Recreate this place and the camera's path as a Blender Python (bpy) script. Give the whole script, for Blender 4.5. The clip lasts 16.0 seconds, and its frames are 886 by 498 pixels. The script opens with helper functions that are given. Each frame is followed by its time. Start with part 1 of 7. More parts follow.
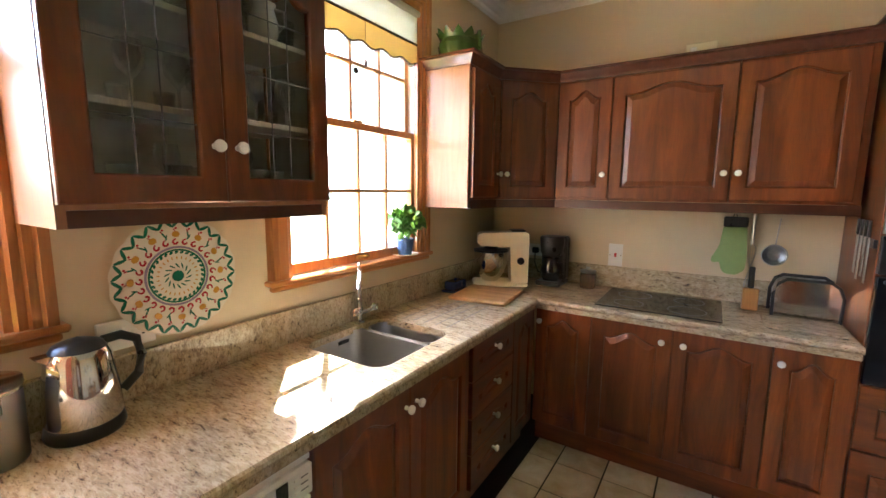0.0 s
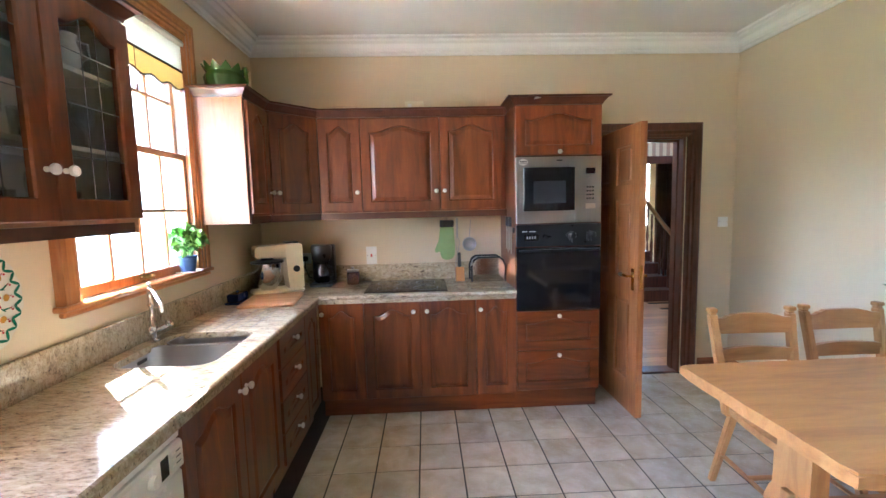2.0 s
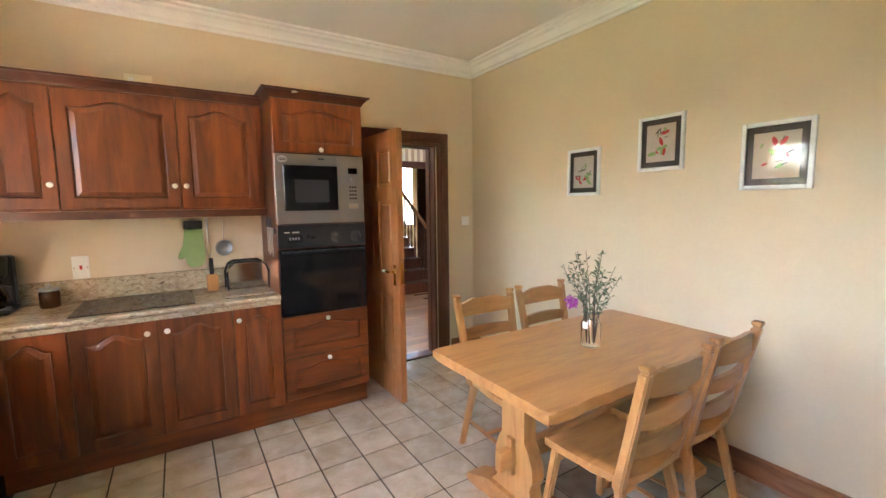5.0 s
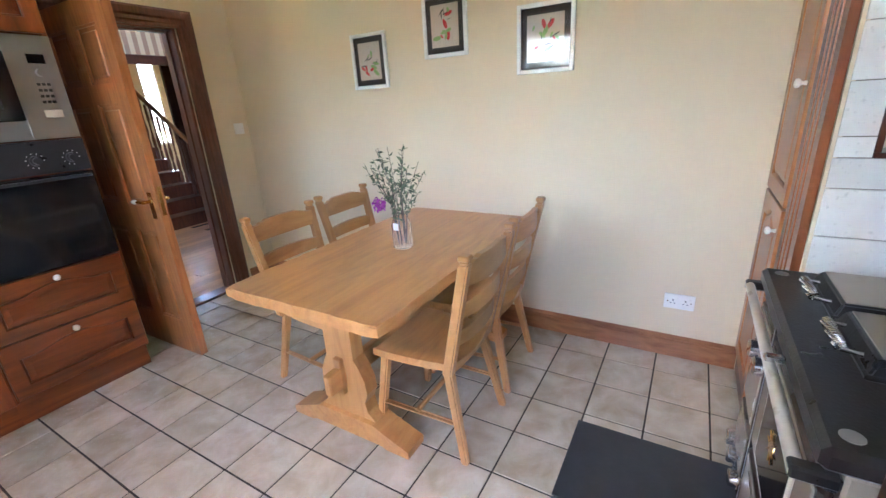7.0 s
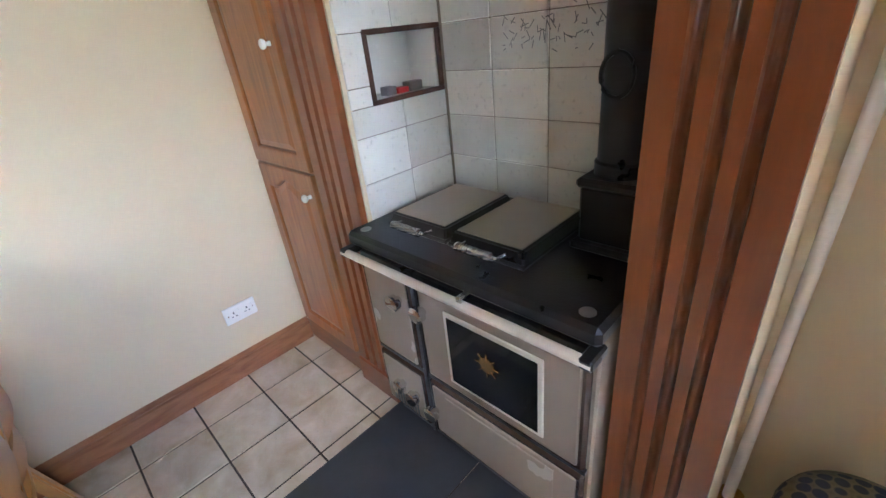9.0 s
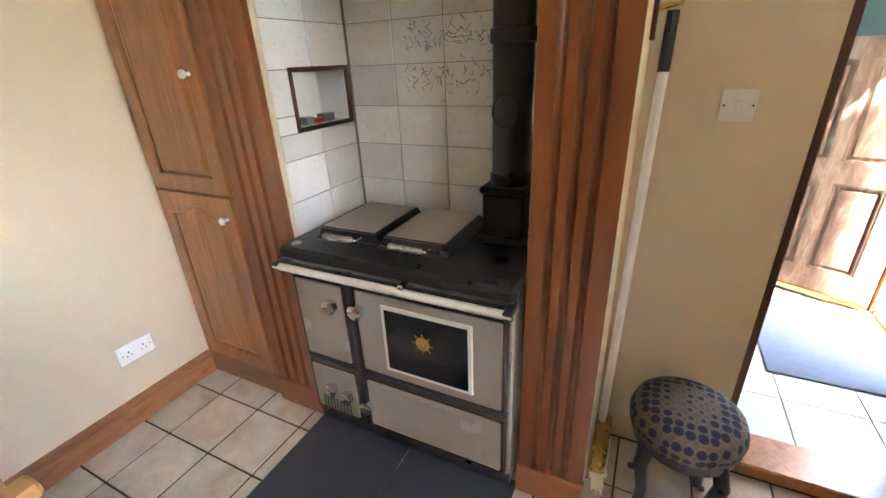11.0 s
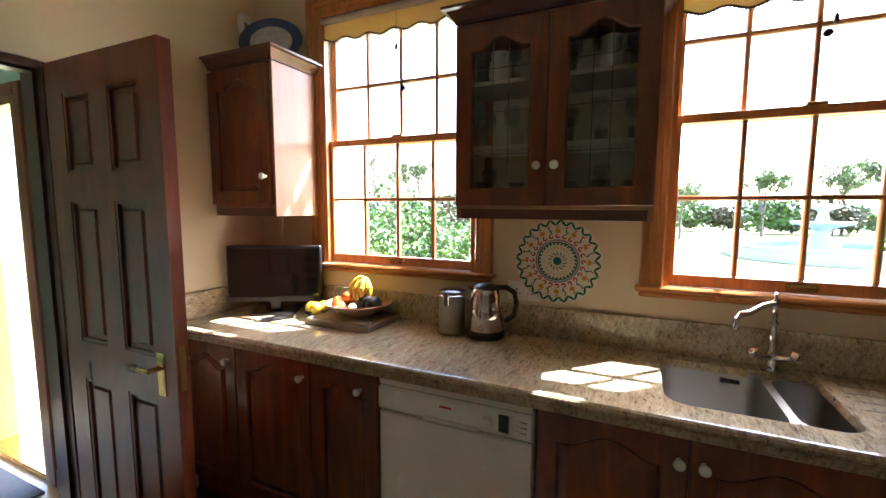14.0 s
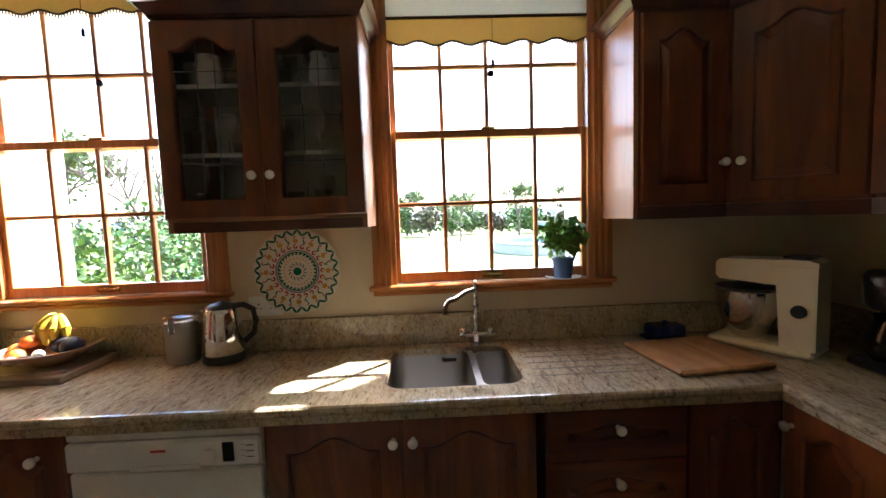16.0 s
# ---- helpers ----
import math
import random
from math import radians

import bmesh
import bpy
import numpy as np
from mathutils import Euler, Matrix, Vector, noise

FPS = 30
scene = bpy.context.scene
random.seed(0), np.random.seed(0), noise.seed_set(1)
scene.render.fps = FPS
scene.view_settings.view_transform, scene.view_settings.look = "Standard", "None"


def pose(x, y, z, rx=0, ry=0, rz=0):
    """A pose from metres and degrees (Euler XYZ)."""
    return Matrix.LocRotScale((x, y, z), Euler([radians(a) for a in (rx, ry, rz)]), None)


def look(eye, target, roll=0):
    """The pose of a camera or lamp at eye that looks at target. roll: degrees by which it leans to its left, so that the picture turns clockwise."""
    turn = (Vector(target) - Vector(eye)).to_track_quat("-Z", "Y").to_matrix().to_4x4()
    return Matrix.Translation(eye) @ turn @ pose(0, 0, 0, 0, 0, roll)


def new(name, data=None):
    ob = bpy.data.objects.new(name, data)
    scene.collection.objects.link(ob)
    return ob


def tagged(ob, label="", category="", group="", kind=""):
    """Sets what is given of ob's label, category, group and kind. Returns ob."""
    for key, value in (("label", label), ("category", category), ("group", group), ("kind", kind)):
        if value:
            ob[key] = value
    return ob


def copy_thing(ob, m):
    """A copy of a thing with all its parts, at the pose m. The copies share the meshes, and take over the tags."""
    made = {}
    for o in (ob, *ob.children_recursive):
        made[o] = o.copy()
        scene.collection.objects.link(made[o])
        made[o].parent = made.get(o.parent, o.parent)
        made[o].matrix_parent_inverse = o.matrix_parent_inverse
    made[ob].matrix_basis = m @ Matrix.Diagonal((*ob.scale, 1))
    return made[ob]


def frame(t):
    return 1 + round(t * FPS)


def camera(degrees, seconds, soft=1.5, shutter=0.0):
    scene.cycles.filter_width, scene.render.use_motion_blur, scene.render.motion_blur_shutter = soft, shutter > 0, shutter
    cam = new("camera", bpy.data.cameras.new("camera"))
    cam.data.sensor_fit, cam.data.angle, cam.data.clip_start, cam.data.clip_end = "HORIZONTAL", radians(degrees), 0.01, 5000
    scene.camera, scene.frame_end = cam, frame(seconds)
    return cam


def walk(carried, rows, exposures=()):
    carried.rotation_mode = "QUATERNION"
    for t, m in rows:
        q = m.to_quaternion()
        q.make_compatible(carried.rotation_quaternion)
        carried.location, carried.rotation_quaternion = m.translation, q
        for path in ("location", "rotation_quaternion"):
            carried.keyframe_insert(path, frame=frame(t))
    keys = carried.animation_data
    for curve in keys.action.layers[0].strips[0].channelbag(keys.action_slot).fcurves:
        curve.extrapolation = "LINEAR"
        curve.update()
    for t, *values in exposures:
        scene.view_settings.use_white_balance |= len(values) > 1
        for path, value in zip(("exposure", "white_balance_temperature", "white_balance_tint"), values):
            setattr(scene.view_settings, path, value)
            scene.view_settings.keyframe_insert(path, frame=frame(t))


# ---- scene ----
cam = camera(93.0, 16.0)
PATH = [
    (0, (0.482, 1.408, 1.51), (-0.588, 3.076, 1.237), 0.6),
    (0.5, (0.433, 1.24, 1.518), (-0.058, 3.165, 1.29), 0.7),
    (1, (0.415, 1.111, 1.514), (0.373, 3.098, 1.297), 0.4),
    (1.5, (0.432, 0.966, 1.506), (0.515, 2.954, 1.305), -0.6),
    (2, (0.417, 0.822, 1.488), (0.497, 2.811, 1.292), -1.4),
    (2.5, (0.384, 0.765, 1.497), (0.462, 2.732, 1.303), -1.3),
    (3, (0.366, 0.755, 1.503), (0.437, 2.706, 1.323), -1.1),
    (3.5, (0.361, 0.755, 1.501), (0.435, 2.708, 1.337), -1.1),
    (4, (0.386, 0.73, 1.497), (0.659, 2.706, 1.345), -0.7),
    (4.5, (0.443, 0.776, 1.49), (1.133, 2.646, 1.34), -0.5),
    (5, (0.507, 0.843, 1.486), (1.563, 2.527, 1.27), -0.7),
    (5.2, (0.53, 0.864, 1.482), (1.685, 2.472, 1.205), -1.1),
    (7.3, (0.715, 1.07, 1.392), (2.412, 1.846, 0.672), -4.1),
    (7.5, (0.775, 1.108, 1.378), (2.535, 1.7, 0.635), -5.1),
    (8, (0.944, 1.202, 1.379), (2.765, 1.133, 0.556), -7.5),
    (8.5, (1.087, 1.288, 1.389), (2.681, 0.488, 0.483), -7.4),
    (8.7, (1.135, 1.339, 1.393), (2.586, 0.32, 0.469), -7.7),
    (10.8, (1.172, 1.692, 1.395), (2.087, 0.137, 0.532), -3.4),
    (11, (1.143, 1.725, 1.415), (1.968, 0.097, 0.598), -2.6),
    (11.5, (1.072, 1.794, 1.451), (1.455, -0.083, 0.875), -0.8),
    (12, (1.039, 1.886, 1.48), (0.71, -0.05, 1.105), 0.1),
    (12.5, (1.025, 1.978, 1.488), (0.13, 0.218, 1.171), -0.2),
    (13, (0.982, 2.051, 1.496), (-0.315, 0.553, 1.223), 0.6),
    (13.5, (0.942, 2.167, 1.485), (-0.652, 0.982, 1.251), 0.4),
    (14, (0.923, 2.341, 1.472), (-0.887, 1.515, 1.27), 0.2),
    (14.5, (0.91, 2.498, 1.461), (-1.043, 2.108, 1.284), 0.1),
    (15, (0.903, 2.564, 1.458), (-1.082, 2.378, 1.291), -0.7),
    (15.5, (0.898, 2.586, 1.457), (-1.094, 2.487, 1.297), -1.5),
    (16, (0.896, 2.613, 1.461), (-1.096, 2.676, 1.297), -2.0),
]
EXPO = [(0.0, 5.4, 5900, 9), (0.5, 6.1, 5900, 9), (1.0, 6.05, 5300, 10), (2.5, 5.9, 5000, 10), (3.5, 5.9, 6200, 12), (4.5, 5.8, 6700, 12), (5.0, 5.9, 6100, 12), (8.5, 5.75, 5200, 11), (11.0, 6.0, 5900, 11), (11.5, 5.55, 5700, 11), (12.0, 6.0, 6900, 12), (12.5, 5.25, 6300, 12), (13.0, 4.5, 5900, 11), (13.5, 4.45, 5900, 11), (14.0, 4.15, 5900, 10), (16.0, 3.95, 5900, 10)]
walk(cam, [(t, look(eye, target, roll)) for t, eye, target, roll in PATH], EXPO)

# ---- world and light ----
SUN_WAY = Vector((1.0, -0.95, -1.57)).normalized()  # the way the sunlight travels
world = bpy.data.worlds.new("sky")
scene.world = world
world.use_nodes = True
wn = world.node_tree.nodes
sky = wn.new("ShaderNodeTexSky")
sky.sky_type, sky.sun_disc = "NISHITA", False
sky.sun_elevation = math.asin(-SUN_WAY.z)
sky.sun_rotation = math.atan2(-SUN_WAY.x, -SUN_WAY.y)
sky.air_density, sky.dust_density = 1.0, 2.5
wn["Background"].inputs["Strength"].default_value = 0.15
world.node_tree.links.new(sky.outputs[0], wn["Background"].inputs[0])
sun_data = bpy.data.lights.new("sun", "SUN")
sun_data.energy, sun_data.angle, sun_data.color = 2.6, radians(0.6), (1.0, 0.95, 0.87)
sun = new("sun", sun_data)
sun.matrix_world = look((0, 0, 20), Vector((0, 0, 20)) + SUN_WAY)


# ---- materials ----
class Nodes:
    """A small wrapper for building a node material."""

    def __init__(self, name, rough=0.5, metal=0.0):
        self.m = bpy.data.materials.new(name)
        self.m.use_nodes = True
        self.t = self.m.node_tree
        self.b = self.t.nodes["Principled BSDF"]
        self.b.inputs["Roughness"].default_value = rough
        self.b.inputs["Metallic"].default_value = metal

    def n(self, kind, **kw):
        nd = self.t.nodes.new(kind)
        for key, v in kw.items():
            nd.inputs[key].default_value = v
        return nd

    def l(self, a, b):
        self.t.links.new(a, b)

    def coords(self, scale=(1, 1, 1), rnd=True, rot=(0, 0, 0)):
        tc = self.n("ShaderNodeTexCoord")
        mp = self.n("ShaderNodeMapping", Scale=scale, Rotation=rot)
        self.l(tc.outputs["Object"], mp.inputs["Vector"])
        if rnd:
            oi = self.n("ShaderNodeObjectInfo")
            mu = self.n("ShaderNodeVectorMath")
            mu.operation = "SCALE"
            mu.inputs[0].default_value = (7.3, 3.1, 5.7)
            self.l(oi.outputs["Random"], mu.inputs["Scale"])
            self.l(mu.outputs[0], mp.inputs["Location"])
        return mp.outputs[0]

    def noise(self, vec, scale, detail=4, rough=0.55, dist=0.0):
        nd = self.n("ShaderNodeTexNoise", Scale=scale, Detail=detail, Roughness=rough, Distortion=dist)
        self.l(vec, nd.inputs["Vector"])
        return nd.outputs["Fac"]

    def ramp(self, fac, stops):
        r = self.n("ShaderNodeValToRGB")
        e = r.color_ramp.elements
        while len(e) < len(stops):
            e.new(0.5)
        for el, (p, c) in zip(e, stops):
            el.position, el.color = p, (*c, 1)
        self.l(fac, r.inputs[0])
        return r.outputs[0]

    def mix(self, a, b, fac, mode="MIX"):
        x = self.n("ShaderNodeMix")
        x.data_type, x.blend_type = "RGBA", mode
        for sock, v in ((x.inputs[6], a), (x.inputs[7], b), (x.inputs[0], fac)):
            if isinstance(v, (int, float)):
                sock.default_value = v
            elif isinstance(v, tuple):
                sock.default_value = (*v, 1)
            else:
                self.l(v, sock)
        return x.outputs[2]

    def colour(self, c):
        if isinstance(c, tuple):
            self.b.inputs["Base Color"].default_value = (*c, 1)
        else:
            self.l(c, self.b.inputs["Base Color"])
        return self

    def bump(self, fac, strength=0.2, dist=0.01):
        bp = self.n("ShaderNodeBump", Strength=strength, Distance=dist)
        self.l(fac, bp.inputs["Height"])
        self.l(bp.outputs[0], self.b.inputs["Normal"])
        return self

    def rough(self, fac, lo, hi):
        mr = self.n("ShaderNodeMapRange")
        mr.inputs["To Min"].default_value, mr.inputs["To Max"].default_value = lo, hi
        self.l(fac, mr.inputs["Value"])
        self.l(mr.outputs[0], self.b.inputs["Roughness"])
        return self


def wood(name, dark, mid, light, grain=(14, 14, 1.2), rough=0.35, figure=2.2, coat=0.45, gloss=0.14):
    k = Nodes(name, rough)
    v = k.coords(grain)
    f = k.noise(v, figure, 6, 0.6, 1.2)
    fine = k.noise(k.coords(tuple(g * 9 for g in grain)), 3, 3, 0.6)
    c = k.ramp(f, [(0.22, dark), (0.5, mid), (0.82, light)])
    c = k.mix(c, dark, k.ramp(fine, [(0.55, (0, 0, 0)), (0.8, (0.35, 0.35, 0.35))]))
    oi = k.n("ShaderNodeObjectInfo")
    hv = k.n("ShaderNodeHueSaturation")
    mr = k.n("ShaderNodeMapRange")
    mr.inputs["To Min"].default_value, mr.inputs["To Max"].default_value = 0.82, 1.18
    k.l(oi.outputs["Random"], mr.inputs["Value"])
    k.l(mr.outputs[0], hv.inputs["Value"])
    k.l(c, hv.inputs["Color"])
    k.colour(hv.outputs[0]).bump(fine, 0.06, 0.001).rough(f, rough - 0.07, rough + 0.1)
    k.b.inputs["Coat Weight"].default_value = coat
    k.b.inputs["Coat Roughness"].default_value = gloss
    return k.m


def plain(name, c, rough=0.5, metal=0.0, var=0.12, scale=18, bump=0.05, fine=160):
    k = Nodes(name, rough, metal)
    v = k.coords()
    f = k.noise(v, scale, 4)
    g = k.noise(v, fine, 2)
    k.colour(k.mix(tuple(x * (1 - var) for x in c), tuple(min(1, x * (1 + var)) for x in c), f))
    k.bump(g, bump, 0.002).rough(f, max(0.02, rough - 0.08), min(1, rough + 0.08))
    return k.m


MAHOG = wood("mahogany", (0.06, 0.013, 0.003), (0.165, 0.040, 0.0065), (0.30, 0.088, 0.014), grain=(7, 7, 0.9), figure=1.7)
MAHOG_H = wood("mahogany_level", (0.06, 0.013, 0.003), (0.165, 0.040, 0.0065), (0.30, 0.088, 0.014), grain=(0.9, 7, 7), figure=1.7)
MAHOG_P = wood("mahogany_pilaster", (0.16, 0.042, 0.011), (0.215, 0.062, 0.015), (0.28, 0.088, 0.023), grain=(7, 7, 0.8), figure=1.6, coat=0.6, gloss=0.1)
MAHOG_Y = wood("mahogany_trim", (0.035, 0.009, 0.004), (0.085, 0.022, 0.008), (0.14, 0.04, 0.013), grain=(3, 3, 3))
# the same mahogany with window light put into its paler colour
MAHOG_LIT = wood("mahogany_lit_tone", (0.30, 0.13, 0.06), (0.40, 0.19, 0.09), (0.48, 0.25, 0.13), rough=0.4, figure=1.4, coat=0.12)
DOOR_RED = wood("door_wood", (0.09, 0.016, 0.007), (0.19, 0.038, 0.013), (0.28, 0.066, 0.02), grain=(6, 6, 1), rough=0.3, figure=1.6, coat=0.4, gloss=0.1)
DOOR_HONEY = wood("door_pine", (0.20, 0.065, 0.018), (0.34, 0.13, 0.04), (0.45, 0.19, 0.065), rough=0.3)
TRIM_DARK = wood("trim_wood", (0.05, 0.015, 0.008), (0.11, 0.033, 0.015), (0.17, 0.055, 0.024))
PINE = wood("window_pine", (0.34, 0.12, 0.03), (0.50, 0.20, 0.055), (0.62, 0.30, 0.10), rough=0.3, coat=0.3)
PINE_H = wood("window_pine_level", (0.34, 0.12, 0.03), (0.50, 0.20, 0.055), (0.62, 0.30, 0.10), grain=(14, 1.2, 14), rough=0.3, coat=0.3)
SKIRT = wood("skirting_wood", (0.17, 0.06, 0.02), (0.27, 0.105, 0.038), (0.36, 0.15, 0.06), grain=(2, 2, 10))
BEECH = wood("blond_wood", (0.34, 0.145, 0.042), (0.46, 0.22, 0.068), (0.55, 0.285, 0.098), grain=(1.4, 10, 10), rough=0.38, figure=1.6)
BEECH_Z = wood("blond_wood_upright", (0.34, 0.145, 0.042), (0.46, 0.22, 0.068), (0.55, 0.285, 0.098), grain=(10, 10, 1.4), rough=0.38, figure=1.6)
BOARD = wood("board_wood", (0.20, 0.08, 0.025), (0.46, 0.24, 0.095), (0.66, 0.41, 0.2), grain=(3, 7, 9), rough=0.55, figure=1.5, coat=0)
OLD_DOOR = wood("weathered_wood", (0.07, 0.035, 0.024), (0.16, 0.085, 0.055), (0.33, 0.23, 0.17), grain=(8, 8, 2), rough=0.75, figure=2.0, coat=0)
OAK_FLOOR = wood("oak_floor", (0.28, 0.13, 0.05), (0.42, 0.21, 0.085), (0.52, 0.29, 0.13), grain=(1.2, 10, 10), rough=0.42, coat=0.08)
WALL = plain("cream_wall_paint", (0.68, 0.56, 0.375), 0.6, var=0.035, scale=2.5, bump=0.12, fine=220)
CEIL = plain("ceiling_paint", (0.78, 0.75, 0.69), 0.8, var=0.03, scale=3, bump=0.15, fine=120)
PLASTER = plain("white_plaster", (0.84, 0.82, 0.77), 0.6, var=0.03, scale=5)
RENDER = plain("white_render", (0.80, 0.79, 0.76), 0.9, var=0.06, scale=6, bump=0.5, fine=90)
GREEN_WALL = plain("green_wall_paint", (0.40, 0.56, 0.45), 0.6, var=0.04, scale=3)
WHITE = plain("white_enamel", (0.82, 0.82, 0.79), 0.25, var=0.02, bump=0.0)
CERAMIC = plain("knob_ceramic", (0.85, 0.83, 0.79), 0.15, var=0.02, bump=0.0)
PLASTIC_W = plain("white_plastic", (0.82, 0.80, 0.75), 0.35, var=0.02, bump=0.0)
CREAM = plain("cream_enamel", (0.78, 0.70, 0.50), 0.3, var=0.03, bump=0.0)
BLACK = plain("black_plastic", (0.018, 0.018, 0.019), 0.3, var=0.2, bump=0.02)
BLACK_GLOSS = plain("black_glass", (0.010, 0.010, 0.011), 0.06, var=0.1, bump=0.0)
IRON = plain("cast_iron", (0.018, 0.016, 0.015), 0.3, 0.2, var=0.35, scale=9, bump=0.25, fine=120)
STEEL = plain("brushed_steel", (0.42, 0.41, 0.39), 0.36, 1.0, var=0.03, scale=4, bump=0.0)
CHROME = plain("polished_chrome", (0.72, 0.72, 0.72), 0.08, 1.0, var=0.03, bump=0.0)
BRASS = plain("brass", (0.68, 0.46, 0.18), 0.25, 1.0, var=0.08, bump=0.02)
SLATE = plain("black_slate", (0.040, 0.041, 0.045), 0.5, var=0.3, scale=14, bump=0.35, fine=60)
GREY = plain("grey_plastic", (0.20, 0.20, 0.20), 0.5)
RED = plain("red_plastic", (0.55, 0.03, 0.03), 0.4)
BLUE = plain("blue_enamel", (0.03, 0.06, 0.17), 0.25, var=0.2)
POT_BLUE = plain("blue_pot", (0.06, 0.12, 0.26), 0.45, var=0.12)
GREEN_GLAZE = plain("green_glaze", (0.07, 0.14, 0.03), 0.2, var=0.55, scale=9, bump=0.1)
GREEN_CLOTH = plain("green_cloth", (0.30, 0.42, 0.16), 0.95, var=0.15, bump=0.5, fine=260)
BROWN_TRIM = plain("brown_fringe", (0.09, 0.045, 0.03), 0.9, var=0.3)
MAT_GREY = plain("grey_mat", (0.10, 0.105, 0.12), 0.95, var=0.25, scale=40, bump=0.6)
OLIVE = plain("olive_enamel", (0.30, 0.25, 0.19), 0.25, var=0.06, scale=3, bump=0.0)
OLIVE_LID = plain("brushed_lid", (0.42, 0.36, 0.29), 0.32, 0.7, var=0.08)
BROWN_ENAMEL = plain("brown_enamel", (0.045, 0.028, 0.02), 0.22, var=0.2, bump=0.0)
CREAM_RAIL = plain("cream_rail", (0.60, 0.54, 0.44), 0.3, var=0.04)
GROUT = plain("dark_grout", (0.04, 0.028, 0.02), 0.9, var=0.3)
GROUT_W = plain("wall_grout", (0.22, 0.19, 0.15), 0.9, var=0.3)
PAPER = plain("cream_paper", (0.62, 0.52, 0.42), 0.9, var=0.06)
PAPER_W = plain("white_paper", (0.82, 0.80, 0.76), 0.8, var=0.02)
MOUNT = plain("dark_mount", (0.07, 0.06, 0.055), 0.85, var=0.1)
WATER = plain("pool_blue", (0.02, 0.16, 0.50), 0.12, var=0.15, scale=2)
STONE = plain("fountain_stone", (0.34, 0.33, 0.30), 0.85, var=0.2, scale=5, bump=0.5, fine=40)


def glassy(name, tint=(1, 1, 1), rough=0.0):
    k = Nodes(name, rough)
    k.b.inputs["Transmission Weight"].default_value = 1.0
    k.b.inputs["Base Color"].default_value = (*tint, 1)
    k.b.inputs["IOR"].default_value = 1.45
    return k.m


def pane_glass(name, tint=0.97, even=0.0):
    """A thin pane: clear, with a reflection that grows at grazing angles, or an even one."""
    m = bpy.data.materials.new(name)
    m.use_nodes = True
    t = m.node_tree
    t.nodes.clear()
    out = t.nodes.new("ShaderNodeOutputMaterial")
    tr = t.nodes.new("ShaderNodeBsdfTransparent")
    tr.inputs[0].default_value = (tint, tint, tint, 1)
    gl = t.nodes.new("ShaderNodeBsdfGlossy")
    gl.inputs["Roughness"].default_value = 0.02
    fr = t.nodes.new("ShaderNodeFresnel")
    fr.inputs[0].default_value = 1.45
    mx = t.nodes.new("ShaderNodeMixShader")
    if even:
        mx.inputs[0].default_value = even
    else:
        t.links.new(fr.outputs[0], mx.inputs[0])
    t.links.new(tr.outputs[0], mx.inputs[1])
    t.links.new(gl.outputs[0], mx.inputs[2])
    t.links.new(mx.outputs[0], out.inputs[0])
    return m


def thin_cloth(name, c, through_part=0.5):
    """Cloth that lets part of the light through."""
    m = bpy.data.materials.new(name)
    m.use_nodes = True
    t = m.node_tree
    t.nodes.clear()
    out = t.nodes.new("ShaderNodeOutputMaterial")
    mx = t.nodes.new("ShaderNodeMixShader")
    mx.inputs[0].default_value = through_part
    nz = t.nodes.new("ShaderNodeTexNoise")
    nz.inputs["Scale"].default_value = 60
    rp = t.nodes.new("ShaderNodeValToRGB")
    rp.color_ramp.elements[0].color = (*[x * 0.88 for x in c], 1)
    rp.color_ramp.elements[1].color = (*c, 1)
    t.links.new(nz.outputs["Fac"], rp.inputs[0])
    for k, kind in ((1, "ShaderNodeBsdfDiffuse"), (2, "ShaderNodeBsdfTranslucent")):
        b = t.nodes.new(kind)
        t.links.new(rp.outputs[0], b.inputs[0])
        t.links.new(b.outputs[0], mx.inputs[k])
    t.links.new(mx.outputs[0], out.inputs[0])
    return m


YELLOW_CLOTH = thin_cloth("yellow_cloth", (0.72, 0.55, 0.26), 0.4)
SHADE = thin_cloth("white_blind", (0.80, 0.79, 0.74), 0.4)
PANE = pane_glass("window_glass")
CAB_GLASS = pane_glass("cabinet_glass", 0.95)
GLASSWARE = glassy("clear_glass")
THIN_GLASS = pane_glass("thin_glassware", 0.93, 0.14)
AMBER = glassy("brown_glass", (0.25, 0.12, 0.06))


def granite_mat():
    k = Nodes("granite", 0.12)
    v = k.coords((1, 1, 1), False, (0, 0, 0.5))
    flow = k.coords((1.0, 3.4, 2.0), False, (0, 0, 0.5))
    a = k.noise(flow, 3.2, 6, 0.62, 1.4)
    b = k.noise(flow, 26, 5, 0.7, 0.6)
    s = k.noise(flow, 62, 3, 0.6)
    c = k.ramp(a, [(0.3, (0.26, 0.20, 0.135)), (0.5, (0.42, 0.335, 0.21)), (0.68, (0.54, 0.45, 0.30))])
    c = k.mix(c, (0.60, 0.52, 0.37), k.ramp(b, [(0.46, (0, 0, 0)), (0.6, (0.75, 0.75, 0.75))]))
    c = k.mix(c, (0.07, 0.05, 0.042), k.ramp(b, [(0.32, (1, 1, 1)), (0.42, (0, 0, 0))]))
    c = k.mix(c, (0.20, 0.12, 0.08), k.ramp(s, [(0.30, (0.9, 0.9, 0.9)), (0.43, (0, 0, 0))]))
    k.b.inputs["Specular IOR Level"].default_value = 0.32
    k.colour(c).bump(s, 0.02, 0.001).rough(a, 0.07, 0.14)
    return k.m


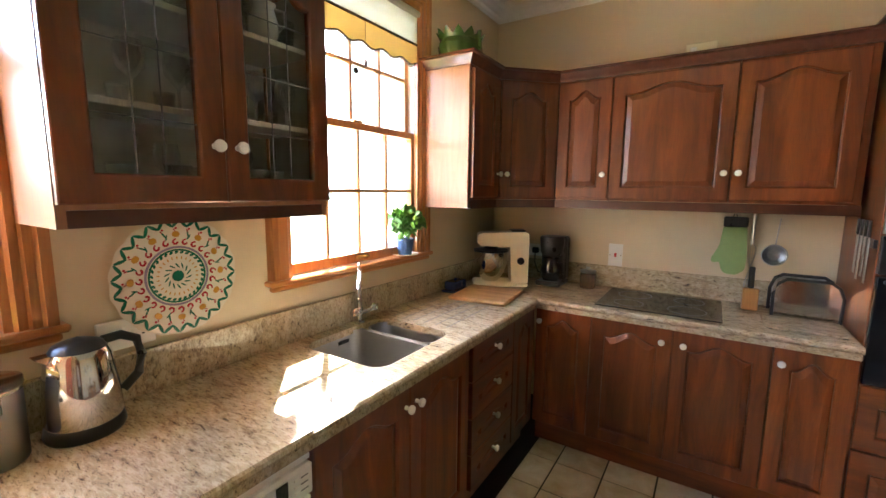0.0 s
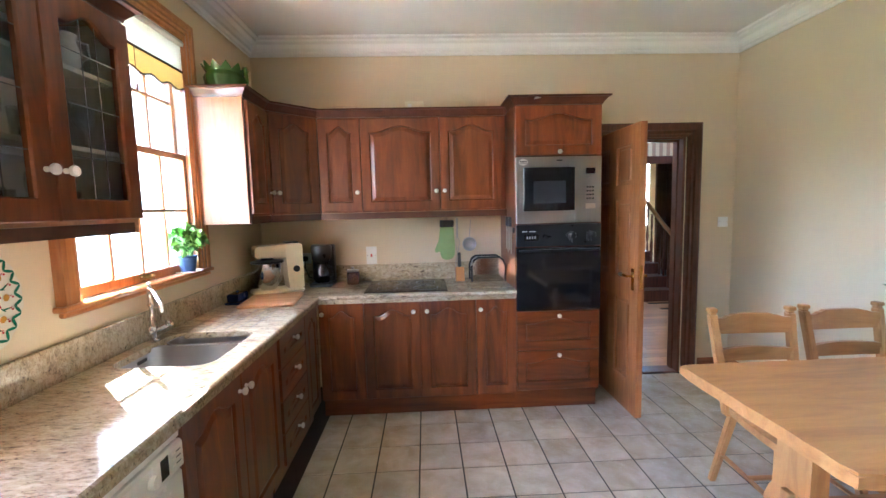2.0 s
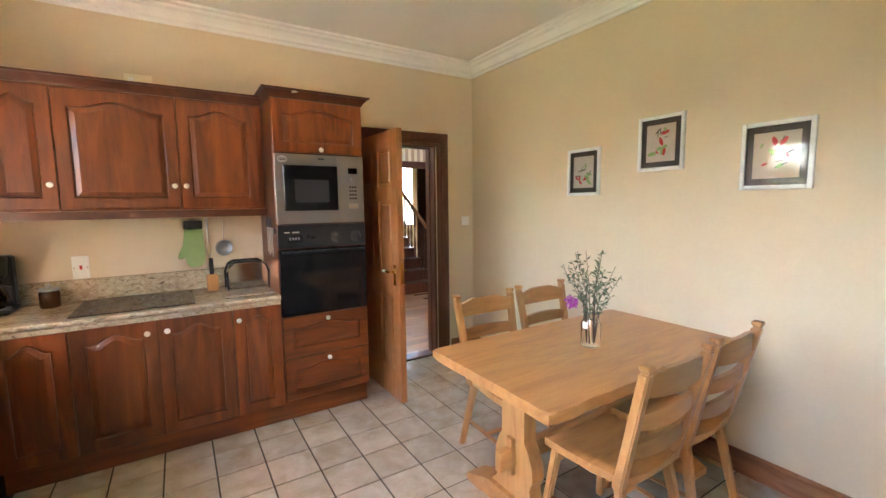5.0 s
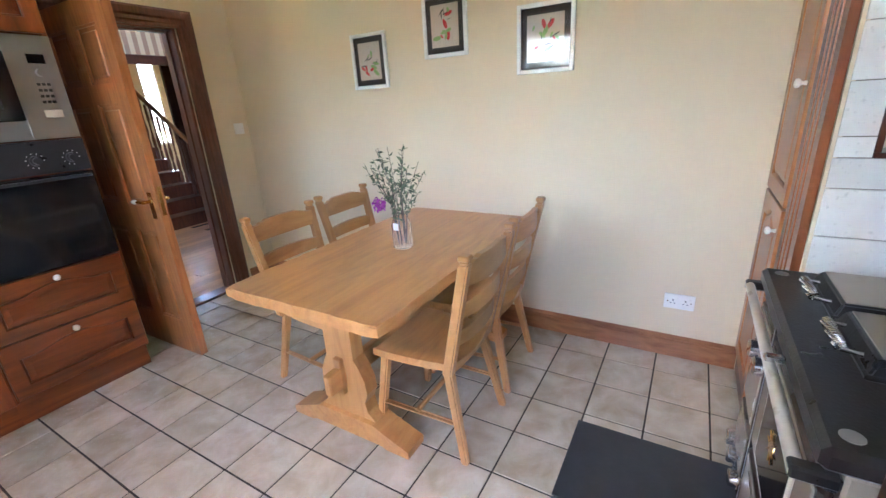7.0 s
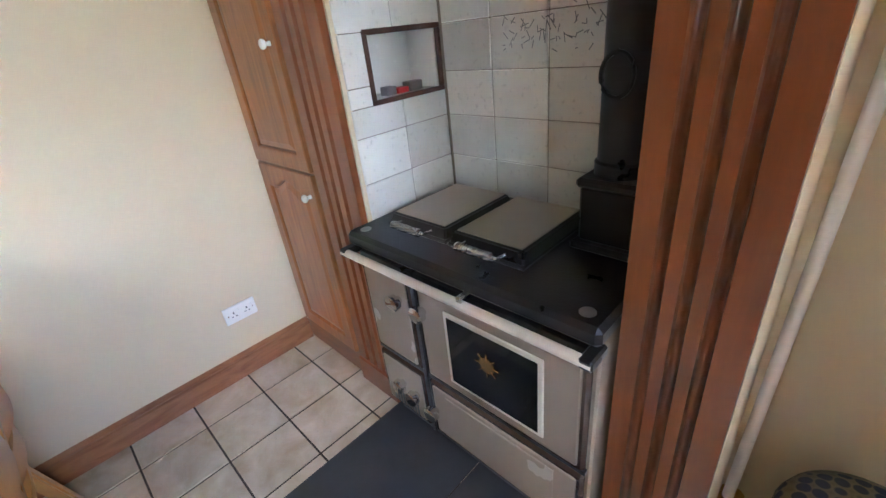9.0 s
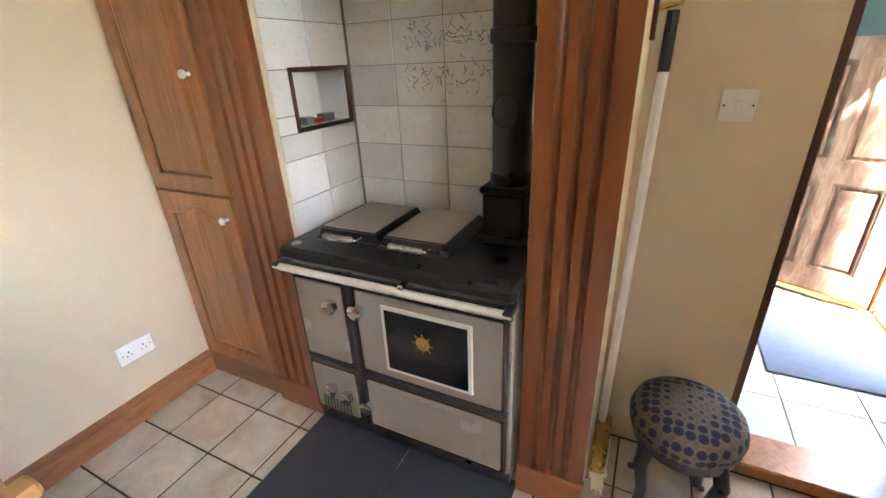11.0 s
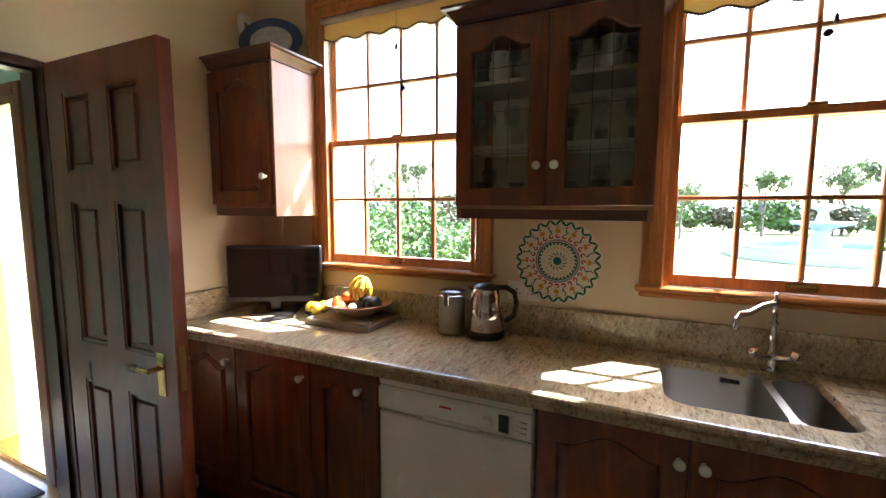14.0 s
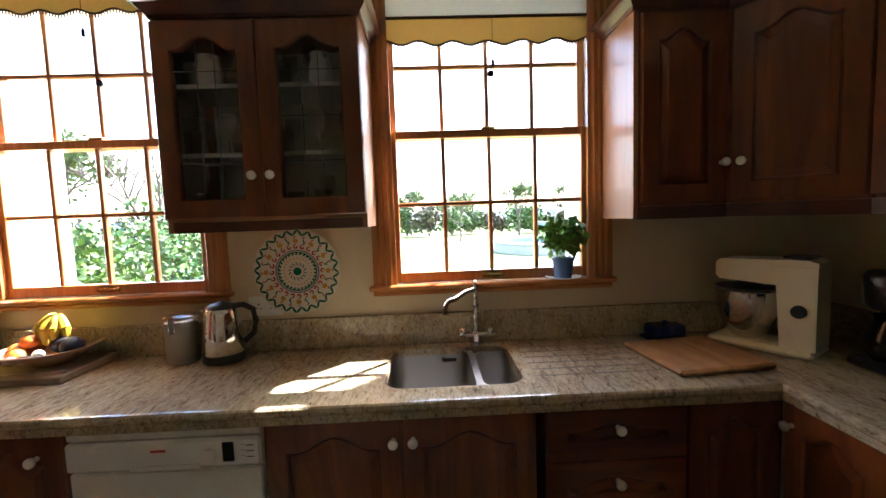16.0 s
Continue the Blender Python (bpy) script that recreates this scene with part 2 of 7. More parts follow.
def tile_mat(name, c1, c2, rough):
    k = Nodes(name, rough)
    v = k.coords()
    a = k.noise(v, 7, 5, 0.6, 0.4)
    b = k.noise(v, 60, 3)
    c = k.mix(c1, c2, k.ramp(a, [(0.3, (0, 0, 0)), (0.7, (1, 1, 1))]))
    c = k.mix(c, tuple(x * 0.72 for x in c1), k.ramp(b, [(0.6, (0, 0, 0)), (0.75, (0.6, 0.6, 0.6))]))
    oi = k.n("ShaderNodeObjectInfo")
    mr = k.n("ShaderNodeMapRange")
    mr.inputs["To Min"].default_value, mr.inputs["To Max"].default_value = 0.88, 1.1
    hv = k.n("ShaderNodeHueSaturation")
    k.l(oi.outputs["Random"], mr.inputs["Value"])
    k.l(mr.outputs[0], hv.inputs["Value"])
    k.l(c, hv.inputs["Color"])
    k.colour(hv.outputs[0]).bump(a, 0.12, 0.004).rough(b, rough - 0.08, rough + 0.1)
    return k.m


def leaf_mat(name, c, var=0.45):
    k = Nodes(name, 0.5)
    geo = k.n("ShaderNodeNewGeometry")
    cc = k.ramp(geo.outputs["Random Per Island"], [(0.0, tuple(x * (1 - var) for x in c)), (1.0, tuple(min(1, x * (1 + var)) for x in c))])
    k.colour(cc)
    k.b.inputs["Subsurface Weight"].default_value = 0.0
    return k.m


GRANITE = granite_mat()
FLOOR_TILE = tile_mat("floor_tile", (0.42, 0.33, 0.225), (0.60, 0.52, 0.41), 0.24)
PORCH_TILE = tile_mat("porch_tile", (0.62, 0.56, 0.46), (0.72, 0.66, 0.56), 0.25)
WALL_TILE = tile_mat("white_wall_tile", (0.70, 0.68, 0.62), (0.77, 0.75, 0.70), 0.15)
BASIL = leaf_mat("basil_leaf", (0.14, 0.32, 0.04), 0.35)
TWIG = leaf_mat("olive_twig", (0.10, 0.12, 0.055), 0.5)
PURPLE = leaf_mat("purple_flower", (0.42, 0.05, 0.38), 0.3)
HEDGE = leaf_mat("hedge_leaf", (0.066, 0.12, 0.02), 0.6)
HEDGE_Y = leaf_mat("yellow_flower_leaf", (0.40, 0.36, 0.03), 0.4)
TREE_LEAF = leaf_mat("tree_leaf", (0.085, 0.12, 0.03), 0.5)
BARK = plain("bark", (0.11, 0.08, 0.06), 0.9, var=0.3, scale=20, bump=0.6)


def lawn_mat():
    k = Nodes("lawn_grass", 0.9)
    v = k.coords((1, 1, 1), False)
    a = k.noise(v, 0.25, 5)
    b = k.noise(v, 9, 5)
    c = k.mix((0.10, 0.125, 0.028), (0.155, 0.155, 0.045), a)
    c = k.mix(c, (0.06, 0.085, 0.018), k.ramp(b, [(0.5, (0, 0, 0)), (0.75, (0.7, 0.7, 0.7))]))
    k.colour(c).bump(b, 0.6, 0.04)
    return k.m


LAWN = lawn_mat()


def striped_mat():
    k = Nodes("striped_wallpaper", 0.8)
    tc = k.n("ShaderNodeTexCoord")
    w = k.n("ShaderNodeTexWave", Scale=3.2)
    w.bands_direction = "X"
    k.l(tc.outputs["Object"], w.inputs["Vector"])
    k.colour(k.ramp(w.outputs["Fac"], [(0.45, (0.62, 0.42, 0.22)), (0.55, (0.38, 0.20, 0.10))]))
    return k.m


STRIPES = striped_mat()


def stool_mat():
    k = Nodes("patterned_cloth", 0.95)
    v = k.coords((1, 1, 1), False)
    vo = k.n("ShaderNodeTexVoronoi", Scale=34.0, Randomness=0.15)
    k.l(v, vo.inputs["Vector"])
    c = k.ramp(vo.outputs["Distance"], [(0.0, (0.015, 0.02, 0.05)), (0.42, (0.02, 0.025, 0.05)), (0.52, (0.17, 0.135, 0.095)), (0.75, (0.12, 0.09, 0.06))])
    k.colour(c).bump(k.noise(v, 300, 2), 0.5, 0.002)
    return k.m


STOOL_CLOTH = stool_mat()


# ---- building helpers ----
def box(bm, x0, x1, y0, y1, z0, z1, bev=0.0, seg=1, m=None):
    mat = Matrix.Translation(((x0 + x1) / 2, (y0 + y1) / 2, (z0 + z1) / 2)) @ Matrix.Diagonal((abs(x1 - x0), abs(y1 - y0), abs(z1 - z0), 1))
    vs = bmesh.ops.create_cube(bm, size=1, matrix=mat)["verts"]
    if bev:
        es = list({e for v in vs for e in v.link_edges})
        r = bmesh.ops.bevel(bm, geom=es, offset=bev, segments=seg, affect="EDGES")
        vs = list({v for f in r["faces"] for v in f.verts} | {v for v in vs if v.is_valid})
    if m is not None:
        bmesh.ops.transform(bm, matrix=m, verts=[v for v in vs if v.is_valid])
    return vs


def boxes(*specs, bev=0.0):
    bm = bmesh.new()
    for s in specs:
        box(bm, *s, bev=bev)
    return bm


def lathe(bm, profile, n=24, m=None, cap=True):
    rings, m = [], m or Matrix()
    for r, z in profile:
        if r < 1e-5:
            rings.append([bm.verts.new(m @ Vector((0, 0, z)))])
        else:
            rings.append([bm.verts.new(m @ Vector((r * math.cos(2 * math.pi * i / n), r * math.sin(2 * math.pi * i / n), z))) for i in range(n)])
    for a, b in zip(rings, rings[1:]):
        for i in range(n):
            j = (i + 1) % n
            q = [a[i % len(a)], a[j % len(a)], b[j % len(b)], b[i % len(b)]]
            q = list(dict.fromkeys(q))
            if len(q) > 2:
                try:
                    bm.faces.new(q)
                except ValueError:
                    pass
    for ring, rev in ((rings[0], True), (rings[-1], False)):
        if cap and len(ring) > 2:
            bm.faces.new(ring[::-1] if rev else ring)
    return bm


def tube(bm, pts, r, n=10, taper=None):
    pts = [Vector(p) for p in pts]
    rings = []
    for i, p in enumerate(pts):
        d = (pts[min(i + 1, len(pts) - 1)] - pts[max(i - 1, 0)]).normalized()
        up = Vector((0, 0, 1)) if abs(d.z) < 0.9 else Vector((1, 0, 0))
        a = d.cross(up).normalized()
        b = d.cross(a)
        rr = r if taper is None else r + (taper - r) * i / max(1, len(pts) - 1)
        rings.append([bm.verts.new(p + a * rr * math.cos(2 * math.pi * k / n) + b * rr * math.sin(2 * math.pi * k / n)) for k in range(n)])
    for s, t in zip(rings, rings[1:]):
        for k in range(n):
            bm.faces.new((s[k], s[(k + 1) % n], t[(k + 1) % n], t[k]))
    bm.faces.new(rings[0][::-1])
    bm.faces.new(rings[-1])
    return bm


def prism(bm, pts, a, b, axis="y"):
    """A flat outline, drawn out from a to b along an axis."""
    def at(p, q):
        return {"y": (p[0], q, p[1]), "x": (q, p[0], p[1]), "z": (p[0], p[1], q)}[axis]
    lo = [bm.verts.new(at(p, a)) for p in pts]
    hi = [bm.verts.new(at(p, b)) for p in pts]
    n = len(pts)
    bm.faces.new(lo)
    bm.faces.new(hi[::-1])
    for i in range(n):
        bm.faces.new((lo[i], hi[i], hi[(i + 1) % n], lo[(i + 1) % n]))
    return bm


def sheet(axis, at, u0, u1, v0, v1):
    """A single pane of glass at a place along an axis (x or y)."""
    bm = bmesh.new()
    vs = [bm.verts.new((at, u, v) if axis == "x" else (u, at, v)) for u, v in ((u0, v0), (u1, v0), (u1, v1), (u0, v1))]
    bm.faces.new(vs)
    return bm


def mesh_of(name, bm, material, smooth=False):
    bmesh.ops.recalc_face_normals(bm, faces=bm.faces)
    me = bpy.data.meshes.new(name)
    if smooth:
        for f in bm.faces:
            f.smooth = True
        for e in bm.edges:
            if len(e.link_faces) == 2 and e.calc_face_angle(0) > 0.7:
                e.smooth = False
    bm.to_mesh(me)
    bm.free()
    me.materials.append(material)
    return me


def part(name, bm, material, parent=None, label="", smooth=False):
    me = bm if isinstance(bm, bpy.types.Mesh) else mesh_of(name, bm, material, smooth)
    ob = new(name, me)
    if parent is not None:
        ob.parent = parent
    if label:
        tagged(ob, label)
    return ob


def thing(name, m, label, category, group=""):
    ob = new(name)
    ob.empty_display_size = 0.05
    ob.matrix_basis = m
    return tagged(ob, label, category, group)


def single(name, bm, material, m, label, category, group="", smooth=False):
    ob = part(name, bm, material, None, "", smooth)
    ob.matrix_basis = m
    return tagged(ob, label, category, group)


def structure(name, bm, material, label="", category="", smooth=False):
    return tagged(part(name, bm, material, None, "", smooth), label or name.replace("_", " "), category or "structure", "", "structure")


# ---- room shell ----
XW, XE, YN, YS, ZC = -0.92, 3.03, 4.30, 0.32, 2.81
XO = -1.20  # outer face of the window wall
WIN = [(0.785, 1.685), (2.435, 3.335)]  # openings along the window wall
SILL, HEAD = 1.165, 2.46


def wall_grid(us, vs, holes, a, b, axis):
    """A wall in cells, with holes through it."""
    bm = bmesh.new()
    for u0, u1 in zip(us, us[1:]):
        for v0, v1 in zip(vs, vs[1:]):
            if any(h[0] <= u0 + 1e-4 and u1 <= h[1] + 1e-4 and h[2] <= v0 + 1e-4 and v1 <= h[3] + 1e-4 for h in holes):
                continue
            if axis == "x":
                box(bm, a, b, u0, u1, v0, v1)
            else:
                box(bm, u0, u1, a, b, v0, v1)
    bmesh.ops.remove_doubles(bm, verts=bm.verts, dist=1e-5)
    seen = {}
    bm.verts.index_update()
    for f in list(bm.faces):
        seen.setdefault(tuple(sorted(v.index for v in f.verts)), []).append(f)
    bmesh.ops.delete(bm, geom=[f for fs in seen.values() if len(fs) > 1 for f in fs], context="FACES_ONLY")
    return bm


wh = [(y0, y1, SILL - 0.02, HEAD) for y0, y1 in WIN]
structure("wall_west", wall_grid([YS - 0.2, *WIN[0], *WIN[1], YN + 0.15], [0, SILL - 0.02, HEAD, ZC], wh, XW - 0.14, XW, "x"), WALL, "cream painted window wall", "wall")
structure("wall_west_outer", wall_grid([YS - 0.2, *WIN[0], *WIN[1], YN + 6], [-0.3, SILL - 0.06, HEAD + 0.02, 3.4], [(y0, y1, SILL - 0.06, HEAD + 0.02) for y0, y1 in WIN], XO - 0.12, XW - 0.145, "x"), RENDER, "white rendered outer wall", "wall")
structure("wall_north", wall_grid([XW - 0.14, 1.80, 2.60, XE + 0.15], [0, 2.03, ZC], [(1.80, 2.60, 0, 2.03)], YN, YN + 0.14, "y"), WALL, "cream painted wall behind the hob", "wall")
structure("wall_east", boxes((XE, XE + 0.15, YS - 0.2, YN + 0.14, 0, ZC)), WALL, "cream painted wall with pictures", "wall")
structure("wall_south", wall_grid([XW, 0.05, 0.775, 1.19], [0, 2.0, ZC], [(0.05, 0.775, 0, 2.0)], YS - 0.18, YS, "y"), WALL, "tan painted wall by the back door", "wall")
structure("wall_breast", boxes((1.19, 1.40, YS - 0.18, 0.68, 0, ZC), (1.40, 2.28, YS - 0.18, 0.25, 0, ZC), (2.28, 2.545, YS - 0.18, 0.28, 0, ZC), (2.28, 2.545, 0.58, 0.68, 0, ZC), (2.28, 2.545, 0.28, 0.58, 0, 1.21), (2.28, 2.545, 0.28, 0.58, 1.41, ZC), (2.43, 2.545, 0.28, 0.58, 1.21, 1.41), (2.545, XE, YS - 0.18, 0.25, 0, ZC), (1.40, 2.28, 0.25, 0.66, 2.12, ZC), (2.545, XE, 0.25, 0.68, 2.22, ZC)), WALL, "cream chimney breast round the range", "wall")
structure("ceiling", boxes((XW - 0.14, XE + 0.15, YS - 0.2, YN + 0.14, ZC, ZC + 0.12)), CEIL, "off-white plaster ceiling", "ceiling")
structure("floor", boxes((XW, XE, YS - 0.18, YN, -0.12, -0.006)), GROUT, "tiled floor with dark grout joints", "floor")


def cornice(x0, x1, y0, y1):
    prof = [(0, -0.12), (0.012, -0.12), (0.016, -0.10), (0.03, -0.092), (0.036, -0.07), (0.055, -0.045), (0.085, -0.034), (0.092, -0.02), (0.118, -0.016), (0.122, 0.0)]
    bm = bmesh.new()
    rings = []
    for d, z in prof:
        rings.append([bm.verts.new(p) for p in ((x0 + d, y0 + d, ZC + z), (x1 - d, y0 + d, ZC + z), (x1 - d, y1 - d, ZC + z), (x0 + d, y1 - d, ZC + z))])
    for a, b in zip(rings, rings[1:]):
        for i in range(4):
            bm.faces.new((a[i], a[(i + 1) % 4], b[(i + 1) % 4], b[i]))
    return bm


structure("cornice", cornice(XW, XE, YS, YN), PLASTER, "white moulded plaster cornice", "cornice")


def skirting(name, x0, x1, y0, y1, axis):
    bm = bmesh.new()
    if axis == "x":  # runs along y on the east wall
        prism(bm, [(x1, 0), (x0, 0), (x0, 0.095), (x0 + 0.006, 0.10), (x0 + 0.004, 0.108), (x0 + 0.012, 0.115), (x1, 0.125)], y0, y1, "y")
    else:
        prism(bm, [(y1, 0), (y0, 0), (y0, 0.095), (y0 + 0.006, 0.10), (y0 + 0.004, 0.108), (y0 + 0.012, 0.115), (y1, 0.125)], x0, x1, "x")
    return structure(name, bm, SKIRT, "varnished wooden skirting board", "skirting")


skirting("baseboard_east", XE - 0.02, XE, 0.70, YN - 0.02, "x")
skirting("baseboard_north", 2.76, XE - 0.02, YN - 0.02, YN, "y")


# ---- windows ----
def moulded(bm, path, prof, closed=False):
    """A profile (out, up) swept square along an outline in the y-z plane; out is along +x, up away from the opening."""
    n = len(path)
    rings = []
    for i, (y, z, oy, oz) in enumerate(path):
        rings.append([bm.verts.new((XW + d, y + oy * w, z + oz * w)) for w, d in prof])
    for a, b in zip(rings, rings[1:]):
        for k in range(len(prof) - 1):
            bm.faces.new((a[k], a[k + 1], b[k + 1], b[k]))
    return bm


def window(index, y0, y1):
    root = new("window_%d" % index)
    root.matrix_basis = pose(0, 0, 0)
    tagged(root, "varnished pine sash window with small panes", "window", "", "structure")
    prof = [(-0.012, 0.0), (-0.012, 0.014), (0.004, 0.018), (0.012, 0.026), (0.03, 0.022), (0.036, 0.03), (0.055, 0.026), (0.062, 0.036), (0.085, 0.036), (0.09, 0.0)]
    bm = bmesh.new()
    a, b = y0 + 0.02, y1 - 0.02
    moulded(bm, [(a, SILL, -1, 0), (a, HEAD, -1, 1), (b, HEAD, 1, 1), (b, SILL, 1, 0)], prof)
    part("architrave", bm, PINE, root, "moulded pine architrave")
    # linings of the opening
    part("lining", boxes((XW - 0.14, XW + 0.004, y0, y0 + 0.02, SILL, HEAD), (XW - 0.14, XW + 0.004, y1 - 0.02, y1, SILL, HEAD), (XW - 0.14, XW + 0.004, y0 + 0.02, y1 - 0.02, HEAD - 0.02, HEAD)), PLASTER, root, "pale painted lining")
    part("parting_bead", boxes((XW - 0.012, XW - 0.002, y0 + 0.021, y0 + 0.032, SILL, HEAD - 0.02), (XW - 0.012, XW - 0.002, y1 - 0.032, y1 - 0.021, SILL, HEAD - 0.02), bev=0.002), PINE, root)
    part("window_sill", boxes((XW - 0.14, XW + 0.045, y0 - 0.085, y1 + 0.085, SILL - 0.022, SILL), (XW + 0.002, XW + 0.03, y0 - 0.07, y1 + 0.07, SILL - 0.045, SILL - 0.024), bev=0.006), PINE_H, root, "pine window board")
    for name, xf, z0, z1, bot, top, bars in (("lower_sash", XW - 0.014, SILL + 0.002, 1.82, 0.045, 0.034, (1.507,)), ("upper_sash", XW - 0.056, 1.785, HEAD - 0.02, 0.034, 0.045, (2.097,))):
        xb = xf - 0.038
        i0, i1 = y0 + 0.021, y1 - 0.021
        st = 0.03
        bm = boxes((xb, xf, i0, i0 + st, z0, z1), (xb, xf, i1 - st, i1, z0, z1), (xb, xf, i0 + st, i1 - st, z0, z0 + bot), (xb, xf, i0 + st, i1 - st, z1 - top, z1), bev=0.003)
        sash = part(name, bm, PINE, root)
        g0, g1 = i0 + st, i1 - st
        w = (g1 - g0) / 4
        for k in (1, 2, 3):
            part("glazing_bar", boxes((xb + 0.008, xf - 0.004, g0 + k * w - 0.009, g0 + k * w + 0.009, z0 + bot, z1 - top), bev=0.004), PINE, sash)
        for zb in bars:
            part("glazing_bar", boxes((xb + 0.0085, xf - 0.0045, g0, g1, zb - 0.009, zb + 0.009), bev=0.004), PINE_H, sash)
        zs = [z0 + bot, *bars, z1 - top]
        for k in range(4):
            for za, zb in zip(zs, zs[1:]):
                p = part("pane", sheet("x", xb + 0.017, g0 + k * w + 0.004, g0 + (k + 1) * w - 0.004, za - 0.003, zb + 0.003), PANE, sash)
                p.visible_shadow = False
        yc = (y0 + y1) / 2
        if name == "lower_sash":
            part("sash_lift", boxes((xf, xf + 0.014, yc - 0.045, yc + 0.045, z0 + 0.018, z0 + 0.03), (xf, xf + 0.003, yc - 0.045, yc + 0.045, z0 + 0.012, z0 + 0.036), bev=0.002), BRASS, sash, "dull metal sash lift")
            part("catch", boxes((xf - 0.03, xf - 0.002, yc - 0.03, yc + 0.03, z1, z1 + 0.012), bev=0.003), BRASS, sash)
        else:
            part("latch", lathe(bmesh.new(), [(0.0, 0), (0.014, 0.002), (0.014, 0.012), (0.0, 0.016)], 12, pose(xf, yc + 0.02, 2.06, 0, 90, 0)), IRON, sash)
    part("outer_sill", boxes((XO - 0.17, XW - 0.14, y0 - 0.05, y1 + 0.05, SILL - 0.10, SILL - 0.012), bev=0.006), RENDER, root, "white masonry outer sill")
    return root


for k, (y0, y1) in enumerate(WIN):
    window(k + 1, y0, y1)


def blind(y0, y1, lift=0.0):
    root = thing("roller_blind", pose(XW + 0.0, (y0 + y1) / 2, 2.10), "roller blind with scalloped yellow hem, mostly rolled up", "blind", "window blinds")
    h = (y1 - y0) / 2 - 0.02
    bm = bmesh.new()
    n, waves = 72, 6
    top, x = 0.165 + lift, 0.008
    lo = []
    for side in (0.0, 0.002):
        row = []
        for i in range(n + 1):
            u = i / n
            y = -h + 2 * h * u
            z = 0.085 + lift - 0.018 * (0.5 - 0.5 * math.cos(2 * math.pi * waves * 0.5 * u * 2)) - 0.008 * math.sin(math.pi * u)
            row.append((bm.verts.new((x + side, y, z)), bm.verts.new((x + side, y, top))))
        lo.append(row)
    for row in lo:
        for i in range(n):
            bm.faces.new((row[i][0], row[i + 1][0], row[i + 1][1], row[i][1]))
    part("hem", bm, YELLOW_CLOTH, root, "yellow scalloped cloth hem")
    bm = bmesh.new()
    pts = []
    for i in range(n + 1):
        u = i / n
        pts.append((x + 0.002, -h + 2 * h * u, 0.083 + lift - 0.018 * (0.5 - 0.5 * math.cos(2 * math.pi * waves * u)) - 0.008 * math.sin(math.pi * u)))
    tube(bm, pts, 0.0045, 6)
    rng = random.Random(5)
    for i in range(0, n + 1):
        p = pts[i]
        box(bm, p[0] - 0.001, p[0] + 0.001, p[1] - 0.002, p[1] + 0.002, p[2] - 0.014 - rng.random() * 0.004, p[2])
    part("fringe", bm, BROWN_TRIM, root, "brown tasselled fringe")
    part("slat", boxes((x - 0.002, x + 0.006, -h, h, top, top + 0.012), bev=0.002), BROWN_TRIM, root)
    part("shade", boxes((x, x + 0.002, -h, h, top + 0.012, 0.345)), SHADE, root, "plain white blind cloth")
    part("roller", lathe(bmesh.new(), [(0.02, -h), (0.02, h)], 16, pose(x - 0.005, 0, 0.325, 90, 0, 0)), SHADE, root, smooth=True)
    bm = tube(bmesh.new(), [(x + 0.006, 0.02, top), (x + 0.006, 0.02, lift)], 0.0012, 5)
    lathe(bm, [(0.003, 0.0), (0.007, -0.01), (0.007, -0.03), (0.0, -0.035)], 10, pose(x + 0.006, 0.02, lift))
    part("pull_cord", bm, BROWN_TRIM, root)
    return root


for (y0, y1), lift in zip(WIN, (0.155, 0.0)):
    blind(y0, y1, lift)

# ---- cabinet parts ----
T = 0.02


def loop_pts(x0, x1, z0, z1, rise, n=16):
    """An outline with an arched top; z1 is the crown, the shoulders lie lower by rise."""
    pts = [(x0, z0), (x1, z0)]
    for i in range(n + 1):
        u = 1 - 2 * i / n
        f = 0.5 * (1 + math.cos(math.pi * min(1.0, abs(u) / 0.86)))
        pts.append((x0 + (x1 - x0) * (1 + u) / 2, z1 - rise * (1 - f)))
    return pts


def door_leaf(w, h, rise=0.045, stile=0.06, glazed=False, t=T):
    """A panelled cabinet door; its front looks along -y, its lower left corner is the origin."""
    bm = bmesh.new()
    n = 16
    def ring(pts, y):
        return [bm.verts.new((px, y, pz)) for px, pz in pts]
    s = min(stile, w * 0.22)
    outer = loop_pts(0.0, w, 0.0, h, 0.0, n)
    e = 0.003
    outer_f = loop_pts(e, w - e, e, h - e, 0.0, n)
    a = loop_pts(s, w - s, s, h - s * 0.8, rise, n)
    def inset(d, y):
        return ring(loop_pts(s + d, w - s - d, s + d, h - s * 0.8 - d, rise, n), y)
    rings = [ring(outer, 0), ring(outer, -t + e), ring(outer_f, -t), ring(a, -t), inset(0.002, -t + 0.001), inset(0.006, -t + 0.006)]
    if glazed:
        rings += [inset(0.0065, 0.0)]
        rings.append(rings[0])
    else:
        rings += [inset(0.0065, -t + 0.018), inset(0.0115, -t + 0.018), inset(0.012, -t + 0.009), inset(0.036, -t + 0.001)]
    for p, q in zip(rings, rings[1:]):
        m = len(p)
        for i in range(m):
            bm.faces.new((p[i], p[(i + 1) % m], q[(i + 1) % m], q[i]))
    if not glazed:
        bm.faces.new(rings[-1])
        bm.faces.new(rings[0][::-1])
    return bm


KNOB = mesh_of("knob", lathe(bmesh.new(), [(0.008, 0.0), (0.008, 0.006), (0.006, 0.010), (0.007, 0.015), (0.0145, 0.020), (0.0165, 0.026), (0.0145, 0.032), (0.008, 0.0355), (0.0, 0.0365)], 16), CERAMIC, True)


def knob(parent, x, z, y=-T):
    k = part("knob", KNOB, CERAMIC, parent, "white ceramic knob")
    k.matrix_basis = pose(x, y, z, 90, 0, 0)
    return k


